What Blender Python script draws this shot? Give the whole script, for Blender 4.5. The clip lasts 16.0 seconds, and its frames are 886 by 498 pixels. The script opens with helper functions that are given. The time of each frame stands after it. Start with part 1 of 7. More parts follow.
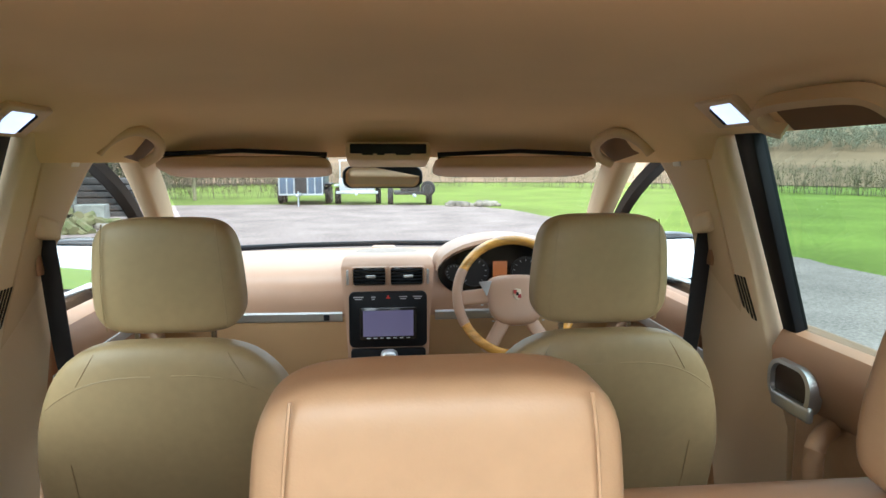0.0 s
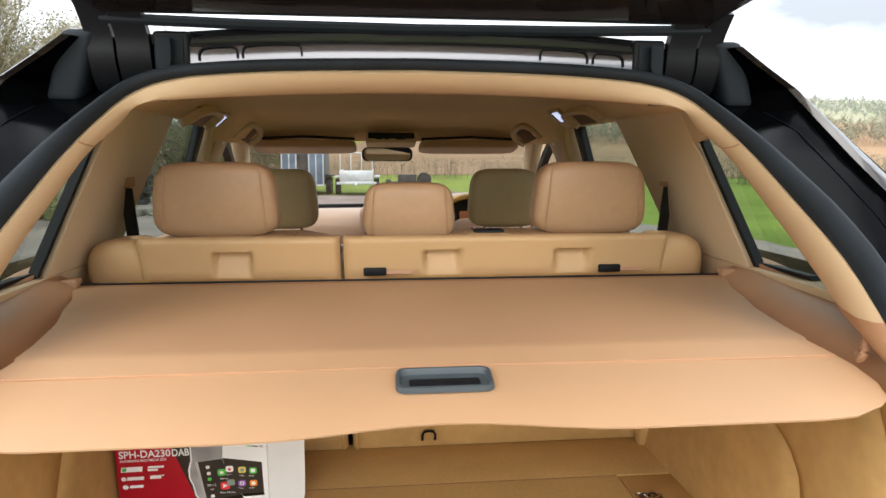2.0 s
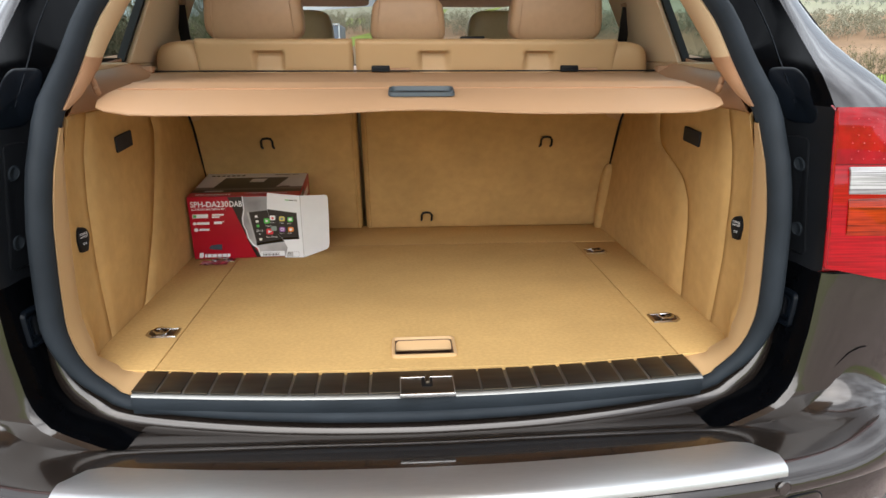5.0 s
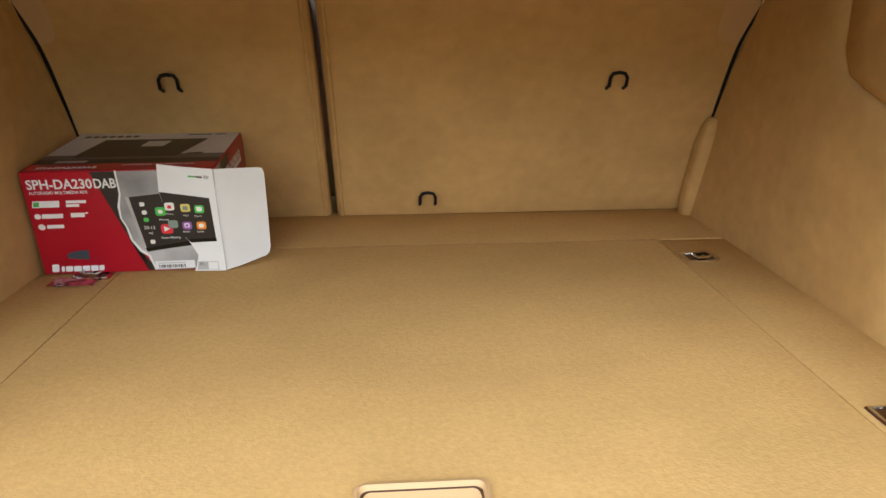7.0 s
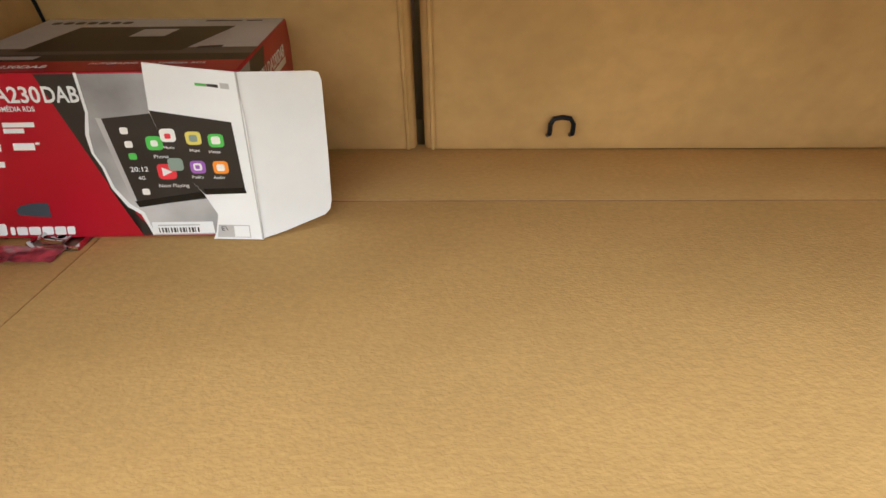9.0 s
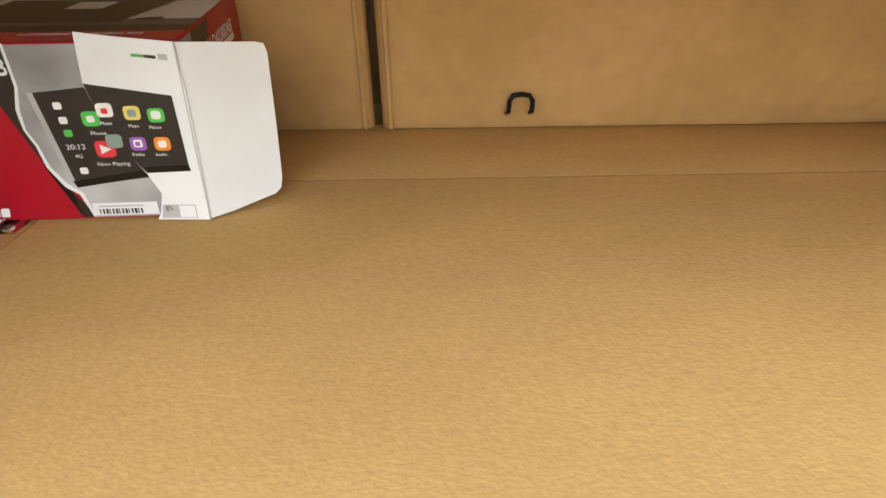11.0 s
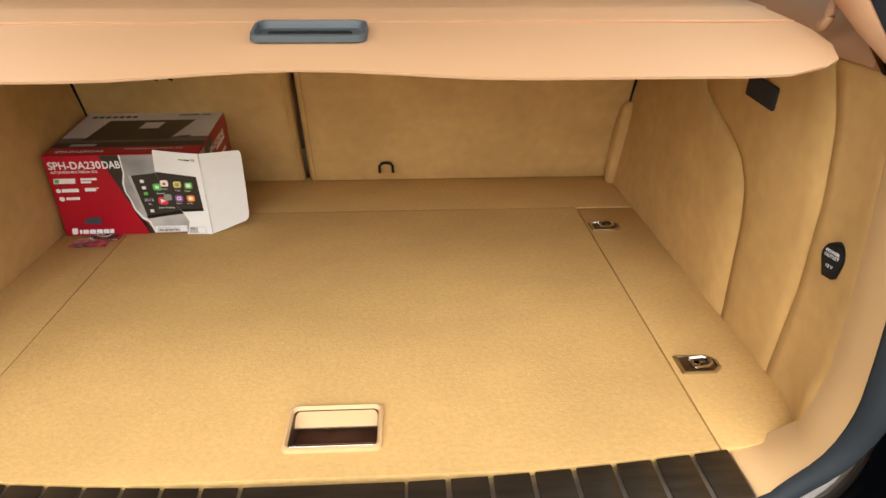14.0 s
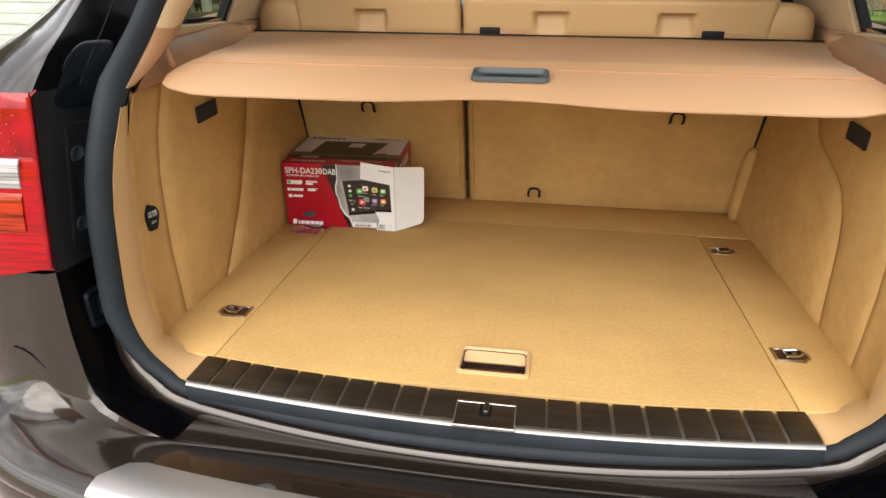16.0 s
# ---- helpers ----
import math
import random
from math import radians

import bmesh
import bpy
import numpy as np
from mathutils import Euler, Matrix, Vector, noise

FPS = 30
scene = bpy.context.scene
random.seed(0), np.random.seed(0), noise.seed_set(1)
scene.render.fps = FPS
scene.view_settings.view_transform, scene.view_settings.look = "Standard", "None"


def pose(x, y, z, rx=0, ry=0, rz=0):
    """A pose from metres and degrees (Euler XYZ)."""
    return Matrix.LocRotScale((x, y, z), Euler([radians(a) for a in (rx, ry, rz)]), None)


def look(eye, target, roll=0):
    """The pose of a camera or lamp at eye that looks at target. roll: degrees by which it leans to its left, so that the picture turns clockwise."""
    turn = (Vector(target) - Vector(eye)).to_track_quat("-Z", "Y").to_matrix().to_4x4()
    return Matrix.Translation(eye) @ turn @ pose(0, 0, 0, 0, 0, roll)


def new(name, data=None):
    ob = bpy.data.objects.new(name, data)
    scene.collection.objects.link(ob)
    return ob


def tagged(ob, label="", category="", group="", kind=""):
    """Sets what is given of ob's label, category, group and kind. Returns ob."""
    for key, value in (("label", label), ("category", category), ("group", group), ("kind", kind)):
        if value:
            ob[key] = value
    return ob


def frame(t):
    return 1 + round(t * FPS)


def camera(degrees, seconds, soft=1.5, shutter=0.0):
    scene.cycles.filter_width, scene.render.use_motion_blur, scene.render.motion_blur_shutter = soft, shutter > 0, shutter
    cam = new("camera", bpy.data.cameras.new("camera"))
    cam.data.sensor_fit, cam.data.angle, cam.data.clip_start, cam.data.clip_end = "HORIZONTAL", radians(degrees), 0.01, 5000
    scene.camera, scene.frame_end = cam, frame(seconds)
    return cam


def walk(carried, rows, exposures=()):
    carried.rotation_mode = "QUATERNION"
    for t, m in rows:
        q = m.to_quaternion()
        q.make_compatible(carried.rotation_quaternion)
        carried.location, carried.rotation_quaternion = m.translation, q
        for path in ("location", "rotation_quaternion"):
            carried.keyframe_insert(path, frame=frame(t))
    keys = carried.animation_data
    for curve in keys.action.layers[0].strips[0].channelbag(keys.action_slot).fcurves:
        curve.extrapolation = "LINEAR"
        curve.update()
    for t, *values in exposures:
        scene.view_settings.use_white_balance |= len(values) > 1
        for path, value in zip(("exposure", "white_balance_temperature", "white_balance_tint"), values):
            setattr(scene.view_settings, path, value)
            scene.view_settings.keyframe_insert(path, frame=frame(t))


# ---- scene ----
cam = camera(68.6, 16.0)
PATH = [
    (0, (-0.037, 0.587, 1.588), (0.152, 2.558, 1.321), 0.0),
    (0.5, (-0.018, 0.304, 1.609), (0.138, 2.28, 1.339), 0.1),
    (1, (-0.04, -0.006, 1.612), (0.15, 1.964, 1.329), -0.1),
    (1.5, (-0.034, -0.308, 1.572), (0.163, 1.662, 1.29), 0.0),
    (2, (-0.077, -0.585, 1.536), (0.12, 1.385, 1.25), 0.1),
    (2.5, (-0.132, -0.881, 1.502), (0.066, 1.088, 1.211), -0.1),
    (3, (-0.126, -1.118, 1.431), (0.069, 0.851, 1.139), -0.2),
    (3.5, (-0.108, -1.293, 1.364), (0.078, 0.658, 0.965), 0.1),
    (4, (-0.092, -1.298, 1.358), (0.066, 0.611, 0.783), 0.0),
    (4.2, (-0.089, -1.271, 1.36), (0.062, 0.638, 0.783), 0.0),
    (6.3, (0.039, -0.583, 1.201), (0.159, 1.32, 0.599), -0.1),
    (6.5, (0.03, -0.501, 1.191), (0.153, 1.4, 0.581), -0.1),
    (7, (-0.01, -0.324, 1.171), (0.118, 1.553, 0.495), -0.1),
    (7.5, (-0.046, -0.121, 1.143), (0.082, 1.717, 0.365), 0.1),
    (8, (-0.082, -0.01, 1.088), (-0.051, 1.825, 0.292), -0.6),
    (8.5, (-0.109, 0.082, 1.069), (-0.138, 1.877, 0.186), -0.4),
    (9, (-0.11, 0.127, 1.057), (-0.14, 1.916, 0.163), -0.5),
    (11.3, (-0.081, 0.139, 1.034), (-0.005, 1.914, 0.117), -0.2),
    (11.5, (-0.073, 0.162, 1.048), (0.019, 1.941, 0.138), -0.2),
    (12, (-0.056, 0.176, 1.091), (0.058, 1.957, 0.187), -0.6),
    (12.5, (0.037, 0.099, 1.162), (0.145, 1.878, 0.255), -0.4),
    (13, (0.108, -0.056, 1.264), (0.212, 1.727, 0.365), -0.2),
    (13.5, (0.106, -0.328, 1.322), (0.207, 1.461, 0.432), 0.0),
    (14, (0.114, -0.536, 1.354), (0.209, 1.25, 0.459), 0.2),
    (14.5, (0.17, -0.704, 1.361), (0.036, 1.122, 0.556), 0.4),
    (15, (0.199, -0.847, 1.362), (-0.083, 0.99, 0.624), 0.5),
    (15.5, (0.175, -0.965, 1.37), (-0.119, 0.867, 0.625), 0.5),
    (16, (0.064, -0.88, 1.386), (-0.214, 0.95, 0.629), 0.5),
]
walk(cam, [(t, look(eye, target, roll)) for t, eye, target, roll in PATH], [(0.0, 2.55, 5450, 2), (0.5, 2.32, 5350, 6), (1.0, 2.18, 4800, 6), (1.5, 2.04, 5000, 7), (2.0, 1.75, 6300, 9), (2.5, 1.68, 6400, 9), (3.0, 1.62, 6400, 9), (4.0, 1.42, 6300, 9), (6.5, 1.5, 6000, 7), (8.0, 1.75, 6100, 6), (9.0, 1.88, 6100, 6), (11.5, 1.98, 6200, 6), (12.5, 2.15, 6400, 7), (13.2, 1.92, 6600, 9), (14.0, 1.72, 6700, 10), (15.0, 1.74, 6700, 10), (16.0, 1.66, 6700, 10)])

# ---- world and light ----
world = bpy.data.worlds.new("overcast_sky")
scene.world = world
world.use_nodes = True
wn, wl = world.node_tree.nodes, world.node_tree.links
sky = wn.new("ShaderNodeTexSky")
sky.sky_type = "NISHITA"
sky.sun_disc = False
sky.sun_elevation, sky.sun_rotation = radians(42), radians(190)
sky.dust_density, sky.air_density = 4.0, 1.0
wtc = wn.new("ShaderNodeTexCoord")
wmap = wn.new("ShaderNodeMapping")
wmap.inputs["Scale"].default_value = (1.0, 1.0, 3.2)
cloud = wn.new("ShaderNodeTexNoise")
cloud.inputs["Scale"].default_value, cloud.inputs["Detail"].default_value = 2.2, 7.0
cramp = wn.new("ShaderNodeValToRGB")
height = wn.new("ShaderNodeSeparateXYZ")
rise = wn.new("ShaderNodeMapRange")
rise.inputs[1].default_value, rise.inputs[2].default_value = 0.0, 0.6
rise.inputs[3].default_value, rise.inputs[4].default_value = 0.72, 1.15
fade = wn.new("ShaderNodeMixRGB")
fade.blend_type = "MULTIPLY"
fade.inputs[0].default_value = 1.0
wl.new(wtc.outputs["Generated"], height.inputs[0])
wl.new(height.outputs["Z"], rise.inputs[0])
cramp.color_ramp.elements[0].position, cramp.color_ramp.elements[0].color = 0.37, (2.9, 3.0, 3.15, 1)
cramp.color_ramp.elements[1].position, cramp.color_ramp.elements[1].color = 0.62, (10.5, 10.7, 10.9, 1)
wmix = wn.new("ShaderNodeMixRGB")
wmix.inputs[0].default_value = 0.88
wl.new(wtc.outputs["Generated"], wmap.inputs["Vector"])
wl.new(wmap.outputs["Vector"], cloud.inputs["Vector"])
wl.new(cloud.outputs["Fac"], cramp.inputs["Fac"])
wl.new(sky.outputs["Color"], wmix.inputs[1])
wl.new(cramp.outputs["Color"], wmix.inputs[2])
wl.new(wmix.outputs["Color"], fade.inputs[1])
wl.new(rise.outputs[0], fade.inputs[2])
wl.new(fade.outputs["Color"], wn["Background"].inputs["Color"])
wn["Background"].inputs["Strength"].default_value = 0.10
sun = new("sun", bpy.data.lights.new("sun", "SUN"))
sun.data.energy, sun.data.angle, sun.data.color = 1.45, radians(75), (1.0, 0.95, 0.88)
sun.matrix_world = pose(0, 0, 30, 48, 0, -10)


# ---- materials ----
def material(name, base, rough=0.6, metal=0.0, var=0.12, scale=6.0, grain=0.0, grain_scale=400.0, fine=0.0, fine_scale=90.0, coat=0.0, spec=0.5, sheen=0.0, tint=None, stretch=(1, 1, 1), dist=0.002):
    """A surface with stains at one scale, finer mottling at another, and relief."""
    m = bpy.data.materials.new(name)
    m.use_nodes = True
    n, l = m.node_tree.nodes, m.node_tree.links
    b = n["Principled BSDF"]
    b.inputs["Roughness"].default_value = rough
    b.inputs["Metallic"].default_value = metal
    b.inputs["Specular IOR Level"].default_value = spec
    b.inputs["Coat Weight"].default_value = coat
    b.inputs["Coat Roughness"].default_value = 0.04
    b.inputs["Sheen Weight"].default_value = sheen
    b.inputs["Sheen Roughness"].default_value = 0.5
    tc = n.new("ShaderNodeTexCoord")
    mp = n.new("ShaderNodeMapping")
    mp.inputs["Scale"].default_value = stretch
    l.new(tc.outputs["Object"], mp.inputs["Vector"])
    big = n.new("ShaderNodeTexNoise")
    big.inputs["Scale"].default_value, big.inputs["Detail"].default_value = scale, 5.0
    l.new(mp.outputs["Vector"], big.inputs["Vector"])
    ramp = n.new("ShaderNodeValToRGB")
    lo = tint or tuple(c * (1 - 1.6 * var) for c in base)
    hi = tuple(min(1, c * (1 + var)) for c in base)
    ramp.color_ramp.elements[0].position, ramp.color_ramp.elements[0].color = 0.3, (*lo, 1)
    ramp.color_ramp.elements[1].position, ramp.color_ramp.elements[1].color = 0.7, (*hi, 1)
    l.new(big.outputs["Fac"], ramp.inputs["Fac"])
    colour = ramp.outputs["Color"]
    if fine:
        sm = n.new("ShaderNodeTexNoise")
        sm.inputs["Scale"].default_value, sm.inputs["Detail"].default_value = fine_scale, 4.0
        l.new(mp.outputs["Vector"], sm.inputs["Vector"])
        mr = n.new("ShaderNodeMapRange")
        mr.inputs[1].default_value, mr.inputs[2].default_value = 0.3, 0.7
        mr.inputs[3].default_value, mr.inputs[4].default_value = 1 - fine, 1 + fine
        l.new(sm.outputs["Fac"], mr.inputs[0])
        mul = n.new("ShaderNodeMixRGB")
        mul.blend_type = "MULTIPLY"
        mul.inputs[0].default_value = 1.0
        l.new(colour, mul.inputs[1])
        l.new(mr.outputs[0], mul.inputs[2])
        colour = mul.outputs["Color"]
    l.new(colour, b.inputs["Base Color"])
    if grain:
        gr = n.new("ShaderNodeTexNoise")
        gr.inputs["Scale"].default_value, gr.inputs["Detail"].default_value = grain_scale, 3.0
        l.new(mp.outputs["Vector"], gr.inputs["Vector"])
        bp = n.new("ShaderNodeBump")
        bp.inputs["Strength"].default_value, bp.inputs["Distance"].default_value = grain, dist
        l.new(gr.outputs["Fac"], bp.inputs["Height"])
        l.new(bp.outputs["Normal"], b.inputs["Normal"])
    return m


def plain(name, base, rough=0.5, metal=0.0, spec=0.5, emit=0.0):
    m = bpy.data.materials.new(name)
    m.use_nodes = True
    b = m.node_tree.nodes["Principled BSDF"]
    b.inputs["Base Color"].default_value = (*base, 1)
    b.inputs["Roughness"].default_value, b.inputs["Metallic"].default_value = rough, metal
    b.inputs["Specular IOR Level"].default_value = spec
    if emit:
        b.inputs["Emission Color"].default_value = (*base, 1)
        b.inputs["Emission Strength"].default_value = emit
    return m


def pane_glass(name, tint, gloss=0.05):
    m = bpy.data.materials.new(name)
    m.use_nodes = True
    n, l = m.node_tree.nodes, m.node_tree.links
    n.remove(n["Principled BSDF"])
    tr, gl, mx = n.new("ShaderNodeBsdfTransparent"), n.new("ShaderNodeBsdfGlossy"), n.new("ShaderNodeMixShader")
    tr.inputs["Color"].default_value = (*tint, 1)
    gl.inputs["Roughness"].default_value = 0.01
    mx.inputs[0].default_value = gloss
    l.new(tr.outputs[0], mx.inputs[1])
    l.new(gl.outputs[0], mx.inputs[2])
    l.new(mx.outputs[0], n["Material Output"].inputs["Surface"])
    return m


LEATHER = material("sand_leather", (0.46, 0.285, 0.160), 0.42, var=0.05, scale=5, grain=0.25, grain_scale=520, fine=0.03, fine_scale=60, dist=0.0006)
SHELL = material("sand_plastic", (0.53, 0.345, 0.172), 0.5, var=0.03, scale=4, grain=0.15, grain_scale=700, dist=0.0005)
TRIM = material("beige_trim", (0.60, 0.44, 0.265), 0.55, var=0.03, scale=3, grain=0.2, grain_scale=600, dist=0.0005)
PILLAR = material("pillar_plastic", (0.68, 0.52, 0.33), 0.55, var=0.03, scale=3, grain=0.2, grain_scale=600, dist=0.0005)
SUEDE = material("sand_velour", (0.53, 0.333, 0.135), 0.97, var=0.065, scale=7, grain=0.3, grain_scale=900, fine=0.06, fine_scale=35, sheen=0.0, spec=0.03, dist=0.0012)
CARPET = material("cut_pile_carpet", (0.54, 0.350, 0.140), 0.98, var=0.055, scale=6.0, grain=0.32, grain_scale=300, fine=0.068, fine_scale=150, stretch=(0.8, 1.0, 1.0), sheen=0.0, spec=0.02, dist=0.002)
COVER = material("tan_vinyl_cover", (0.45, 0.275, 0.152), 0.5, var=0.05, scale=2.5, grain=0.25, grain_scale=900, dist=0.0006)
LEDGE = material("brown_leather", (0.42, 0.235, 0.13), 0.5, var=0.06, scale=5, grain=0.3, grain_scale=500, dist=0.0008)
# dark brown that stands for shade in the handle hollows and the mat joint
SHADE_BROWN = material("shade_brown", (0.17, 0.09, 0.042), 0.6, var=0.05, scale=5, grain=0.2, grain_scale=500, dist=0.0006)
LINER = material("woven_headliner", (0.84, 0.62, 0.36), 0.95, var=0.04, scale=2, grain=0.35, grain_scale=900, spec=0.1, dist=0.0008)
PAINT = material("brown_metallic_paint", (0.026, 0.0195, 0.016), 0.22, metal=0.45, var=0.06, scale=2, fine=0.1, fine_scale=1500, coat=1.0)
RUBBER = material("black_rubber", (0.020, 0.025, 0.031), 0.6, var=0.15, scale=9, grain=0.2, grain_scale=300, dist=0.0006, spec=0.14)
BLACK = material("black_plastic", (0.008, 0.009, 0.011), 0.42, var=0.15, scale=9, grain=0.2, grain_scale=500, dist=0.0006, spec=0.15)
NAVY = material("slate_black_plastic", (0.0040, 0.0058, 0.0090), 0.35, var=0.15, scale=9, spec=0.10)
GLOSS = material("gloss_black", (0.010, 0.011, 0.012), 0.12, var=0.1, scale=8)
STEEL = material("brushed_steel", (0.55, 0.56, 0.56), 0.40, metal=0.95, var=0.06, scale=2, fine=0.05, fine_scale=260, stretch=(0.15, 6, 6), grain=0.15, grain_scale=300, dist=0.0004)
DARKSTEEL = material("dark_sill_plate", (0.10, 0.085, 0.065), 0.33, metal=0.85, var=0.2, scale=8, fine=0.06, fine_scale=200, stretch=(1, 8, 1))
BRONZE = material("bronzed_steel", (0.16, 0.105, 0.065), 0.3, metal=0.9, var=0.2, scale=30)
CHROME = material("worn_chrome", (0.62, 0.62, 0.62), 0.16, metal=1.0, var=0.08, scale=30)
WEB = material("seat_belt_webbing", (0.014, 0.014, 0.016), 0.8, var=0.1, scale=40, grain=0.4, grain_scale=600, dist=0.0008)
WOODRIM = material("varnished_wood", (0.62, 0.32, 0.06), 0.22, var=0.3, scale=9, fine=0.12, fine_scale=60, coat=0.8, stretch=(1, 5, 5))
GLASS = pane_glass("clear_glass", (0.56, 0.58, 0.57))
TINTED = pane_glass("tinted_glass", (0.34, 0.41, 0.38))
MIRROR = plain("mirror_glass", (0.85, 0.88, 0.88), 0.02, 1.0)
WHITE = material("white_card", (0.82, 0.84, 0.87), 0.55, var=0.03, scale=12)
CARD_RED = material("red_card", (0.42, 0.006, 0.022), 0.35, var=0.05, scale=14)
CARD_DARK = material("dark_card", (0.030, 0.026, 0.024), 0.4, var=0.15, scale=14)
CARD_GREY = material("grey_card", (0.48, 0.48, 0.49), 0.45, var=0.10, scale=14)
DASH = material("dashboard_leather", (0.46, 0.29, 0.19), 0.34, var=0.05, scale=5, grain=0.3, grain_scale=420, dist=0.0008)
BEIGE_LEATHER = material("beige_leather", (0.42, 0.305, 0.155), 0.42, var=0.05, scale=5, grain=0.25, grain_scale=520, fine=0.03, fine_scale=60, dist=0.0006)


# ---- building helpers ----
def part(name, bm, mat, parent=None, label="", smooth=40):
    me = bpy.data.meshes.new(name)
    bmesh.ops.recalc_face_normals(bm, faces=bm.faces)
    bm.to_mesh(me)
    bm.free()
    if mat:
        me.materials.append(mat)
    if smooth:
        for p in me.polygons:
            p.use_smooth = True
        me.set_sharp_from_angle(angle=radians(smooth))
    ob = new(name, me)
    if parent:
        ob.parent = parent
    if label:
        ob["label"] = label
    return ob


def thing(name, label, category, group="", at=(0, 0, 0)):
    ob = new(name)
    ob.empty_display_size = 0.05
    ob.location = at
    return tagged(ob, label, category, group)


def keep_at(ob, parent):
    """Hang ob under a parent that stands off the origin, with its mesh left where it is."""
    ob.parent = parent
    ob.matrix_parent_inverse = parent.matrix_basis.inverted()
    return ob


def loft(sections, closed=False, caps=False):
    bm = bmesh.new()
    rows = [[bm.verts.new(p) for p in s] for s in sections]
    m = len(rows[0])
    for a, b in zip(rows, rows[1:]):
        for j in range(m if closed else m - 1):
            k = (j + 1) % m
            bm.faces.new((a[j], a[k], b[k], b[j]))
    if caps:
        bm.faces.new(rows[0])
        bm.faces.new(rows[-1][::-1])
    return bm


def thicken(bm, d):
    bmesh.ops.recalc_face_normals(bm, faces=bm.faces)
    bmesh.ops.solidify(bm, geom=bm.faces[:], thickness=d)
    return bm


def curve_points(pts, n):
    """n points along a smooth line through pts."""
    pts = [Vector(p) for p in pts]
    seg = len(pts) - 1
    out = []
    for i in range(n):
        u = i / (n - 1) * seg
        k = min(int(u), seg - 1)
        f = u - k
        p0, p1, p2, p3 = pts[max(k - 1, 0)], pts[k], pts[k + 1], pts[min(k + 2, seg)]
        out.append(0.5 * ((2 * p1) + (p2 - p0) * f + (2 * p0 - 5 * p1 + 4 * p2 - p3) * f * f + (3 * p1 - p0 - 3 * p2 + p3) * f ** 3))
    return out


def interp(z, table):
    """Piecewise linear value from rows (z, value), sorted by z."""
    if z <= table[0][0]:
        return table[0][1]
    for (a, u), (b, v) in zip(table, table[1:]):
        if z <= b:
            return u + (v - u) * (z - a) / (b - a)
    return table[-1][1]


def tube(pts, r, n=10, ry=None, caps=True, closed=False):
    pts = [Vector(p) for p in pts]
    secs = []
    up = Vector((0.123, 0.31, 0.94)).normalized()
    for i, p in enumerate(pts):
        if closed:
            d = pts[(i + 1) % len(pts)] - pts[i - 1]
        else:
            d = pts[min(i + 1, len(pts) - 1)] - pts[max(i - 1, 0)]
        d.normalize()
        s = d.cross(up)
        if s.length < 0.05:
            s = d.cross(Vector((1, 0, 0)))
        s.normalize()
        u = s.cross(d)
        rr = r[i] if isinstance(r, (list, tuple)) else r
        ra = ry if ry else rr
        secs.append([p + s * rr * math.cos(t) + u * ra * math.sin(t) for t in [2 * math.pi * k / n for k in range(n)]])
    if closed:
        secs.append(secs[0])
        return loft(secs, True, False)
    return loft(secs, True, caps)


def ribbon(pts, side, w, d):
    """A flat band along pts, w wide along side, d thick."""
    pts = [Vector(p) for p in pts]
    side = Vector(side).normalized()
    secs = []
    for i, p in enumerate(pts):
        t = (pts[min(i + 1, len(pts) - 1)] - pts[max(i - 1, 0)]).normalized()
        nrm = t.cross(side).normalized()
        secs.append([p + side * w / 2 + nrm * d / 2, p - side * w / 2 + nrm * d / 2, p - side * w / 2 - nrm * d / 2, p + side * w / 2 - nrm * d / 2])
    return loft(secs, True, True)


def rounded(sx, sy, sz, at=(0, 0, 0), r=0.01, seg=3, bend=None, cuts=0):
    """A box with rounded edges, sizes in full; bend moves each vertex (in place, before at)."""
    bm = bmesh.new()
    bmesh.ops.create_cube(bm, size=1)
    for v in bm.verts:
        v.co = Vector((v.co.x * sx, v.co.y * sy, v.co.z * sz))
    if r:
        bmesh.ops.bevel(bm, geom=bm.edges[:], offset=min(r, 0.49 * min(sx, sy, sz)), segments=seg, affect="EDGES", profile=0.5)
    if cuts:
        bmesh.ops.subdivide_edges(bm, edges=[e for e in bm.edges if e.calc_length() > 0.3 * min(sx, sz)], cuts=cuts, use_grid_fill=True)
    for v in bm.verts:
        p = v.co.copy()
        if bend:
            p = Vector(bend(p))
        v.co = p + Vector(at)
    return bm


def cushion(sx, sy, sz, at, e=5.0, n=12, bend=None):
    """A padded form: a rounded block whose faces swell, sizes in full."""
    bm = bmesh.new()
    bmesh.ops.create_cube(bm, size=2)
    bmesh.ops.subdivide_edges(bm, edges=bm.edges[:], cuts=n, use_grid_fill=True)
    for v in bm.verts:
        p = v.co
        k = (abs(p.x) ** e + abs(p.y) ** e + abs(p.z) ** e) ** (1 / e)
        q = Vector((p.x / k * sx / 2, p.y / k * sy / 2, p.z / k * sz / 2))
        if bend:
            q = Vector(bend(q))
        v.co = q + Vector(at)
    return bm


def prism(outline, lift, r=0.0, seg=2):
    """An outline of 3D points in a plane, pushed along lift, with its rims rounded."""
    bm = bmesh.new()
    a = [bm.verts.new(p) for p in outline]
    f = bm.faces.new(a)
    ext = bmesh.ops.extrude_face_region(bm, geom=[f])
    bmesh.ops.translate(bm, verts=[g for g in ext["geom"] if isinstance(g, bmesh.types.BMVert)], vec=Vector(lift))
    if r:
        rim = [e for e in bm.edges if len(e.link_faces) == 2 and e.calc_face_angle(0) > 0.6]
        bmesh.ops.bevel(bm, geom=rim, offset=r, segments=seg, affect="EDGES", profile=0.5)
    return bm


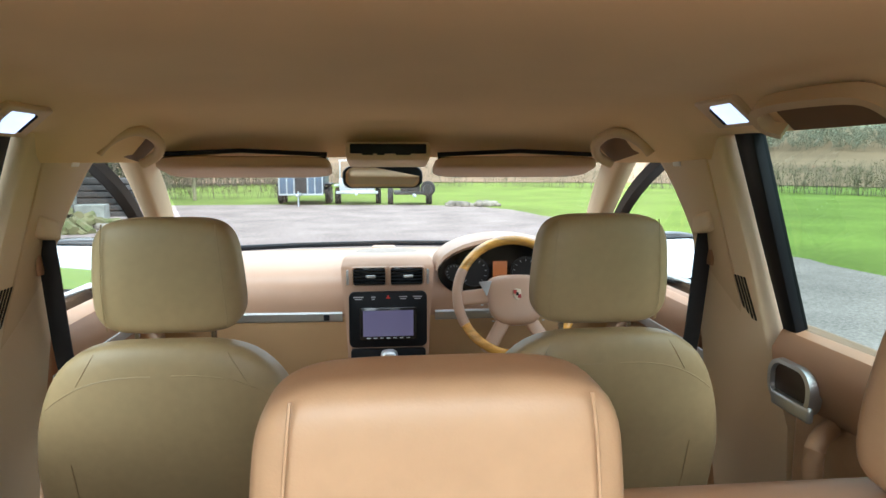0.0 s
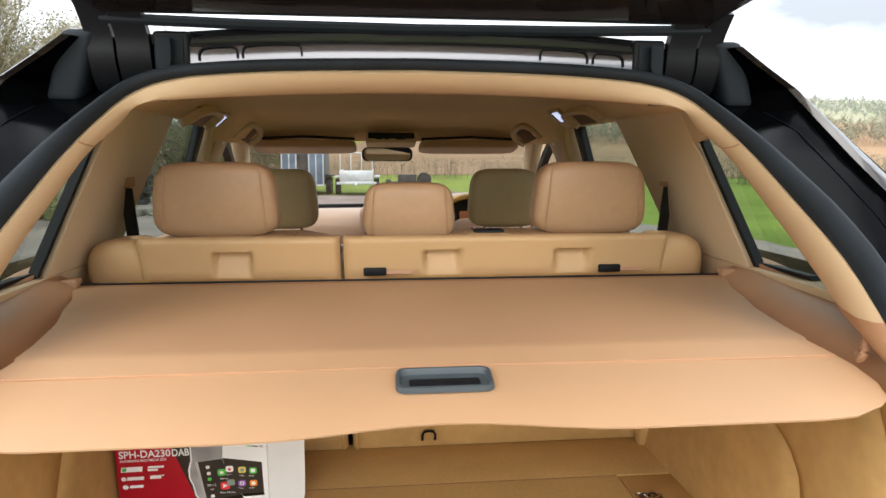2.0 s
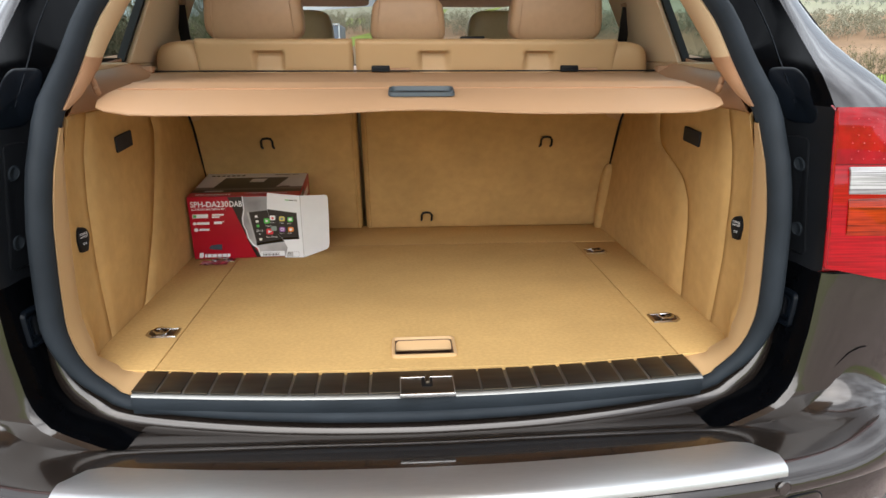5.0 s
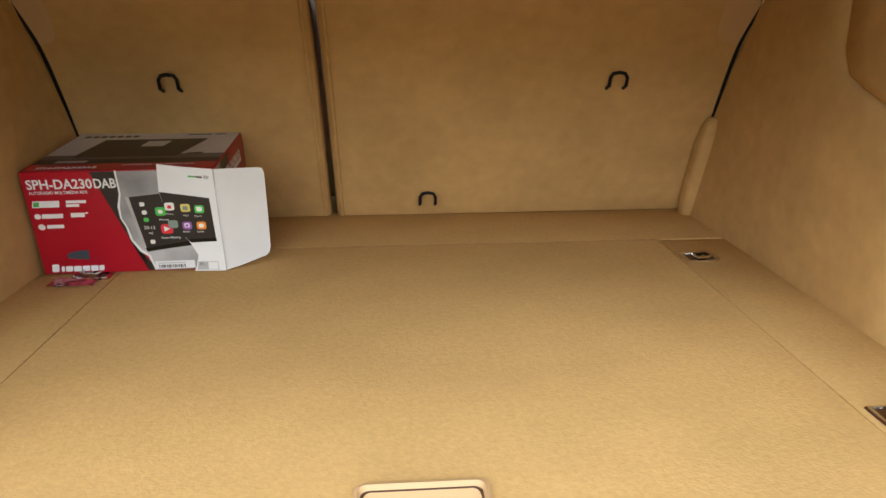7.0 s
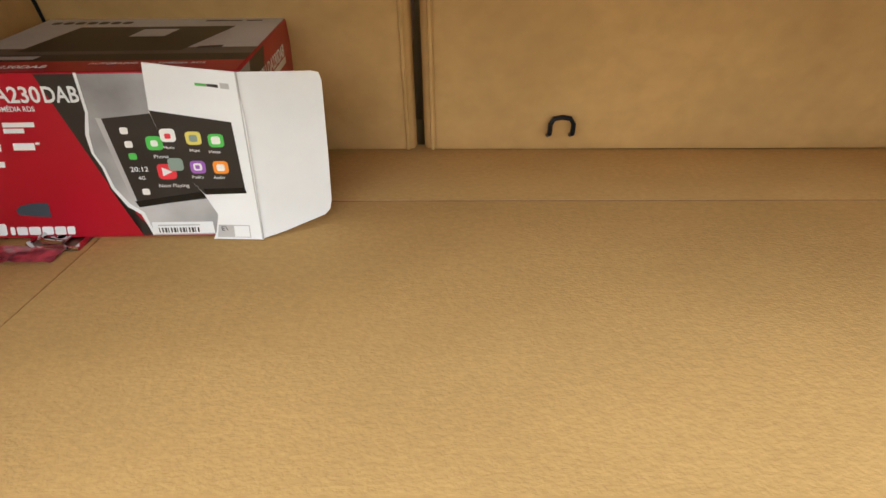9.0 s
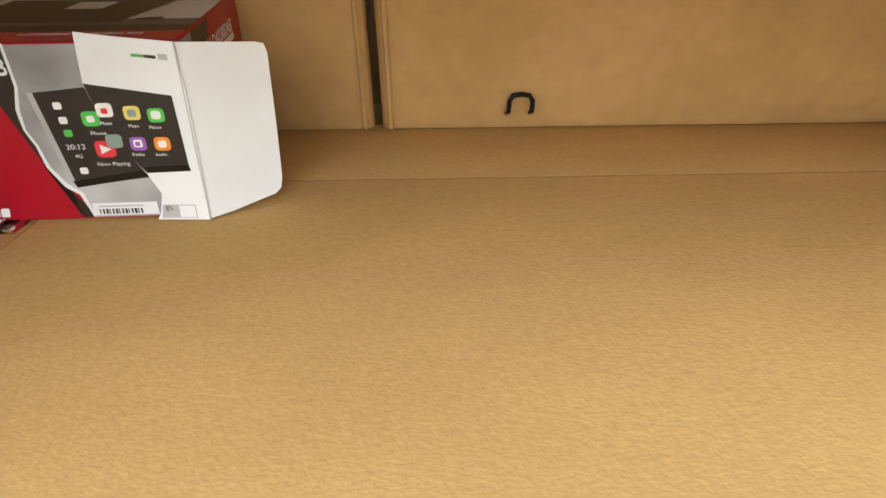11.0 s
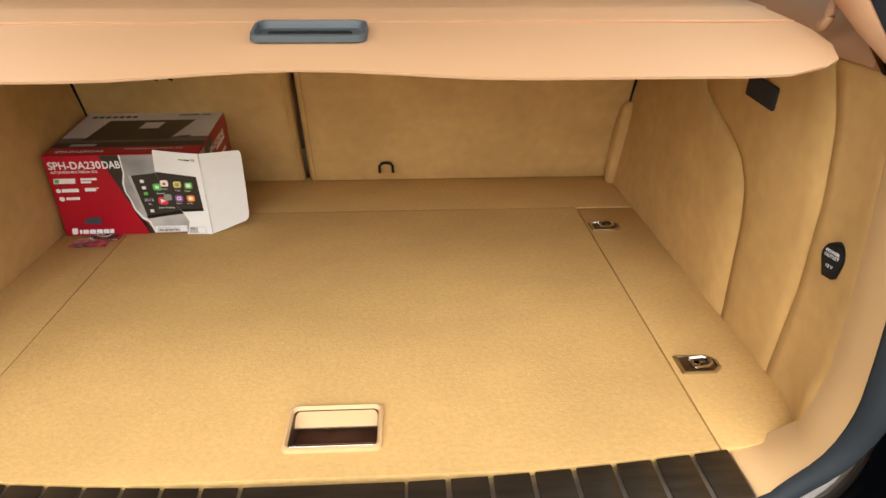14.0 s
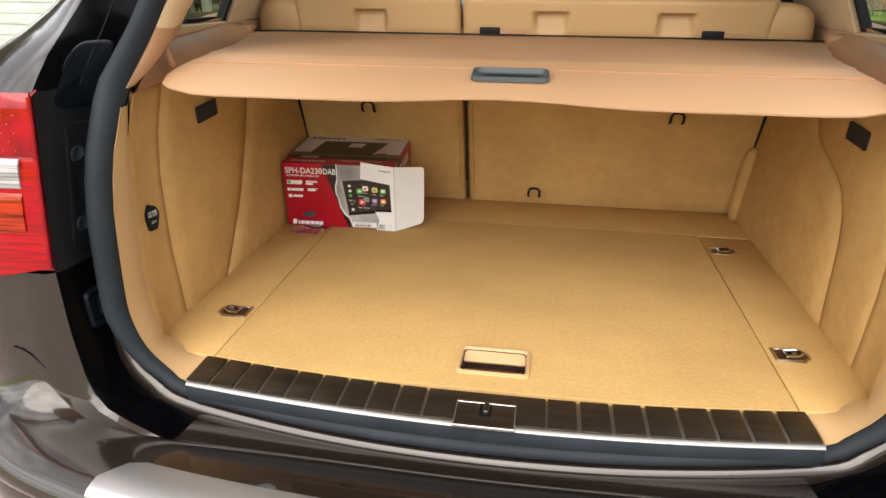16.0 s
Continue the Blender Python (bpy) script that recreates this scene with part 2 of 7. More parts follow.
def rrect(w, h, r, n=5):
    """Points (a, b) round a rectangle with rounded corners, about its middle."""
    out = []
    for cx, cy, a0 in ((w / 2 - r, h / 2 - r, 0), (-w / 2 + r, h / 2 - r, 90), (-w / 2 + r, -h / 2 + r, 180), (w / 2 - r, -h / 2 + r, 270)):
        for k in range(n + 1):
            a = radians(a0 + 90 * k / n)
            out.append((cx + r * math.cos(a), cy + r * math.sin(a)))
    return out


def letters(body, size, m, mat, parent, name="lettering", align="LEFT", bold=0.0, squeeze=1.0):
    """Printed words as a thin mesh at the pose m (x along the line, y up, z out of the surface)."""
    cu = bpy.data.curves.new(name, "FONT")
    cu.body, cu.size, cu.align_x, cu.extrude, cu.offset, cu.resolution_u = body, size, align, 0.0001, bold, 3
    tmp = new(name + "_line", cu)
    me = bpy.data.meshes.new_from_object(tmp.evaluated_get(bpy.context.evaluated_depsgraph_get()))
    bpy.data.objects.remove(tmp)
    bpy.data.curves.remove(cu)
    me.transform(Matrix.Diagonal((squeeze, 1, 1, 1)))
    me.transform(m)
    me.materials.clear()
    me.materials.append(mat)
    ob = new(name, me)
    ob.parent = parent
    return ob


def lathe(profile, n=24):
    """Round body from (r, z) rows."""
    return loft([[Vector((r * math.cos(2 * math.pi * k / n), r * math.sin(2 * math.pi * k / n), z)) for k in range(n)] for r, z in profile], True, True)


def moved(bm, m):
    bm.transform(m)
    return bm


# ---- the car's shell: widths and lines ----
def gate_y(z):
    """How far forward the tailgate opening lies at a height."""
    return interp(z, [(0.70, 0.03), (1.05, 0.03), (1.12, 0.042), (1.218, 0.085), (1.31, 0.205), (1.45, 0.355), (1.64, 0.565), (1.665, 0.584), (1.69, 0.578)])


def side_x(z):
    """Half width of the cabin's inner side above the belt line."""
    return 0.705 - 0.29 * (z - 1.45)


def sill_bow(x):
    """The tail bows rearward toward the middle."""
    return 0.055 * max(0, 1 - (x / 0.58) ** 2)


OPENING = [(0.0, 1.684), (0.22, 1.680), (0.36, 1.672), (0.42, 1.664), (0.465, 1.649), (0.50, 1.621), (0.545, 1.546), (0.576, 1.465), (0.602, 1.387), (0.607, 1.319), (0.606, 1.28),
           (0.607, 1.22), (0.614, 1.13), (0.624, 1.0), (0.629, 0.90), (0.627, 0.84), (0.607, 0.783), (0.565, 0.740), (0.51, 0.720), (0.25, 0.707), (0.0, 0.704)]


def opening_ring(off=0.0, forward=0.0, n=56):
    """The whole opening, off metres outside its trim edge."""
    half = curve_points([(x, 0, z) for x, z in OPENING], n)
    pts = []
    for i, p in enumerate(half):
        d = (half[min(i + 1, n - 1)] - half[max(i - 1, 0)]).normalized()
        q = p + Vector((-d.z, 0, d.x)) * off
        pts.append(Vector((max(q.x, 0.0), gate_y(p.z) + forward - sill_bow(q.x) * min(1, max(0, (0.82 - p.z) / 0.09)), q.z)))
    pts[0].x = pts[-1].x = 0
    return pts + [Vector((-p.x, p.y, p.z)) for p in pts[-2:0:-1]]


car = thing("car", "dark brown metallic estate car with its tailgate open", "car")

# rubber seal round the opening
def seal_size(z):
    """The seal is slimmer along the roof."""
    return interp(z, [(0.72, 0.60), (0.86, 1.0), (1.45, 1.0), (1.62, 0.55), (1.70, 0.48)])


ring = opening_ring(0.018)
edge_line = opening_ring(0.0)
ring = [e + (r - e) * seal_size(e.z) for r, e in zip(ring, edge_line)]
secs = []
for i, p in enumerate(ring):
    d = (ring[(i + 1) % len(ring)] - ring[i - 1]).normalized()
    out = Vector((0, 1, 0)).cross(d).normalized()
    back = d.cross(out).normalized()
    if back.y > 0:
        back = -back
    cen = sum(ring, Vector()) / len(ring)
    if (p - cen).dot(out) < 0:
        out = -out
    k = seal_size(p.z)
    secs.append([p + (out * a + back * b) * k for a, b in ((-0.019, -0.012), (-0.019, 0.010), (-0.010, 0.022), (0.004, 0.026), (0.014, 0.020), (0.020, 0.008), (0.021, -0.012))])
secs.append(secs[0])
part("tailgate_seal", loft(secs), RUBBER, car, "dark grey rubber weather seal", 60)

# rear quarters: each height runs from the seal through the channel to the outer corner and along the side
CORNER = [(0.60, (0.945, 0.01)), (0.92, (0.948, -0.005)), (1.05, (0.948, -0.005)), (1.18, (0.922, 0.025)), (1.235, (0.885, 0.10)), (1.30, (0.885, 0.225)), (1.383, (0.868, 0.313)), (1.464, (0.845, 0.40)), (1.546, (0.814, 0.489)), (1.621, (0.774, 0.57)), (1.69, (0.709, 0.61)), (1.742, (0.619, 0.615))]
EDGE_X = [(0.60, 0.44), (0.66, 0.53), (0.68, 0.575), (0.695, 0.61), (0.71, 0.636), (0.735, 0.656), (0.76, 0.668), (0.85, 0.687), (0.95, 0.698), (1.0, 0.697), (1.235, 0.684), (1.28, 0.700), (1.35, 0.742), (1.441, 0.762), (1.519, 0.745), (1.60, 0.723), (1.66, 0.695), (1.735, 0.594)]
EDGE_Y = [(0.62, -0.07), (0.95, -0.034), (1.235, -0.014), (1.28, 0.055), (1.35, 0.21), (1.441, 0.355), (1.519, 0.455), (1.60, 0.545), (1.66, 0.595), (1.735, 0.615)]


def seal_x(z):
    return interp(z, sorted((b, a) for a, b in OPENING if 0.76 < b < 1.668))


def corner(z):
    return (interp(z, [(a, b[0]) for a, b in CORNER]), interp(z, [(a, b[1]) for a, b in CORNER]))


def quarter_section(z, s):
    ex, ey = interp(z, EDGE_X), interp(z, EDGE_Y)
    xs, ys = min(seal_x(z) + 0.028, ex - 0.028), gate_y(z)
    cx, cy = corner(z)
    mid = (ex + xs) / 2
    sink = 0.075 * min(1, max(0, (z - 1.58) / 0.07))  # the hinges stand in a deeper pocket
    pts = [(xs - 0.02, ys + 0.03), (xs + 0.006, ys + 0.035 + sink), ((xs + mid) / 2 + 0.004, ys + 0.045 + sink), (mid + (ex - mid) * 0.5, (ys + ey) / 2 + 0.035 + sink), (ex - 0.008, ey + 0.022), (ex, ey + 0.004), (ex + 0.012, ey - 0.004)]
    for k in range(1, 9):
        a = k / 8
        # rear face bowing round into the side
        k2 = min(1, max(0, (z - 1.25) / 0.12))  # the upper pillar turns more to the side
        bx = ex + 0.012 + (cx - ex - 0.012) * (math.sin(a * math.pi / 2) ** 0.85 * (1 - k2) + k2 * a ** 0.92)
        by = ey - 0.004 + (cy + 0.06 - ey + 0.004) * ((1 - math.cos(a * math.pi / 2)) ** 1.1 * (1 - k2) + k2 * a ** 1.25)
        pts.append((bx, by))
    wide = side_x(min(z, 1.66)) + 0.055 if z > 1.22 else 0.952
    for y in (0.35, 0.6, 0.9, 1.2):
        if y > pts[-1][1] + 0.05:
            pts.append((cx + (wide - cx) * min(1, (y - pts[-1][1]) / 0.7), y))
        else:
            pts.append((pts[-1][0] + 0.001, pts[-1][1] + 0.03))
    return [Vector((s * x, y, z)) for x, y in pts]


# body paint taken almost to black: the shade in recesses is in the colour
PAINT_SHADED = material("shaded_body_paint", (0.0013, 0.0015, 0.0020), 0.16, var=0.2, scale=3, fine=0.2, fine_scale=40, spec=0.035)

for s in (-1, 1):
    low = [0.62, 0.66, 0.68, 0.69, 0.70, 0.71, 0.72, 0.735, 0.75, 0.77, 0.80, 0.84, 0.88, 0.92, 0.948]
    mid = [0.948, 1.0, 1.06, 1.12, 1.18, 1.232]
    high = [1.232, 1.25, 1.28, 1.31]
    part("quarter_panel", loft([quarter_section(z, s)[5:] for z in low]), PAINT, car)
    part("gutter", loft([quarter_section(z, s)[:6] for z in low]), PAINT_SHADED, car, "body paint gutter beside the seal, blackened for its shade")
    # behind the lamp, without the lamp's face
    part("lamp_recess", loft([quarter_section(z, s)[:6] for z in mid]), BLACK, car, "matt black lamp surround in the tailgate channel")
    part("quarter_side", loft([quarter_section(z, s)[13:] for z in mid]), PAINT, car)
    part("quarter_shoulder", loft([quarter_section(z, s)[5:] for z in high]), PAINT, car)
    # upper pillar: stops short of the quarter window
    tall = [1.31, 1.34, 1.38, 1.43, 1.48, 1.53, 1.58, 1.62, 1.66, 1.70, 1.738]
    part("rear_pillar", loft([quarter_section(z, s)[5:15] for z in tall]), PAINT, car)
    part("gutter", loft([quarter_section(z, s)[:6] for z in high + tall[1:]]), PAINT_SHADED, car, "body paint gutter beside the seal, blackened for its shade")
    part("gutter_ridge", tube(curve_points([quarter_section(z, s)[3] + Vector((-0.001 * s, -0.001, 0)) for z in (high + tall[1:])[:-3]], 40), 0.0012, 6), NAVY, car)
    part("pillar_return", loft([[Vector((s * (side_x(z) + 0.028), gate_y(z) + 0.13, z)), Vector((s * corner(z)[0], corner(z)[1] + 0.055, z))] for z in [1.27, 1.29] + tall[:-2]]), BLACK, car)

# painted channel outside the seal, sweeping under the sill and up both sides
ring = opening_ring(0.0, 0.0, 120)
channel = []
for i, p in enumerate(ring):
    if p.z > 0.885:
        continue
    d = (ring[(i + 1) % len(ring)] - ring[i - 1]).normalized()
    out = Vector((d.z, 0, -d.x)).normalized()
    if out.z * (p.z - 1.1) + out.x * p.x < 0:
        out = -out
    k = min(1, max(0.0, (0.885 - p.z) / 0.125))
    channel.append((math.atan2(p.x, 1.1 - p.z), [p + out * (0.026 + a * k) + Vector((0, 0.012 + b * k, 0)) for a, b in ((0.0, 0.0), (0.005, -0.016), (0.010, -0.022), (0.020, -0.025), (0.034, -0.024), (0.044, -0.017), (0.049, -0.004), (0.052, 0.028))]))
channel.sort(key=lambda c: c[0])
part("sill_channel", loft([c[1] for c in channel]), PAINT, car, "glossy brown painted channel round the seal", 70)

# bumper: a section swept round the tail
LINE = [(-0.955, 0.55), (-0.955, 0.25), (-0.945, 0.08), (-0.905, -0.065), (-0.82, -0.152), (-0.69, -0.205), (-0.5, -0.246), (-0.25, -0.272), (0, -0.28), (0.25, -0.272), (0.5, -0.246), (0.69, -0.205), (0.82, -0.152), (0.905, -0.065), (0.945, 0.08), (0.955, 0.25), (0.955, 0.55)]
line = curve_points([(x, y, 0) for x, y in LINE], 81)


def line_y(x):
    """How far back the bumper reaches at a width, within the tail."""
    return interp(x, [(p.x, p.y) for p in line[6:75]])


def face_y(x):
    """The quarter panel's rear face, low down; nearer the middle, the gutter's foot."""
    q = [(abs(p.x), p.y) for p in quarter_section(0.76, 1)[5:15]]
    return interp(abs(x), [(0.0, -0.075), (0.60, -0.062)] + q + [(0.96, 0.5)])


def bumper_section(i):
    p = line[i]
    d = (line[min(i + 1, 80)] - line[max(i - 1, 0)]).normalized()
    inw = Vector((-d.y, d.x, 0))
    reach = 0.0
    while reach < 0.235 and (p + inw * reach).y < face_y(p.x + inw.x * reach):
        reach += 0.002
    reach = max(reach, 0.012)
    w = min(1, max(0, (abs(p.x) - 0.69) / 0.14))
    w = w * w * (3 - 2 * w)
    shelf, high = 0.690 + 0.030 * w, 0.096 * w
    bend = (reach - 0.02) * 0.62
    k = min(1, reach / 0.06)
    pts = [(reach + 0.07, shelf + high + 0.035 * w - 0.033 * (1 - w))]
    for q in range(9):
        t = q / 8 * math.pi / 2
        pts.append((reach + 0.004 - bend * (1 - math.cos(t)), shelf + high * (1 - math.sin(t)) - 0.030 * (1 - w) * (1 - q / 8) ** 1.5))
    pts += [(0.042 * k, shelf - 0.001), (0.020 * k, shelf - 0.006), (0.006 * k, shelf - 0.016), (0.0, shelf - 0.030)]
    pts += [(0.001, 0.653), (0.004, 0.648), (0.012, 0.645), (0.009, 0.640), (0.009, 0.60), (0.014, 0.54), (0.028, 0.47), (0.06, 0.41), (0.12, 0.38)]
    return [p + inw * a + Vector((0, 0, b)) for a, b in pts]


body = [bumper_section(i) for i in range(81)]
for turn in range(3):
    # the corner flows
    body = [[(a + b * 2 + c) / 4 for a, b, c in zip(body[max(i - 1, 0)], body[i], body[min(i + 1, 80)])] for i in range(81)]
part("bumper", loft(body), PAINT, car, "brown painted rear bumper with a moulded groove", 50)

# well behind the bumper's top, its shade put in by the blackened paint
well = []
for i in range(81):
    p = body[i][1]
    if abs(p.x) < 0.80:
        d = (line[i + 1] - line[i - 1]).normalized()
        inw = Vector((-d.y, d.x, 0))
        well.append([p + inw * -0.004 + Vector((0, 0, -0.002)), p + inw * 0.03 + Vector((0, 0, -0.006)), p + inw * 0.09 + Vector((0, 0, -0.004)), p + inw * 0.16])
part("bumper_well", loft(well), PAINT_SHADED, car, "body paint well between bumper and sill, blackened for its shade", 50)

# brushed steel loading strip on the bumper's top
strip = []
for k in range(41):
    x = -0.558 + 1.116 * k / 40
    y = line_y(x) + 0.004
    e = min(1, (0.558 - abs(x)) / 0.045 + 0.10) ** 0.5
    strip.append([Vector((x, y + a, z)) for a, z in ((0.0, 0.684), (0.001, 0.693), (0.006, 0.699), (0.016, 0.702), (0.02 + 0.035 * e, 0.703), (0.016 + 0.067 * e, 0.701), (0.018 + 0.070 * e, 0.690))])
part("loading_strip", loft(strip, False), STEEL, car, "brushed stainless steel loading strip")

# parking sensors and tow cover
for x, z in ((-0.553, 0.664), (-0.243, 0.662), (0.243, 0.662), (0.553, 0.664)):
    part("parking_sensor", moved(lathe([(0.0, 0.001), (0.0105, 0.001), (0.0110, 0.0002), (0.0116, 0.0002), (0.012, 0.001), (0.0125, 0.001), (0.014, -0.001)], 20), pose(x, line_y(x) + 0.0005, z, 90, 0, 24 * x)), PAINT, car)
for s in (-1, 1):
    part("tow_cover", moved(prism([(a, 0, b) for a, b in rrect(0.078, 0.074, 0.018)], (0, 0.03, 0), 0.004), pose(s * 0.60, line_y(s * 0.60) + 0.0065, 0.602, 0, 0, s * 14)), PAINT, car)
    part("tow_cover_gap", moved(prism([(a, 0, b) for a, b in rrect(0.0805, 0.0765, 0.019)], (0, 0.03, 0)), pose(s * 0.60, line_y(s * 0.60) + 0.0080, 0.602, 0, 0, s * 14)), BLACK, car)

# exhaust tips
for s in (-1, 1):
    tip = thing("exhaust_tip", "rectangular polished steel exhaust tip in the bumper", "exhaust", "exhaust tips", (s * 0.750, -0.140, 0.516))
    outer, inner = rrect(0.148, 0.056, 0.016), rrect(0.132, 0.042, 0.012)
    secs = []
    for y, sc, o in ((0.30, 0.96, outer), (0.02, 1.0, outer), (-0.035, 1.0, outer), (-0.042, 0.985, outer), (-0.042, 1.0, inner), (-0.03, 0.97, inner), (0.2, 0.9, inner)):
        secs.append([Vector((a * sc, y + 0.10 * s * a, b * sc)) for a, b in o])
    part("pipe", moved(loft(secs, True), pose(0, 0, 0, 0, -9 * s, 14 * s)), STEEL, tip)
    bez = [(s * 0.750 + a - s * 0.035 + s * b * 0.5, 0.522 + b - 0.12 * (s * a)) for a, b in rrect(0.265, 0.082, 0.037, 7)]
    skin = [Vector((x, line_y(x) + interp(z, [(0.41, 0.06), (0.47, 0.028), (0.54, 0.014), (0.60, 0.009)]), z)) for x, z in bez]
    mid = sum(skin, Vector()) / len(skin)
    keep_at(part("bezel", tube([p + Vector((0, -0.001, 0)) for p in skin], 0.0045, 8, closed=True), PAINT, None), tip)
    # the bumper is uncut; a dark sheet on it stands for the cavity's shade
    keep_at(part("recess", loft([[mid + (p - mid) * k + Vector((0, -0.003 + d, 0)) for p in skin] for k, d in ((1.0, 0.0), (0.7, 0.002), (0.35, 0.003), (0.02, 0.003))], True), PAINT_SHADED, None, "dark sheet for the shaded recess round the pipe"), tip)
    # black plate across the pipe, for its unlit inside
    part("dark_inside", moved(prism([(a * 0.96, 0, b * 0.96) for a, b in inner], (0, 0.01, 0)), pose(0, -0.025, 0, 0, -9 * s, 14 * s)), BLACK, tip)


# tail lamps
def clear_plastic(name, tint, rough=0.05, bumps=0.0, scale=120.0, stretch=(1, 1, 1), dark=0.5):
    m = bpy.data.materials.new(name)
    m.use_nodes = True
    n, l = m.node_tree.nodes, m.node_tree.links
    b = n["Principled BSDF"]
    b.inputs["Roughness"].default_value = rough
    b.inputs["Coat Weight"].default_value = 0.7
    b.inputs["Coat Roughness"].default_value = 0.03
    b.inputs["Specular IOR Level"].default_value = 0.15
    tc, mp, w = n.new("ShaderNodeTexCoord"), n.new("ShaderNodeMapping"), n.new("ShaderNodeTexNoise")
    mp.inputs["Scale"].default_value = stretch
    w.inputs["Scale"].default_value, w.inputs["Detail"].default_value = scale, 2
    rp = n.new("ShaderNodeValToRGB")
    rp.color_ramp.elements[0].position, rp.color_ramp.elements[1].position = 0.35, 0.65
    rp.color_ramp.elements[0].color, rp.color_ramp.elements[1].color = (*[c * dark for c in tint], 1), (*tint, 1)
    bp = n.new("ShaderNodeBump")
    bp.inputs["Strength"].default_value, bp.inputs["Distance"].default_value = bumps, 0.002
    l.new(tc.outputs["Object"], mp.inputs["Vector"])
    l.new(mp.outputs["Vector"], w.inputs["Vector"])
    l.new(w.outputs["Fac"], rp.inputs["Fac"])
    l.new(rp.outputs["Color"], b.inputs["Base Color"])
    l.new(w.outputs["Fac"], bp.inputs["Height"])
    l.new(bp.outputs["Normal"], b.inputs["Normal"])
    return m


LENS_RED = clear_plastic("red_lens", (0.33, 0.001, 0.005), 0.10, 0.03, 60, (0.2, 1, 6), 0.6)
LENS_DEEP = clear_plastic("deep_red_lens", (0.30, 0.001, 0.005), 0.10, 0.02, 30, (1, 1, 1), 0.65)
LENS_SPARK = plain("light_point_plastic", (0.50, 0.05, 0.06), 0.15)
LENS_CLEAR = clear_plastic("clear_lens", (0.46, 0.45, 0.45), 0.12, 0.25, 60, (0.10, 1, 8), 0.35)
LENS_AMBER = clear_plastic("amber_lens", (0.34, 0.024, 0.002), 0.12, 0.15, 60, (0.2, 1, 5), 0.3)


def lamp_face(z, s, n=16):
    """Outer face of a tail lamp at one height, from the channel round to the side."""
    ix, iy = interp(z, EDGE_X) - 0.004, interp(z, EDGE_Y) - 0.012
    cx, cy = corner(z)
    out = []
    for k in range(n + 1):
        a = k / n
        out.append(Vector((s * (ix + (cx + 0.006 - ix) * math.sin(a * math.pi / 2) ** 0.85), iy + (cy + 0.075 - iy) * (1 - math.cos(a * math.pi / 2)) ** 1.1 - 0.012 * math.sin(a * math.pi), z)))
    return out


for s in (-1, 1):
    lamp = thing("tail_lamp", "red tail lamp with clear and amber bands, set in the corner", "tail lamp", "tail lamps", (s * 0.8, 0.0, 0.945))
    for nm, mat, z0, z1 in (("upper_lens", LENS_DEEP, 1.140, 1.233), ("lower_lens", LENS_RED, 0.952, 1.138), ("clear_lens", LENS_CLEAR, 1.088, 1.136), ("amber_lens", LENS_AMBER, 1.016, 1.086)):
        rows = []
        band = nm in ("clear_lens", "amber_lens")
        for k in range(7):
            z = z0 + (z1 - z0) * k / 6
            row = lamp_face(z, s, 24)
            row = [Vector((p.x, p.y + (0.004 if k in (0, 6) else 0), p.z)) for p in row]
            if nm == "lower_lens":
                w = ((6 - k) / 6) ** 1.5
                row = [Vector((p.x, p.y, p.z + w * (0.008 - 0.032 * math.sin(min(1, j / 12) * math.pi / 2) + 0.014 * max(0, j / 24 - 0.5)))) for j, p in enumerate(row)]
            if band:
                row = [Vector((p.x * 1.003, p.y - 0.003, p.z)) for p in row[1:24]]
            rows.append(row)
        lens = keep_at(part(nm, thicken(loft(rows), 0.004), mat, None), lamp)
        if nm == "upper_lens":
            dots = bmesh.new()
            for q in range(6):
                for j in range(1, 20):
                    p = lamp_face(1.150 + 0.013 * q, s, 48)[2 * j + q % 2]
                    bmesh.ops.create_icosphere(dots, subdivisions=1, radius=0.0010, matrix=Matrix.Translation((p.x, p.y - 0.0045, p.z)))
            keep_at(part("led_dots", dots, LENS_SPARK, None, "pale pink light points"), lens)
    keep_at(part("inner_rim", tube([lamp_face(z, s)[0] + Vector((-0.004 * s, -0.002, 0)) for z in (0.965, 1.03, 1.10, 1.17, 1.228)], 0.0035, 8), LENS_DEEP, None), lamp)
    rim = [[Vector((p.x, p.y + 0.010 + d, p.z)) for p in lamp_face(z, s)] for z, d in ((0.948, 0.012), (0.955, 0), (1.05, 0), (1.15, 0), (1.228, 0), (1.235, 0.012))]
    keep_at(part("housing", loft(rim), plain("lamp_housing_%s" % ("a" if s < 0 else "b"), (0.20, 0.004, 0.006), 0.3), None), lamp)

# covers, plugs and buffers on the channel's wall
def on_wall(name, s, z, t, w, h, r, steps, mat, parent, label=""):
    """A moulding on the gutter's outer wall: rounded outlines of w by h, scaled and raised by steps."""
    def spot(u, v, lift):
        pts = quarter_section(z + v, s)
        a, b, c = pts[2], pts[3], pts[4]
        f = t + u / ((b - a).length + (c - b).length)
        p = a.lerp(b, f * 2) if f < 0.5 else b.lerp(c, f * 2 - 1)
        d = (c - a).normalized()
        n = Vector((-abs(d.y) * s, -abs(d.x), 0)).normalized()
        return p + n * lift

    o = rrect(w, h, r, 5)
    return part(name, loft([[spot(a * k, b * k, e) for a, b in o] for k, e in steps], True), mat, parent, label)


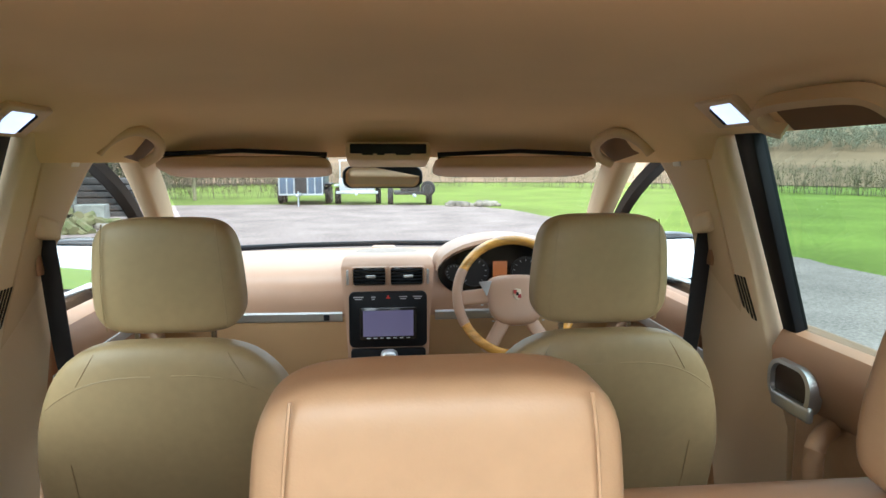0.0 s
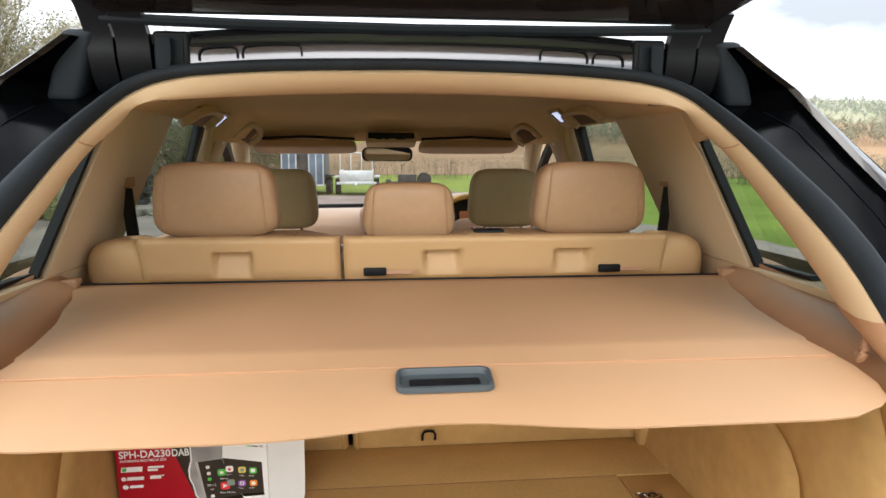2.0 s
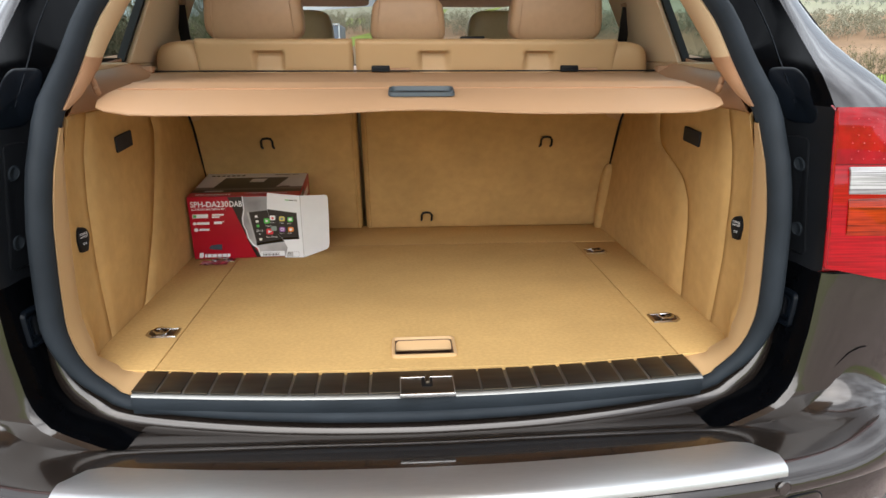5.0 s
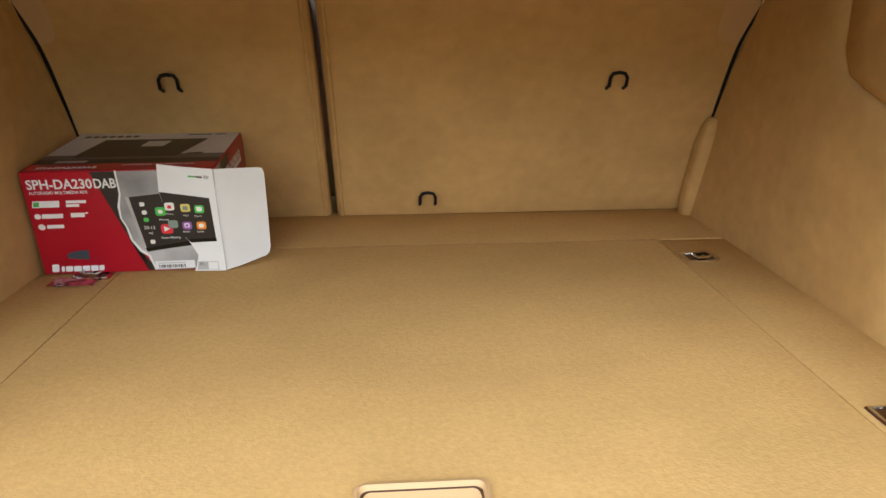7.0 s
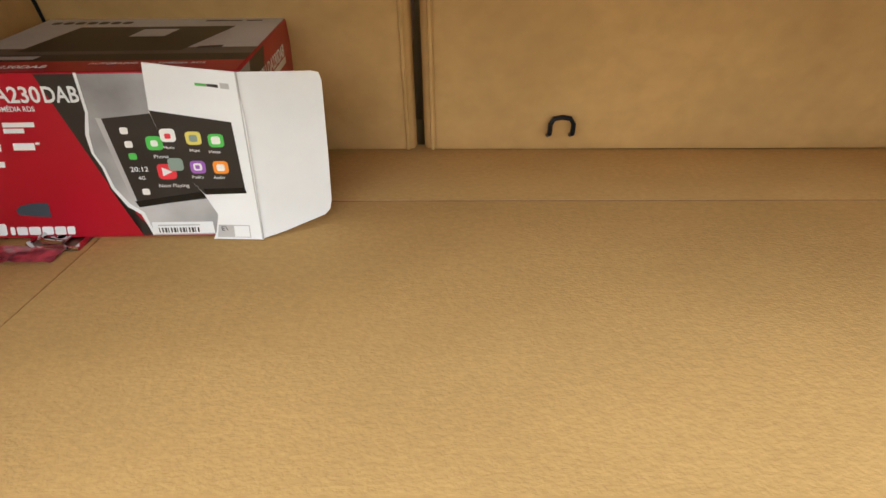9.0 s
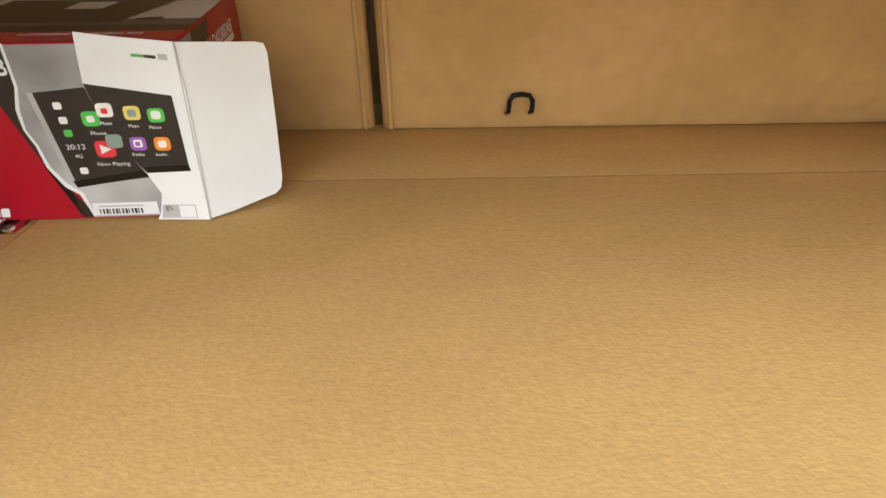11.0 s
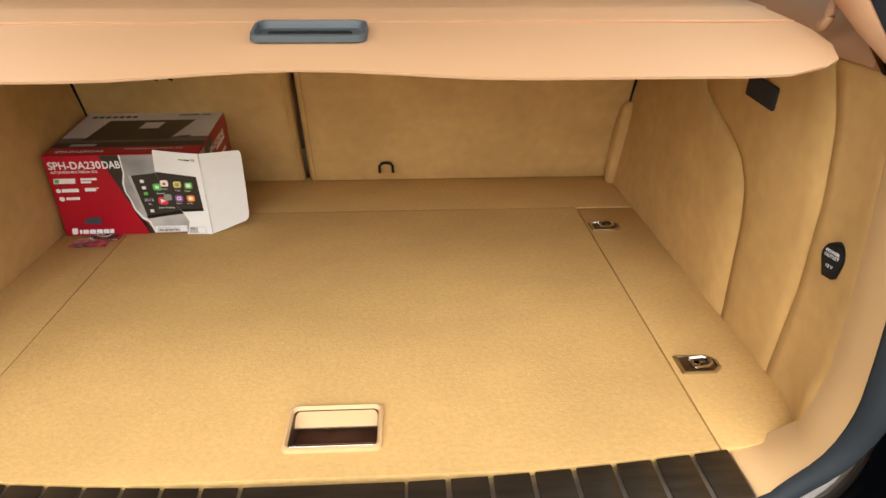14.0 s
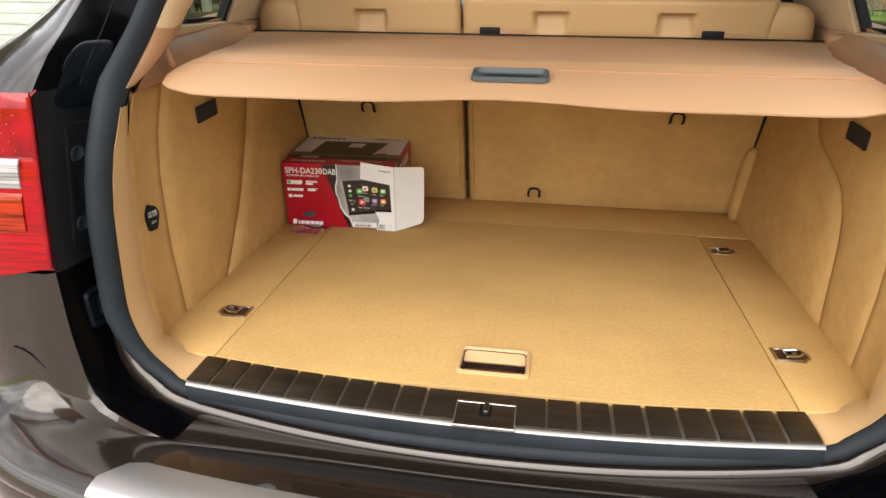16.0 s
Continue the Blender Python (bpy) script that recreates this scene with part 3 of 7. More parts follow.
for s in (-1, 1):
    on_wall("pillar_cover", s, 1.246, 0.55, 0.092, 0.090, 0.026, ((1.05, -0.004), (1.02, 0.000), (1.0, 0.0008), (0.92, 0.0012), (0.5, 0.0014), (0.02, 0.0014)), NAVY, car, "slate blue oval cover in the pillar")
    bracket = on_wall("lamp_bracket", s, 1.072, 0.50, 0.052, 0.205, 0.010, ((1.04, -0.004), (1.0, 0.002), (0.94, 0.003), (0.5, 0.003), (0.02, 0.003)), BLACK, car)
    for z in (1.128, 1.012):
        on_wall("plug", s, z, 0.52, 0.026, 0.026, 0.0129, ((1.0, 0.001), (0.98, 0.005), (0.80, 0.006), (0.70, 0.005), (0.02, 0.005)), RUBBER, bracket)
    buf = on_wall("buffer", s, 0.864, 0.50, 0.056, 0.062, 0.010, ((1.10, -0.003), (1.04, 0.005), (0.98, 0.007), (0.84, 0.007), (0.78, 0.002), (0.66, 0.002), (0.62, 0.006), (0.44, 0.006), (0.40, 0.001), (0.02, 0.001)), NAVY, car, "moulded slate black tailgate buffer")
    on_wall("buffer_rib", s, 0.864, 0.50, 0.012, 0.040, 0.004, ((1.0, 0.0), (0.95, 0.007), (0.6, 0.0085), (0.02, 0.0085)), BLACK, buf)

# roof skin, its rear flange with the pressed pockets
roof = []
for k in range(15):
    y = 0.66 + 1.84 * k / 14
    top = 1.765 + 0.03 * math.sin(min(1, k / 9) * math.pi / 2) - 0.06 * max(0, (k - 9) / 5) ** 2
    roof.append([Vector((x, y - 0.02 * (1 - (x / 0.66) ** 2) * (k == 0), top - 0.030 * abs(x / 0.60) ** 2.4 - (0.05 if abs(x) > 0.65 else 0))) for x in [-0.68, -0.64, -0.60, -0.5, -0.35, -0.18, 0, 0.18, 0.35, 0.5, 0.60, 0.64, 0.68]])
part("roof", loft(roof), PAINT, car)
# brown body paint made greyer and more metallic to carry the sky's reflection
FLANGE = material("flange_sky_sheen", (0.085, 0.085, 0.093), 0.15, metal=0.85, var=0.05, scale=3, coat=1.0)
fl = []
for k in range(25):
    x = -0.415 + 0.83 * k / 24
    drop = 0.040 * abs(x / 0.60) ** 2.4
    sag = 0.022 * abs(x / 0.40) ** 2.6
    fl.append([Vector((x, 0.662 - 0.02 * (1 - (x / 0.66) ** 2), 1.764 - 0.75 * drop)), Vector((x, 0.643, 1.758 - drop)), Vector((x, 0.636, 1.748 - 0.8 * drop - 0.2 * sag)), Vector((x, 0.637, 1.708 - sag)), Vector((x, 0.645, 1.700 - sag)), Vector((x, 0.69, 1.69 - sag))])
part("roof_flange", loft(fl), FLANGE, car, "glossy roof flange, paled for the sky's reflection")
for x0, x1 in ((-0.388, -0.322), (-0.313, -0.21), (0.226, 0.316), (0.327, 0.385)):
    o = curve_points([(x0, 0.6335, 1.703), (x0 + 0.001, 0.6335, 1.716), (x0 + 0.010, 0.633, 1.7235), ((x0 + x1) / 2, 0.633, 1.7245), (x1 - 0.010, 0.633, 1.7235), (x1 - 0.001, 0.6335, 1.716), (x1, 0.6335, 1.703)], 26)
    part("pressed_pocket", tube([p - Vector((0, 0, 0.04 * abs(p.x / 0.60) ** 2.4 - 0.012)) for p in o], 0.0018, 6), BLACK, car)

# hinge arms and their covers
for s in (-1, 1):
    for dx, w in ((0.500, 0.056), (0.555, 0.044)):
        arm = curve_points([(s * dx, 0.72, 1.645), (s * dx, 0.675, 1.660), (s * dx, 0.650, 1.70), (s * (dx + 0.003), 0.648, 1.745), (s * (dx + 0.010), 0.62, 1.80)], 14)
        part("hinge_arm", ribbon(arm, (1, 0, 0), w, 0.018), BLACK, car)
    part("hinge_cover", rounded(0.062, 0.045, 0.068, (s * 0.434, 0.655, 1.717), 0.006), BLACK, car)
    part("hinge_cover_face", rounded(0.048, 0.004, 0.056, (s * 0.437, 0.6315, 1.713), 0.002), RUBBER, car, "slate grey hinge cover")
    part("hinge_cover", rounded(0.060, 0.060, 0.125, (s * 0.612, 0.672, 1.690), 0.014, bend=lambda p: (p.x - s * 0.35 * p.z, p.y - 0.15 * p.z, p.z)), RUBBER, car)

# open tailgate
gate = thing("tailgate", "open dark brown tailgate with beige inner trim", "tailgate", at=(0, 0.62, 1.775))
rows, inner, trim_rows = [], [], []
for k in range(13):
    a = k / 12
    y, z = 0.62 - 1.27 * a, 1.778 + 0.44 * a - 0.06 * a * a
    hw = 0.605 + 0.06 * math.sin(a * math.pi) - (0.03 if k == 0 else 0)
    xs = [-hw, -hw + 0.03, -hw * 0.6, -hw * 0.25, hw * 0.25, hw * 0.6, hw - 0.03, hw]
    rows.append([Vector((x, y, z + (0.03 if abs(x) > hw - 0.01 else 0.085 - 0.03 * (x / hw) ** 2))) for x in xs])
    inner.append([Vector((x, y, z + (0.03 if abs(x) > hw - 0.01 else 0.0))) for x in xs])
    if k >= 1:
        trim_rows.append([Vector((x * 0.90, y, z - (0.012 if 0 < j < 7 else -0.004))) for j, x in enumerate(xs)])
keep_at(part("outer_skin", loft(rows), PAINT, None), gate)
keep_at(part("inner_frame", loft(inner), PAINT, None), gate)
keep_at(part("front_edge", loft([[p for p in rows[0]], [p + Vector((0, 0.012, -0.02)) for p in rows[0]], [p + Vector((0, 0.008, 0)) for p in inner[0]], inner[0]]), GLOSS, None), gate)
keep_at(part("inner_trim", loft(trim_rows), SHELL, None, "beige moulded trim"), gate)
keep_at(part("edge_seal", tube([(-0.55, 0.635, 1.770), (-0.3, 0.64, 1.765), (0, 0.642, 1.763), (0.3, 0.64, 1.765), (0.55, 0.635, 1.770)], 0.010, 8), RUBBER, None), gate)


# ---- boot ----
def wall_x(y, z):
    """Half width of the boot's lined side."""
    k = interp(y, [(0.35, -0.025), (0.8, 0.02), (0.95, 0.05), (1.1, 0.06)])
    x = 0.652 + (z - 0.74) * k
    if y < 0.20:
        a = (0.20 - y) / 0.10
        x += (seal_x(max(z, 0.80)) + 0.004 - x) * min(1, a) ** 1.6
    return x


# floor carpet: one mat, rear strip and two side strips
boot_floor = tagged(new("boot_floor"), "sand coloured cut pile carpet in the boot", "carpet", kind="structure")


def mat_block(name, x0, x1, y0, y1, r=0.006, z=0.741, label=""):
    return part(name, rounded(x1 - x0, y1 - y0, 0.04, ((x0 + x1) / 2, (y0 + y1) / 2, z - 0.02), r, 3), CARPET, boot_floor, label)


HX, HY = 0.004, 0.150
hole = [(HX + a, HY + b) for a, b in rrect(0.126, 0.084, 0.010)]


def mat_front(x):
    """The mat's rear edge and the pads follow the bow of the tail."""
    return 0.090 - 0.036 * max(0, 1 - (x / 0.52) ** 2)


rim_out = []
for g, (X, Y) in enumerate(((0.511, 0.897), (-0.511, 0.897), (-0.511, 0.096), (0.511, 0.096))):
    for k in range(6):
        a = (0.5, 0.75, 1.0, 0.97, 0.75, 0.5)[k]
        side_first = (k < 3) == (g % 2 == 0)
        rim_out.append((X, HY + (Y - HY) * a) if side_first else (HX + (X - HX) * a, Y))
        if k == 2:
            rim_out[-1] = (X, Y)
rim_out = [(x, mat_front(x) if y < 0.1 else y) for x, y in rim_out]
rows = []
for f, h in ((1.0, -0.030), (1.0, -0.0015), (0.998, 0.0), (0.6, 0.0), (0.3, 0.0), (0.0, 0.0), (0.0, -0.006), (0.0, -0.035)):
    rows.append([Vector((a * (1 - f) + u * f, b * (1 - f) + v * f, 0.741 + h)) for (a, b), (u, v) in zip(hole, rim_out)])
part("mat", loft(rows, True), CARPET, boot_floor)
mat_block("strip", -0.665, 0.665, 0.9005, 1.14, 0.003, z=0.7400)
for s in (-1, 1):
    o = [(0.5135, 0.089), (0.60, 0.097), (0.645, 0.103), (0.665, 0.13), (0.675, 0.26), (0.675, 0.897), (0.5135, 0.897)]
    part("strip", prism([(s * x, y, 0.70) for x, y in o], (0, 0, 0.040), 0.004), CARPET, boot_floor)
# added dark line in the gap behind the mat, for the crevice's shade
part("joint_shade", tube([(-0.51 + 0.102 * k, 0.8988, 0.7388) for k in range(11)], 0.0019, 6), SHADE_BROWN, boot_floor, "dark line for the shade in the joint")
# lift handle in the mat
hdl = thing("floor_handle", "recessed tan plastic lift handle in the boot floor", "handle", at=(HX, HY, 0.741))
fr = rrect(0.132, 0.090, 0.010)
secs = [[Vector((a * k, b * q, h)) for a, b in fr] for k, q, h in ((1.0, 1.0, -0.002), (0.985, 0.98, 0.005), (0.93, 0.90, 0.006), (0.89, 0.81, 0.002))]
part("frame", loft(secs, True), SHELL, hdl)
# walls below the tan frame coloured dark brown for the shade in the opening
part("well", loft([[Vector((a * k, b * q, h)) for a, b in fr] for k, q, h in ((0.89, 0.81, 0.002), (0.87, 0.78, -0.004), (0.86, 0.77, -0.035))], True), material("shaded_well", (0.055, 0.024, 0.012), 0.5, var=0.2, scale=20), hdl, "well walls darkened for the opening's shade")
part("recess", prism([(a * 0.88, b * 0.80, -0.036) for a, b in fr], (0, 0, 0.003)), material("brown_well_base", (0.06, 0.026, 0.014), 0.25, var=0.3, scale=18), hdl)
part("slope", loft([[Vector((x, 0.036, 0.0)), Vector((x, 0.031, -0.003)), Vector((x, 0.020, -0.009)), Vector((x, 0.017, -0.012)), Vector((x, 0.019, -0.016))] for x in (-0.0575, -0.03, 0.03, 0.0575)]), SHELL, hdl)
part("edge_bar", rounded(0.112, 0.005, 0.005, (0, -0.0335, 0.0005), 0.0015), CHROME, hdl)


def lashing_eye(x, y, turn):
    e = thing("lashing_eye", "chromed lashing eye sunk in the carpet", "lashing eye", "lashing eyes", (x, y, 0.7405))
    e.rotation_euler = (0, 0, radians(turn))
    o = [(-0.034, -0.023), (0.020, -0.023), (0.034, -0.010), (0.034, 0.010), (0.020, 0.023), (-0.034, 0.023)]
    part("plate", loft([[Vector((a * k, b * k, h)) for a, b in o] for k, h in ((1.04, 0), (1.0, 0.003), (0.86, 0.0032), (0.82, 0.0005))], True), CHROME, e)
    part("cup", prism([(a * 0.85, b * 0.85, 0.0004) for a, b in o], (0, 0, 0.0008)), BRONZE, e)
    part("ring", tube([(-0.012, -0.013, 0.004), (0.010, -0.013, 0.006), (0.018, -0.006, 0.007), (0.018, 0.006, 0.007), (0.010, 0.013, 0.006), (-0.012, 0.013, 0.004)], 0.0032, 8), CHROME, e)
    part("buckle", prism([(-0.014, -0.010, 0.002), (0.012, 0.0, 0.002), (-0.014, 0.010, 0.002)], (0, 0, 0.004), 0.001), CHROME, e)
    part("bolt", moved(lathe([(0, 0.006), (0.005, 0.006), (0.007, 0.004), (0.007, 0.001)], 12), pose(-0.004, 0, 0)), CHROME, e)
    return e


for x, y in ((-0.553, 0.260), (0.556, 0.267), (0.552, 0.786), (-0.553, 0.780)):
    lashing_eye(x, y, 180 if x < 0 else 0).scale = (0.95, 0.95, 1)

# sill: steel plate with ribbed dark pads and the lock striker
sill = thing("load_sill", "steel boot sill with dark ribbed pads", "sill", at=(0, 0.06, 0.70))
plate = []
for k in range(25):
    x = -0.524 + 1.048 * k / 24
    b = mat_front(x) - 0.085 - 0.06
    plate.append([Vector((x, b - 0.003, 0.0315)), Vector((x, b, 0.0352)), Vector((x, b + 0.006, 0.0370)), Vector((x, b + 0.024, 0.0385)), Vector((x, mat_front(x) - 0.066, 0.037)), Vector((x, mat_front(x) - 0.058, 0.030))])
part("seal_lip", loft([[Vector((p[1].x, p[1].y + 0.001, 0.0345)), Vector((p[1].x, p[1].y - 0.003, 0.027)), Vector((p[1].x, p[1].y - 0.004, 0.012)), Vector((p[1].x, p[1].y + 0.002, -0.004))] for p in plate]), RUBBER, sill, "dark grey rubber lip")
part("plate", loft(plate), material("sill_steel", (0.30, 0.30, 0.29), 0.42, metal=0.95, var=0.08, scale=2, fine=0.06, fine_scale=260, stretch=(0.15, 6, 6)), sill, "brushed steel plate")
pads = [(-0.525 + 0.0475 * k, 0.0425) for k in range(9)] + [(0.103 + 0.0530 * k, 0.0465) for k in range(8)] + [(-0.0975, 0.197)]
for x, w in pads:
    o = [(x, mat_front(x) - 0.142), (x + w, mat_front(x + w) - 0.142), (x + w, mat_front(x + w) - 0.063), (x, mat_front(x) - 0.063)]
    part("pad", prism([(a, b, 0.0375) for a, b in o], (0, 0, 0.003), 0.0012), DARKSTEEL, sill)
st = thing("lock_striker", "dark lock striker plate with steel edges in the sill", "lock", at=(0.003, -0.015, 0.7405))
part("plate", prism([(a, b, 0) for a, b in rrect(0.098, 0.066, 0.002)], (0, 0, 0.006), 0.001), DARKSTEEL, st)
for b in (-0.031, 0.031):
    part("edge", rounded(0.099, 0.005, 0.008, (0, b, 0.003), 0.0015), CHROME, st)
for a in (-0.048, 0.048):
    part("edge", rounded(0.002, 0.062, 0.0076, (a, 0, 0.003), 0.0006), STEEL, st)
part("opening", prism([(a, b + 0.010, 0.0062) for a, b in rrect(0.020, 0.034, 0.003)], (0, 0, 0.0008)), BLACK, st)
part("pin", rounded(0.009, 0.026, 0.008, (0.001, 0.012, 0.0095), 0.003), DARKSTEEL, st)

# lined sides
for s in (-1, 1):
    wall = tagged(new("boot_side"), "sand velour lined boot side", "boot lining", kind="structure")
    seam_a = [(0.735, 0.248), (0.90, 0.222), (1.04, 0.217), (1.13, 0.228), (1.22, 0.265)]
    seam_b = [(0.735, 0.430), (0.90, 0.541), (1.05, 0.613), (1.13, 0.640), (1.20, 0.607), (1.22, 0.60)] if s < 0 else [(0.735, 0.405), (0.92, 0.403), (0.98, 0.414), (1.02, 0.445), (1.046, 0.490), (1.062, 0.55), (1.085, 0.615), (1.12, 0.639), (1.22, 0.648)]
    rows = []
    for z in [0.735, 0.742] + [0.755 + 0.0175 * k for k in range(26)] + [1.205, 1.214, 1.222]:
        a, b = interp(z, seam_a), interp(z, seam_b)
        g = 0.0028
        cols = [0.085 + (a - g - 0.085) * k / 8 for k in range(9)] + [a] + [a + g + (b - a - 2 * g) * k / 8 for k in range(9)] + [b] + [b + g + (1.13 - b - g) * k / 9 for k in range(10)]
        row = []
        for i, y in enumerate(cols):
            x = wall_x(y, z) + (0.03 if z > 1.22 else 0.008 if z > 1.21 else 0)
            up_ = math.sin(min(1, max(0, (z - 0.735) / 0.48)) * math.pi) ** 0.5
            if i in (9, 19):
                x += 0.004
            elif 9 < i < 19:
                x -= 0.007 * up_ * math.sin((i - 10) / 8 * math.pi) ** 0.6
            elif i > 19:
                x -= 0.010 * up_ * math.sin(min(1, (i - 20) / 6) * math.pi / 2) ** 0.6
            row.append(Vector((s * x, max(y, gate_y(z) + 0.045), z)))
        rows.append(row)
    part("lining", loft(rows), SUEDE, wall, smooth=80)
    # brown leather shoulder over the lining
    sh = []
    for k in range(17):
        y = 0.085 + 0.73 * k / 16
        w0 = wall_x(max(y, 0.13), 1.2)
        top = 1.300 - 0.020 * math.sin(min(1, max(0, (y - 0.15) / 0.6)) * math.pi)
        lim = seal_x(1.28) + 0.014 + max(0, y - 0.15) * 1.6
        dip = 0.06 * min(1, max(0, (y - 0.14) / 0.06))
        sh.append([Vector((s * (w0 + 0.008), y, 1.205)), Vector((s * (w0 - 0.006), y, 1.212)), Vector((s * (w0 - 0.010 + 0.2 * dip), y, 1.240)), Vector((s * (w0 + 0.004 + 0.55 * dip), y, 1.27)), Vector((s * min(lim, w0 + 0.03 + dip), y, top - 0.004)), Vector((s * min(lim + 0.004, w0 + 0.09), y, top + 0.004)), Vector((s * min(lim + 0.008, 0.775), y, top + 0.012))])
        sh[-1] = [Vector((p.x, max(p.y, gate_y(p.z) + 0.060), p.z)) for p in sh[-1]]
    part("shoulder", loft(sh), LEDGE, wall, "brown leather covered shoulder")
    part("recess_hook", tube(curve_points([(s * 0.628, 0.262, 1.278), (s * 0.617, 0.255, 1.268), (s * 0.611, 0.248, 1.254), (s * 0.612, 0.258, 1.245), (s * 0.619, 0.270, 1.249)], 14), 0.006, 8), LEDGE, wall)
    # strap tab and socket
    part("strap_tab", moved(prism([(a, 0, b) for a, b in rrect(0.085, 0.034, 0.004)], (0, 0.004, 0), 0.001), pose(s * 0.6375, 0.402, 1.134, 0, -4 * s, 90 * s)), WEB, wall, "black strap tab")
    sock = part("power_socket", moved(prism([(a, 0.011, b) for a, b in [(0.0165 * math.cos(radians(t)), 0.019 * math.sin(radians(t)) + 0.003) for t in range(-30, 211, 20)] + [(-0.008, -0.025), (0.008, -0.025)]], (0, -0.016, 0), 0.0015), pose(s * 0.6345, 0.150, 0.985, 0, 0, -s * 78)), BLACK, wall, "black socket cover with printed words")
    m = Matrix.LocRotScale((s * 0.6345, 0.150, 0.985), Euler((radians(90), 0, radians(-s * 78))), None)
    for txt, h in (("POWER", 0.008), ("OUTLET", 0.0022), ("12 V", -0.011)):
        letters(txt, 0.0060, m @ pose(0, h, 0.0052), WHITE, sock, align="CENTER")

# hard trim all round the opening, running in to the linings
A = opening_ring(0.002, -0.004, 56)
N = len(A)


def inner_rim(p):
    z, x = p.z, abs(p.x)
    s = 1 if p.x >= 0 else -1
    lip = Vector((p.x * 0.99, 0.672 - 0.075 * (x / 0.42) ** 2, 1.652 - 0.022 * (x / 0.42) ** 2))
    if z > 1.64:
        return lip
    if z > 1.19:
        w = min(1, max(0, (1.64 - z) / 0.04))
        reach = interp(z, [(1.19, 0.05), (1.24, 0.07), (1.30, 0.13), (1.45, 0.13), (1.60, 0.10)])
        wide = interp(z, [(1.19, wall_x(0.13, 1.19) + 0.004), (1.27, 0.622), (1.32, 0.628), (1.434, 0.602), (1.55, 0.560), (1.64, 0.480)])
        return Vector((s * wide, gate_y(z) + reach, z)) * w + lip * (1 - w)
    if z > 0.76 or x > 0.60:
        return Vector((s * (wall_x(0.11, max(z, 0.78)) + 0.002), 0.112, max(z, 0.742)))
    return Vector((p.x, 0.114, 0.735))


def trim_row(p):
    q = inner_rim(p)
    d = q - p
    mid = p + d * 0.35
    # swell toward the inside of the opening
    c = Vector((0, p.y, 1.15))
    inw = (c - p)
    inw.y = 0
    inw.normalize()
    sw = 0.020 if p.z > 1.25 else 0.011
    return [p + Vector((0, 0.01, 0)), p + inw * 0.009, p + d * 0.10 + inw * sw * 0.8, mid + inw * sw, p + d * 0.7 + inw * sw * 0.6, q]


for s in (-1, 1):
    part("corner_fill", prism([(s * x, y, 0.722) for x, y in ((0.51, 0.055), (0.58, 0.047), (0.622, 0.050), (0.665, 0.078), (0.69, 0.22), (0.51, 0.22))], (0, 0, 0.012)), SHELL, boot_floor)
opening_trim = tagged(new("opening_trim"), "beige plastic trim round the tailgate opening", "trim", kind="structure")
up = [i for i, p in enumerate(A) if p.z > 1.306]
rows_top = [trim_row(A[i]) for i in range(N // 2, N) if A[i].z > 1.306] + [trim_row(A[i]) for i in range(0, N // 2) if A[i].z > 1.306]
part("upper_trim", loft(rows_top), TRIM, opening_trim)
for row in (rows_top[9], rows_top[-10]):
    part("trim_joint", tube([p + Vector((0, -0.0006, -0.0006)) for p in row[1:]], 0.0013, 5), LEDGE, opening_trim)
for s in (-1, 1):
    seq = [p for p in A if p.x * s > 0.50 and p.z < 1.222]
    seq.sort(key=lambda p: math.atan2(p.z - 1.0, abs(p.x) - 0.3))
    part("lower_trim", loft([trim_row(p) for p in seq]), SHELL, opening_trim)
    seq = sorted([p for p in A if p.x * s > 0 and 1.205 < p.z < 1.335], key=lambda p: p.z)
    part("shoulder_trim", loft([trim_row(p) for p in seq]), LEDGE, opening_trim)

# cargo cover
cover = thing("cargo_cover", "tan vinyl roller cover pulled out over the boot", "cargo cover", at=(0, 0.80, 1.25))
sheet = []
for k in range(29):
    a = k / 28
    y = 0.795 - 0.475 * a
    hw = interp(y, [(0.29, 0.568), (0.38, 0.578), (0.51, 0.604), (0.60, 0.635), (0.68, 0.655), (0.795, 0.705)])
    row = []
    for j in range(25):
        u = -1 + 2 * j / 24
        row.append(Vector((u * hw, y, 1.265 - 0.004 * a - 0.002 * math.sin(a * math.pi) * (1 - u * u))))
    sheet.append(row)
# stiff end flap with a waved edge, drooping to the tail
for a in (0.03, 0.25, 0.5, 0.75, 0.93, 1.0):
    row = []
    for j in range(25):
        u = -1 + 2 * j / 24
        wave = 0.020 * (1 if abs(u) > 0.42 else math.cos((0.42 - abs(u)) / 0.42 * math.pi) * 0.5 + 0.5) - 0.02 * max(0, (abs(u) - 0.86) / 0.14) ** 2
        hw = interp(a, [(0, 0.566), (0.25, 0.576), (0.5, 0.584), (0.75, 0.586), (0.93, 0.578), (1.0, 0.560)])
        row.append(Vector((u * hw, 0.317 - 0.170 * a - wave * a, 1.2605 - 0.028 * a - 0.012 * a ** 4 - 0.3 * wave * a)))
    sheet.append(row)
keep_at(part("sheet", thicken(loft(sheet), 0.003), COVER, None, smooth=12), cover)
keep_at(part("backing", thicken(loft([[p + Vector((0, 0, -0.0065)) for p in row[1:-1]] for row in sheet[1:-2]]), 0.001), material("cover_backing", (0.17, 0.085, 0.05), 0.8, var=0.1, scale=4, grain=0.3, grain_scale=900, dist=0.0006), None, "dark brown cloth backing", 12), cover)
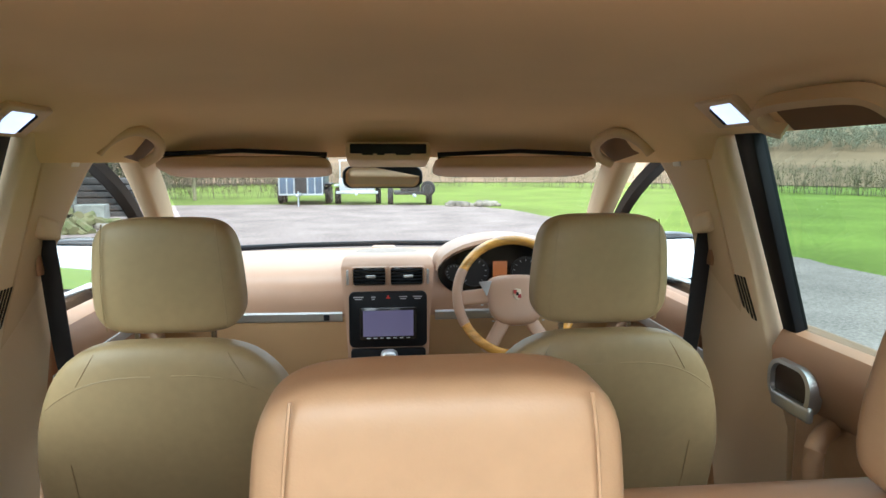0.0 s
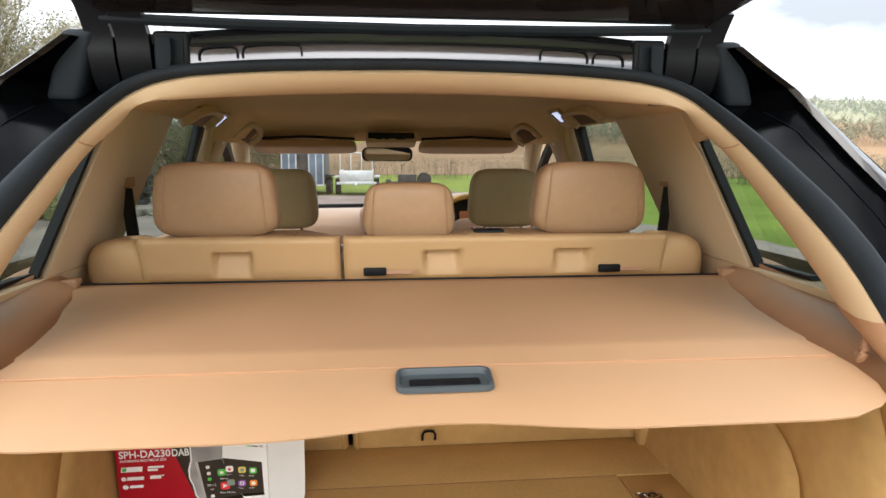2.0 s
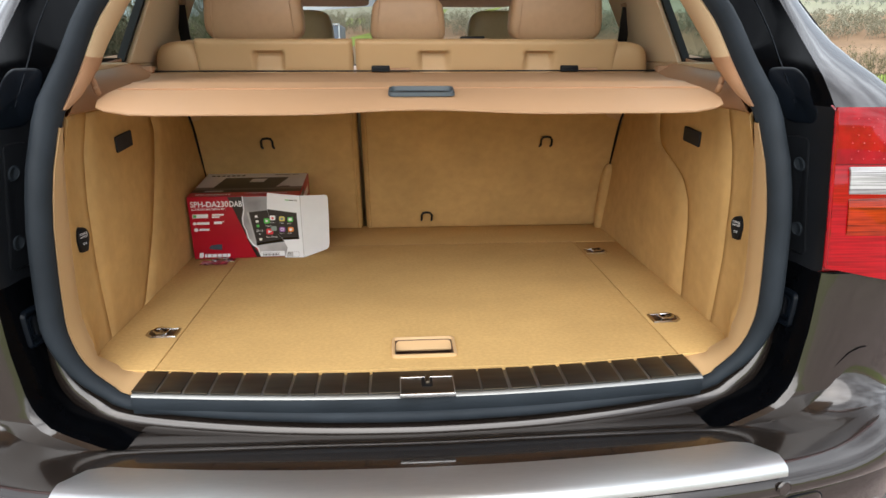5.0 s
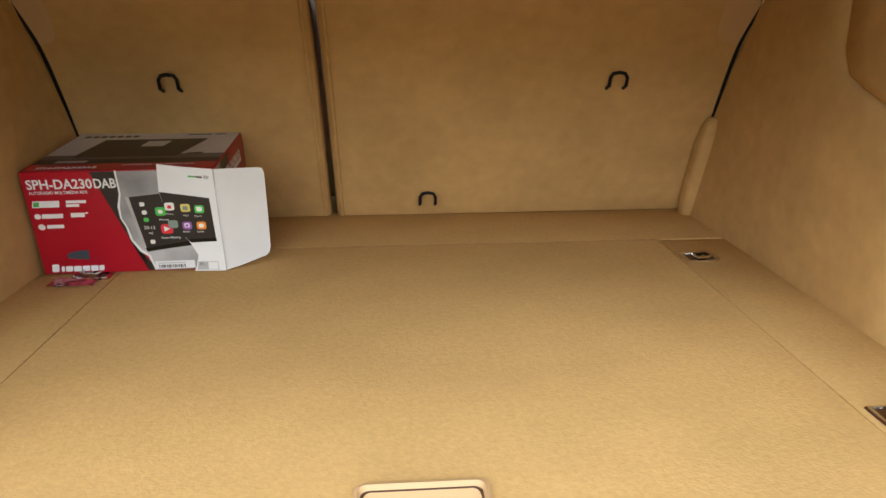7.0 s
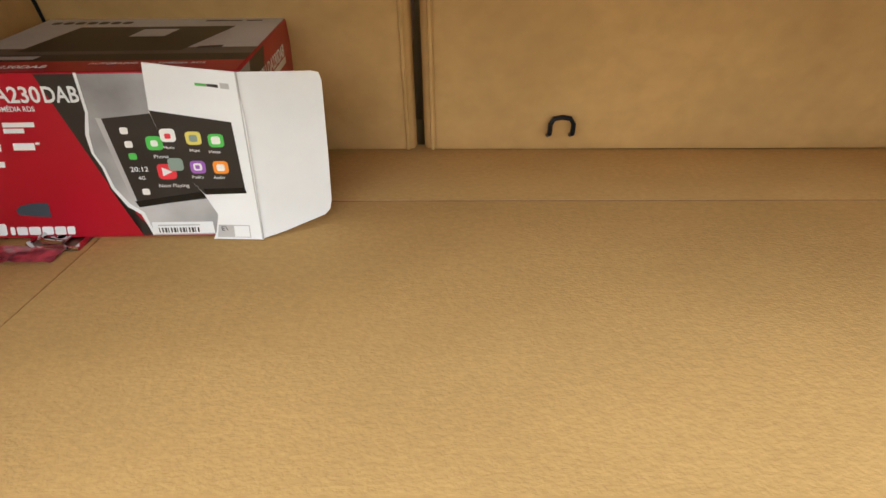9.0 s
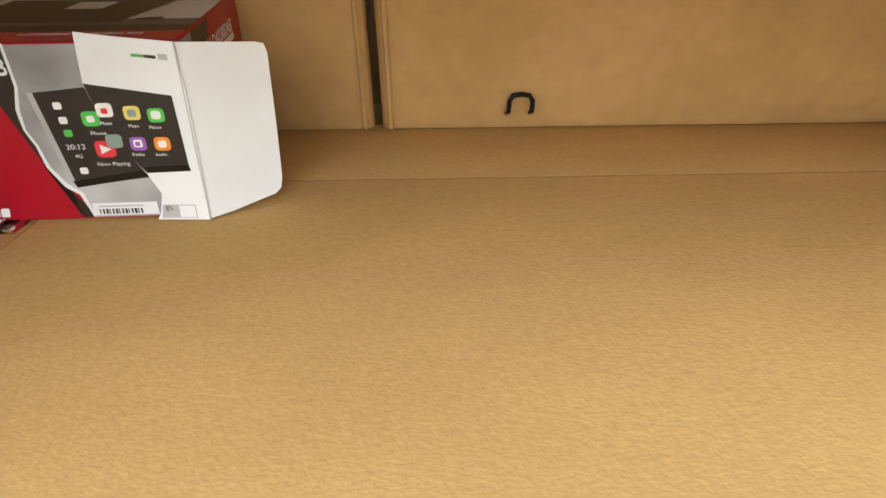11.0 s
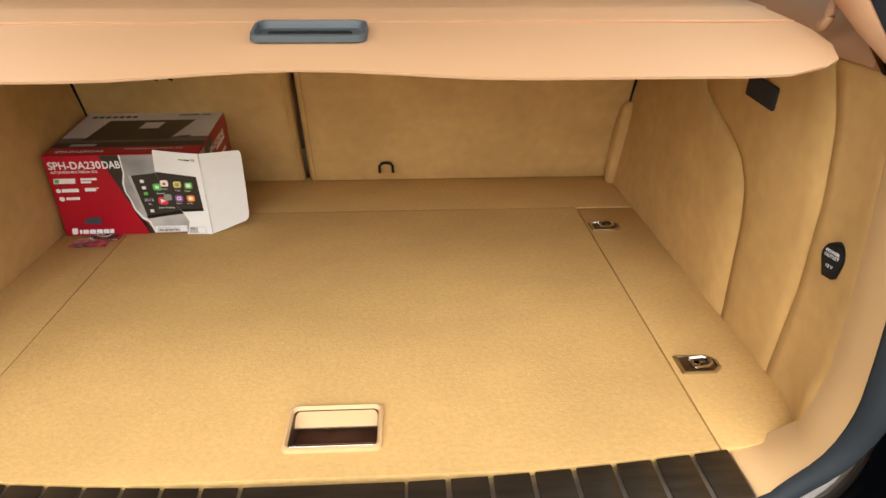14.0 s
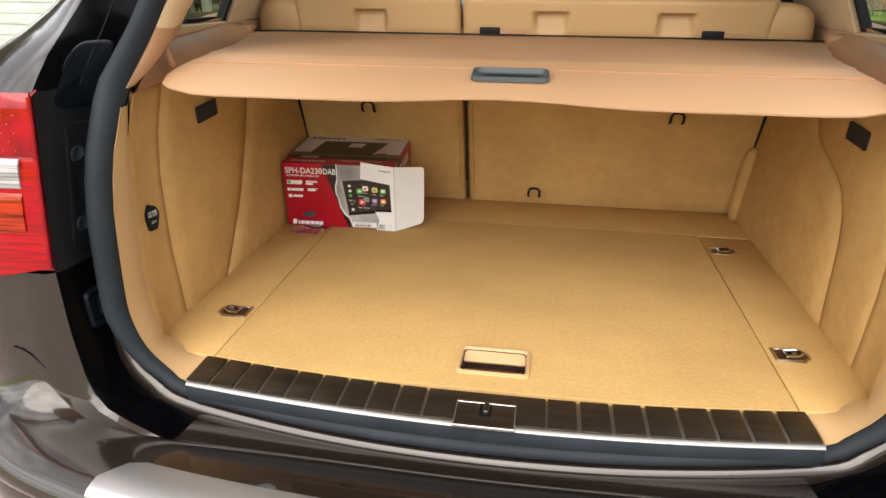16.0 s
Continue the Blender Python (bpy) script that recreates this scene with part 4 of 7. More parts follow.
keep_at(part("roller_case", loft([[Vector((x, 0.835 + 0.036 * math.cos(t), 1.242 + 0.022 * math.sin(t) * (1.0 if math.sin(t) > 0 else 1.6))) for t in [2 * math.pi * q / 16 for q in range(16)]] for x in (-0.735, -0.728, 0.728, 0.735)], True, True), LEDGE, None, "brown covered roller case"), cover)
keep_at(part("slot", rounded(1.42, 0.006, 0.004, (0, 0.800, 1.270), 0.001), BLACK, None), cover)
for s in (-1, 1):
    keep_at(part("end_guide", rounded(0.05, 0.03, 0.018, (s * 0.715, 0.795, 1.274), 0.004), LEDGE, None), cover)
keep_at(part("seam", tube([(-0.575 + 1.15 * k / 40, 0.262 - 0.006 * math.cos(k / 40 * math.pi * 2) * 0.5, 1.2515) for k in range(41)], 0.0016, 5), LEDGE, None), cover)
hm = pose(0.006, 0.222, 1.2475, 11, 0, 0)
keep_at(part("handle_recess", moved(prism([(a, b - 0.006, -0.002) for a, b in rrect(0.092, 0.020, 0.004)], (0, 0, 0.0015), 0.0005), hm), BLACK, None, "dark finger slot"), cover)
keep_at(part("pull_handle", moved(loft([[Vector((a * k, b * q, h)) for a, b in rrect(0.125, 0.052, 0.012)] for k, q, h in ((1.02, 1.05, -0.003), (1.0, 1.0, 0.004), (0.94, 0.86, 0.0045), (0.90, 0.74, -0.002), (0.89, 0.70, -0.006))], True, True), hm), material("slate_plastic", (0.05, 0.065, 0.075), 0.5, var=0.1), None, "slate grey pull handle"), cover)


# ---- rear seat ----
def back_y(z):
    return interp(z, [(0.74, 1.107), (1.065, 0.987), (1.275, 0.882), (1.36, 0.860)])


seat = thing("rear_bench", "sand leather rear bench with split backrest", "rear seat", at=(0, 1.2, 0.80))
for nm, x0, x1 in (("backrest_short", -0.70, -0.166), ("backrest_long", -0.154, 0.70)):
    rows = []
    for z in (0.742, 0.75, 0.80, 0.9, 1.0, 1.08, 1.15, 1.21, 1.262):
        row = []
        for u in (0, 0.004, 0.012, 0.06, 0.3, 0.6, 0.94, 0.988, 0.996, 1):
            x = x0 + (x1 - x0) * u
            e = min(u, 1 - u) * (x1 - x0)
            row.append(Vector((x, back_y(z) + (0.02 if e < 0.001 else 0.006 if e < 0.004 else 0.0 if e < 0.02 else -0.002) + (0.004 if z < 0.745 else 0), z)))
        rows.append(row)
    back = keep_at(part(nm, loft(rows), SUEDE, None, "sand velour seat back", 60), seat)
    # piping by the split
    xe = x1 - 0.012 if nm == "backrest_short" else x0 + 0.014
    p = part("piping", tube([(xe, back_y(z) - 0.003, z) for z in (0.745, 0.85, 0.95, 1.05, 1.14, 1.2)], 0.004, 6), SUEDE)
    keep_at(p, back)

    w = x1 - x0 - 0.10
    cx = (x0 + 0.10 + x1) / 2 if nm == "backrest_short" else (x0 + x1 - 0.10) / 2
    xa, xb = cx - w / 2 - 0.002, cx + w / 2 + 0.002
    rows = []
    for q in range(22):
        if q < 17:
            z, fy = 1.246 + 0.096 * q / 16, 0.0
        else:
            t = (q - 16) / 5 * math.pi / 2
            z, fy = 1.342 + 0.014 * math.sin(t), 0.020 * (1 - math.cos(t))
        row = []
        for p in range(97):
            u = p / 96
            x = xa + (xb - xa) * u
            e = min(u, 1 - u) * (xb - xa)
            y = back_y(z) - 0.002 + fy + (0.014 * (1 - e / 0.014) ** 2 if e < 0.014 else 0)
            for hx in (-0.40, 0.068, 0.372):
                # thumb-wide hollow, steep above and fading below
                a, b = (x - hx) / 0.036, (z - 1.318) / 0.045
                if abs(a) < 1.25 and -1.3 < b < 0.12:
                    k = min(1, max(0, (1.25 - abs(a)) / 0.3)) * min(1, max(0, (0.12 - b) / 0.10)) * min(1, max(0, (b + 1.3) / 1.1))
                    y += 0.030 * k
            row.append(Vector((x, y, z)))
        rows.append(row)
    keep_at(part("back_shell_upper", loft(rows), SHELL, None, "smooth sand plastic back shell", 60), seat)
    roll = cushion(w - 0.004, 0.118, 0.10, (cx, 0.974, 1.303), 4.5, 14, lambda q: (q.x, q.y, q.z + 0.12 * q.y * 0.3))
    keep_at(part("top_roll", roll, LEATHER, None, "sand leather top roll"), seat)
    pad = cushion(w, 0.12, 0.42, (cx, 0, 1.05), 7, 12, lambda q: (q.x, q.y + 1.075 - 0.36 * q.z, q.z))
    keep_at(part("front_pad", pad, LEATHER, None), seat)
for s in (-1, 1):
    bol = cushion(0.140, 0.17, 0.30, (s * 0.645 - 0.008, 0, 1.20), 4.5, 12, lambda q: (q.x, q.y + back_y(q.z + 1.20) + 0.082, q.z - 0.25 * max(0, s * q.x) ** 1.2))
    keep_at(part("bolster", bol, SHELL, None), seat)
    if s > 0:
        keep_at(part("lower_bolster", cushion(0.045, 0.05, 0.25, (s * 0.650, 1.045, 0.845), 3, 8, lambda q: (q.x, q.y - 0.3 * q.z, q.z)), SUEDE, None), seat)
    keep_at(part("release_tab", moved(lathe([(0.016, 0.0), (0.021, 0.002), (0.021, 0.006), (0.017, 0.008), (0.013, 0.004), (0, 0.004)], 20), pose(s * 0.605 - 0.01, 0.94, 1.345) @ Matrix.Diagonal((1.3, 0.8, 1, 1))), TRIM, None), seat)
for x in (-0.105, 0.10, 0.265, 0.53, -0.27):
    keep_at(part("seam", tube(curve_points([(x, 0.905, 1.338), (x, 0.93, 1.3515), (x, 0.965, 1.3535), (x + 0.005, 1.0, 1.350)], 10), 0.0018, 5), LEDGE, None), seat)
for s in (-1, 1):
    keep_at(part("edge_gap", tube(curve_points([(s * x, back_y(z) - 0.003, z) for x, z in ((0.680, 1.225), (0.668, 1.178), (0.657, 1.118), (0.655, 1.028), (0.653, 0.90), (0.645, 0.77))], 24), 0.0038, 6), BLACK, None, "dark gap beside the backrest"), seat)
    keep_at(part("striker", tube([(s * 0.69, 0.930, 1.235), (s * 0.672, 0.915, 1.225), (s * 0.667, 0.912, 1.205), (s * 0.672, 0.918, 1.188), (s * 0.69, 0.930, 1.182)], 0.005, 8), CHROME, None), seat)
    keep_at(part("cover_bracket", rounded(0.048, 0.04, 0.026, (0.456 * s, 0.80, 1.218), 0.004), BLACK, None), cover)
# latch slots and buckle
for x in (-0.086, 0.4625):
    y = back_y(1.272) - 0.0005
    keep_at(part("latch_slot", moved(prism([(a, 0, b) for a, b in rrect(0.110, 0.016, 0.002)], (0, 0.004, 0)), pose(x + 0.029, y - 0.004, 1.275, -26)), LEDGE, None), seat)
    keep_at(part("latch", rounded(0.052, 0.014, 0.018, (x, y - 0.006, 1.274), 0.003), BLACK, None), seat)
keep_at(part("belt_buckle", rounded(0.070, 0.04, 0.014, (0.182, 0.925, 1.357), 0.004), BLACK, None), seat)
keep_at(part("buckle_tray", rounded(0.105, 0.07, 0.014, (0.178, 0.915, 1.350), 0.004), SHELL, None), seat)
# tether hooks
for x, z in ((-0.442, 1.061), (0.427, 1.059), (0.051, 0.797)):
    y = back_y(z)
    hk = thing("tether_hook", "black steel tether loop on the seat back", "hook", "tether loops", (x, y - 0.006, z))
    part("loop", tube([(-0.017, 0.006, -0.026), (-0.017, -0.010, -0.020), (-0.017, -0.014, -0.004), (-0.012, -0.014, 0.004), (0, -0.014, 0.006), (0.012, -0.014, 0.004), (0.017, -0.014, -0.004), (0.017, -0.010, -0.020), (0.017, 0.006, -0.026)], 0.0036, 8), BLACK, hk)


def headrest(name, label, cx, cy, z0, z1, w, d, mat, group, lean=-0.22, seam=True):
    t = thing(name, label, "headrest", group, (cx, cy, z0))
    h = z1 - z0

    def shape(q):
        a = (q.z + h / 2) / h
        k = 1.0 - 0.11 * max(0, a) ** 1.6 - 0.02 * max(0, 0.2 - a) / 0.2
        return (q.x * k, q.y * (1 - 0.25 * abs(a - 0.45)) + lean * q.z * 0.5, q.z)

    body = cushion(w, d, h, (0, 0, h / 2), 4.8, 16, shape)
    part("pad", body, mat, t)
    if seam:
        for s in (-1, 1):
            pts = []
            for k in range(15):
                a = k / 14
                z = 0.012 + (h - 0.02) * a
                q = shape(Vector((s * w * 0.40, -d / 2 * (1 - 0.10 * abs(2 * a - 1) ** 6), z - h / 2)))
                pts.append(Vector((q[0], q[1] + 0.0005, z)))
            part("seam", tube(pts, 0.0011, 5), mat, t)
    for s in (-1, 1):
        part("post", moved(lathe([(0.0055, -0.05), (0.0055, 0.03)], 10), pose(s * w * 0.26, 0.01, 0)), CHROME, t)
    return t


headrest("rear_headrest", "sand leather rear headrest with stitched seams", -0.4465, 0.964, 1.347, 1.520, 0.286, 0.100, LEATHER, "rear headrests")
headrest("rear_headrest", "sand leather rear headrest with stitched seams", 0.4325, 0.962, 1.347, 1.522, 0.282, 0.100, LEATHER, "rear headrests")
headrest("rear_headrest", "small sand leather middle headrest", -0.005, 0.953, 1.340, 1.473, 0.222, 0.085, LEATHER, "rear headrests")
headrest("front_headrest", "beige leather front headrest", -0.430, 1.83, 1.268, 1.486, 0.272, 0.11, BEIGE_LEATHER, "front headrests")
headrest("front_headrest", "beige leather front headrest", 0.393, 1.83, 1.268, 1.487, 0.272, 0.11, BEIGE_LEATHER, "front headrests")

for cx in (-0.424, 0.388):
    fs = thing("bucket_chair", "beige leather front seat with map pocket", "seat", "front seats", (cx, 1.75, 0.45))

    def seat_back(q):
        a = (q.z + 0.42) / 0.84
        k = 1 - 0.13 * max(0, a - 0.70) / 0.30
        return (q.x * k, q.y * (1 - 0.35 * max(0, a - 0.8) / 0.2) - 0.28 * q.z, q.z)

    keep_at(part("backrest", cushion(0.51, 0.17, 0.84, (cx, 1.88, 0.850), 4.2, 20, seat_back), BEIGE_LEATHER, None), fs)
    keep_at(part("seat", cushion(0.52, 0.52, 0.16, (cx, 2.12, 0.53), 5, 10), BEIGE_LEATHER, None), fs)
    def back_point(x, z, lift=0.0):
        """A point on the backrest's rear face, from offsets about its middle."""
        e = 4.2
        y = -(max(0.02, 1 - abs(x / 0.255) ** e - abs(z / 0.42) ** e) ** (1 / e)) * 0.085 - lift
        p = seat_back(Vector((x, y, z)))
        return (cx + p[0], 1.88 + p[1], 0.850 + p[2])

    for s in (-1, 1):
        keep_at(part("cap_seam", tube([back_point(s * (0.02 + 0.215 * k / 12), 0.365 - 0.075 * (k / 12) ** 3, 0.0) for k in range(13)], 0.0012, 5), BEIGE_LEATHER, None), fs)
        keep_at(part("cap_seam", tube([back_point(s * (0.13 + 0.03 * k / 6), 0.405 - 0.055 * k / 6, 0.0) for k in range(7)], 0.0012, 5), BEIGE_LEATHER, None), fs)
    keep_at(part("map_pocket", cushion(0.34, 0.03, 0.30, (cx, 1.835, 0.83), 8, 10, lambda q: (q.x, q.y - 0.28 * q.z, q.z)), BEIGE_LEATHER, None), fs)
    keep_at(part("pocket_hem", tube([(cx - 0.165 + 0.33 * k / 20, 1.772 - 0.003 * (k % 2), 0.985 + 0.003 * math.sin(k * 1.9)) for k in range(21)], 0.006, 6), BEIGE_LEATHER, None), fs)
    for s in (-1, 1):
        keep_at(part("seam", tube([(cx + s * 0.17, 1.80 - 0.28 * (z - 0.855) - 0.0025, z) for z in (0.6, 0.75, 0.9, 1.05)], 0.0014, 5), BEIGE_LEATHER, None), fs)


# ---- cabin ----
def axis_x(y):
    """The cabin's middle lies slightly off the boot's toward the front."""
    return -0.018 * min(1, max(0, y - 1.0))


def liner_z(x, y):
    top = interp(y, [(0.64, 1.652), (0.74, 1.682), (0.9, 1.703), (1.3, 1.716), (1.7, 1.716), (2.0, 1.706), (2.3, 1.676), (2.46, 1.625), (2.52, 1.600)])
    a = abs(x - axis_x(y))
    edge = top - 0.006 * (a / 0.5) ** 2 - 0.25 * max(0, a - 0.5) - 0.75 * max(0, a - 0.545)
    return edge


ceiling = tagged(new("ceiling", None), "tan woven headliner", "headliner", kind="structure")
rows = []
for k in range(41):
    y = 0.64 + 1.89 * k / 40
    half = 0.475 + 0.19 * min(1, (y - 0.64) / 0.24) ** 0.6
    row = []
    for j in range(33):
        x = half * (-1 + 2 * j / 32)
        z = max(liner_z(x, y), 1.640 if y < 1.83 else 1.585)
        # shallow hollow behind the overhead console
        hollow = 0.020 * math.exp(-((x + 0.015) / 0.12) ** 4) * math.exp(-((y - 2.36) / 0.12) ** 2)
        row.append(Vector((x, y, z + hollow)))
    rows.append(row)
part("headliner", loft(rows), LINER, ceiling)

pillars = tagged(new("pillar_trim"), "beige pillar and window trim", "trim", kind="structure")


def side_panel(name, s, poly, mat, parent, d=0.045, inset=0.0, r=0.006, label=""):
    """A panel lying on the cabin's side, given by (y, z) corners."""
    bm = bmesh.new()
    a = [bm.verts.new((s * (min(side_x(z), 0.835) - inset) + axis_x(y), y, z)) for y, z in poly]
    f = bm.faces.new(a)
    ext = bmesh.ops.extrude_face_region(bm, geom=[f])
    bmesh.ops.translate(bm, verts=[g for g in ext["geom"] if isinstance(g, bmesh.types.BMVert)], vec=Vector((s * d, 0, 0)))
    if r:
        bmesh.ops.bevel(bm, geom=[e for e in bm.edges if len(e.link_faces) == 2 and e.calc_face_angle(0) > 0.5], offset=r, segments=2, affect="EDGES", profile=0.5)
    return part(name, bm, mat, parent, label)


def arc2(p, q, r, n=6):
    """Points on a bend from p to q drawn toward r."""
    return [((1 - t) ** 2 * p[0] + 2 * t * (1 - t) * r[0] + t * t * q[0], (1 - t) ** 2 * p[1] + 2 * t * (1 - t) * r[1] + t * t * q[1]) for t in [k / n for k in range(n + 1)]]


for s in (-1, 1):
    # C pillar
    side_panel("c_pillar", s, [(1.125, 1.29)] + arc2((1.14, 1.33), (1.34, 1.662), (1.295, 1.615)) + [(0.92, 1.662)] + arc2((0.897, 1.60), (0.752, 1.29), (0.815, 1.45)), PILLAR, pillars, 0.016, 0.018, 0.006)
    side_panel("quarter_trim", s, [(0.935, 1.648), (0.72, 1.648), (0.755, 1.585), (0.885, 1.565)], PILLAR, pillars, 0.02, 0.016, 0.004)
    # B pillar with its belt slot and air vent
    b = side_panel("b_pillar", s, [(1.765, 0.50), (1.775, 1.05), (1.80, 1.25), (1.81, 1.45)] + [(1.82, 1.640), (1.85, 1.662)] + arc2((2.19, 1.635), (2.035, 1.42), (2.09, 1.59)) + [(2.02, 1.05), (2.02, 0.50)], PILLAR, pillars, 0.06, 0.012, 0.012)
    side_panel("b_face", s, [(1.865, 1.06), (1.882, 1.60)] + arc2((2.11, 1.60), (2.018, 1.42), (2.05, 1.56)) + [(2.0, 1.06)], TRIM, pillars, 0.02, 0.017, 0.004)
    for k in range(5):
        side_panel("vent_slat", s, [(1.826 + 0.011 * k, 1.262), (1.832 + 0.011 * k, 1.262), (1.842 + 0.011 * k, 1.352), (1.836 + 0.011 * k, 1.352)], BLACK, b, 0.02, 0.0135, 0)
    side_panel("airbag_badge", s, [(1.995, 1.577), (2.03, 1.577), (2.03, 1.594), (1.995, 1.594)], plain("badge_" + ("l" if s < 0 else "r"), (0.75, 0.70, 0.62), 0.4), b, 0.01, 0.0195, 0.002)
    # black door frame beside the rear door glass
    side_panel("door_frame", s, [(1.735, 1.22), (1.778, 1.22), (1.808, 1.66), (1.745, 1.66)], BLACK, pillars, 0.03, -0.010, 0.006)
    side_panel("door_frame", s, [(1.30, 1.648), (1.80, 1.644), (1.80, 1.668), (1.30, 1.670)], BLACK, pillars, 0.03, -0.012, 0)
    # A pillar and front door frame
    a = arc2((2.28, 1.62), (2.70, 1.385), (2.47, 1.52)) + [(3.02, 1.19), (3.16, 1.19)] + arc2((2.86, 1.37), (2.44, 1.62), (2.62, 1.54))
    side_panel("a_pillar", s, a, PILLAR, pillars, 0.05, 0.022, 0.010)
    fr = arc2((2.14, 1.605), (2.66, 1.378), (2.42, 1.53)) + [(2.98, 1.18), (2.96, 1.18)] + arc2((2.63, 1.372), (2.12, 1.590), (2.40, 1.51))
    side_panel("door_frame", s, fr, BLACK, pillars, 0.03, -0.004, 0)
    side_panel("header_rail", s, [(0.88, 1.645), (1.84, 1.645), (1.84, 1.68), (0.88, 1.68)], LINER, pillars, 0.03, 0.006, 0)
    side_panel("header_rail", s, [(1.841, 1.612), (2.5, 1.612), (2.5, 1.66), (1.841, 1.66)], LINER, pillars, 0.03, 0.006, 0)
    # glass
    def glass(name, poly, mat, label):
        g = tagged(new(name), label, "window", kind="structure")
        bm = bmesh.new()
        bm.faces.new([bm.verts.new((s * (side_x(z) + 0.030) + axis_x(y), y, z)) for y, z in poly])
        o = part("pane", bm, mat, g)
        o.visible_shadow = False
        return g

    glass("rear_door_window", [(1.05, 1.20), (1.76, 1.20), (1.79, 1.67), (1.28, 1.67)], TINTED, "tinted rear door window")
    glass("front_door_window", [(2.04, 1.15), (3.02, 1.15), (2.66, 1.40), (2.2, 1.63), (2.06, 1.63)], GLASS, "front door window")
    g = glass("quarter_window", [(0.33, 1.27), (0.84, 1.27), (0.99, 1.63), (0.66, 1.63), (0.46, 1.45)], TINTED, "tinted rear quarter window with black border")
    bord = [(0.735, 1.295), (0.750, 1.295), (0.900, 1.625), (0.885, 1.625)]
    side_panel("border", s, bord, BLACK, g, 0.02, 0.006, 0)
    side_panel("border", s, [(0.57, 1.297), (0.745, 1.297), (0.748, 1.305), (0.575, 1.306)], BLACK, g, 0.02, -0.004, 0)
    # belt-line ledge beside the bench, down to the cover
    side_panel("belt_ledge", s, [(0.30, 1.20), (1.15, 1.20), (1.15, 1.29), (0.30, 1.298)], TRIM, pillars, 0.06, 0.02, 0.012)
    # rear seat belt
    belt = thing("seat_belt", "black seat belt running from the pillar", "seat belt", "seat belts", (s * 0.70, 1.07, 1.44))
    keep_at(part("webbing", ribbon(curve_points([(s * 0.688, 1.070, 1.455), (s * 0.688, 1.080, 1.41), (s * 0.684, 1.088, 1.33), (s * 0.680, 1.092, 1.24)], 10), (1, 0.67 * s, 0), 0.046, 0.0025), WEB, None), belt)
    keep_at(part("guide", rounded(0.022, 0.06, 0.030, (s * 0.690, 1.085, 1.470), 0.007), LEDGE, None), belt)
    # front seat belt
    belt = thing("seat_belt", "black seat belt hanging from the pillar guide", "seat belt", "seat belts", (s * 0.70 - 0.016, 1.95, 1.43))
    keep_at(part("webbing", ribbon(curve_points([(s * 0.690 - 0.016, 1.945, 1.432), (s * 0.690 - 0.016, 1.955, 1.38), (s * 0.698 - 0.016, 1.985, 1.28), (s * 0.705 - 0.016, 2.02, 1.16), (s * 0.70 - 0.016, 2.05, 1.05)], 14), (1, 0.3 * s, 0), 0.047, 0.0025), WEB, None), belt)
    keep_at(part("guide", rounded(0.034, 0.075, 0.045, (s * 0.690 - 0.016, 1.945, 1.455), 0.010, bend=lambda p: (p.x, p.y, p.z - 0.25 * p.y)), PILLAR, None), belt)
    keep_at(part("slider_slot", rounded(0.006, 0.022, 0.18, (s * 0.706 - 0.016, 1.95, 1.45), 0.002), LEDGE, None), belt)
    # reading lamp
    lamp = thing("reading_lamp", "lit white reading lamp in the headliner", "lamp", "reading lamps", (s * 0.577 - 0.022, 1.668, liner_z(s * 0.577 - 0.022, 1.668) - 0.003))
    tilt = pose(0, 0, 0, 0, s * 40, 0)
    part("frame", moved(rounded(0.068, 0.130, 0.012, (0, 0.0, 0.0), 0.004), tilt), TRIM, lamp)
    part("clip", moved(rounded(0.040, 0.006, 0.012, (0.002, 0.024, -0.004), 0.002), tilt), BLACK, lamp)
    part("lens", moved(rounded(0.046, 0.066, 0.010, (0, -0.014, -0.004), 0.003), tilt), plain("lamp_glow_" + ("l" if s < 0 else "r"), (0.62, 0.70, 1.0), 0.3, emit=0.26), lamp, "glowing white lens")
    # grab handles
    for y, ln, nm in ((2.27, 0.20, "front"), (1.40, 0.26, "rear")):
        gh = thing("grab_handle", "folded tan grab handle in the headliner above the door", "grab handle", "grab handles", (s * 0.56 + axis_x(y), y, 1.62))
        if nm == "front":
            path = [(0.618, 2.065, 1.606), (0.600, 2.07, 1.628), (0.575, 2.08, 1.646), (0.550, 2.105, 1.656), (0.536, 2.15, 1.650), (0.532, 2.205, 1.630), (0.545, 2.235, 1.608), (0.566, 2.245, 1.593), (0.590, 2.25, 1.582)]
            pts = curve_points([(s * x - 0.026, yy, z) for x, yy, z in path], 34)
            keep_at(part("grip", tube(pts, 0.0125, 10), TRIM, None), gh)
            # dark plate behind the grip: the hollow is liner-coloured, only shaded
            keep_at(part("hollow", moved(rounded(0.080, 0.19, 0.008, (0, 0, 0), 0.003), pose(s * 0.590 - 0.026, 2.17, 1.632, -14, s * 44, 0)), SHADE_BROWN, None), gh)
        else:
            def above(x, yy, d):
                return Vector((s * x - 0.014, yy, liner_z(s * x - 0.014, yy) - d))

            path = curve_points([above(0.606, 1.56, 0.004), above(0.585, 1.575, 0.016), above(0.558, 1.56, 0.024), above(0.545, 1.50, 0.027), above(0.545, 1.40, 0.027), above(0.558, 1.335, 0.024), above(0.585, 1.315, 0.016), above(0.606, 1.33, 0.004)], 30)
            keep_at(part("grip", ribbon(path, (s * 0.6, 0.1, 0.8), 0.024, 0.014), TRIM, None), gh)
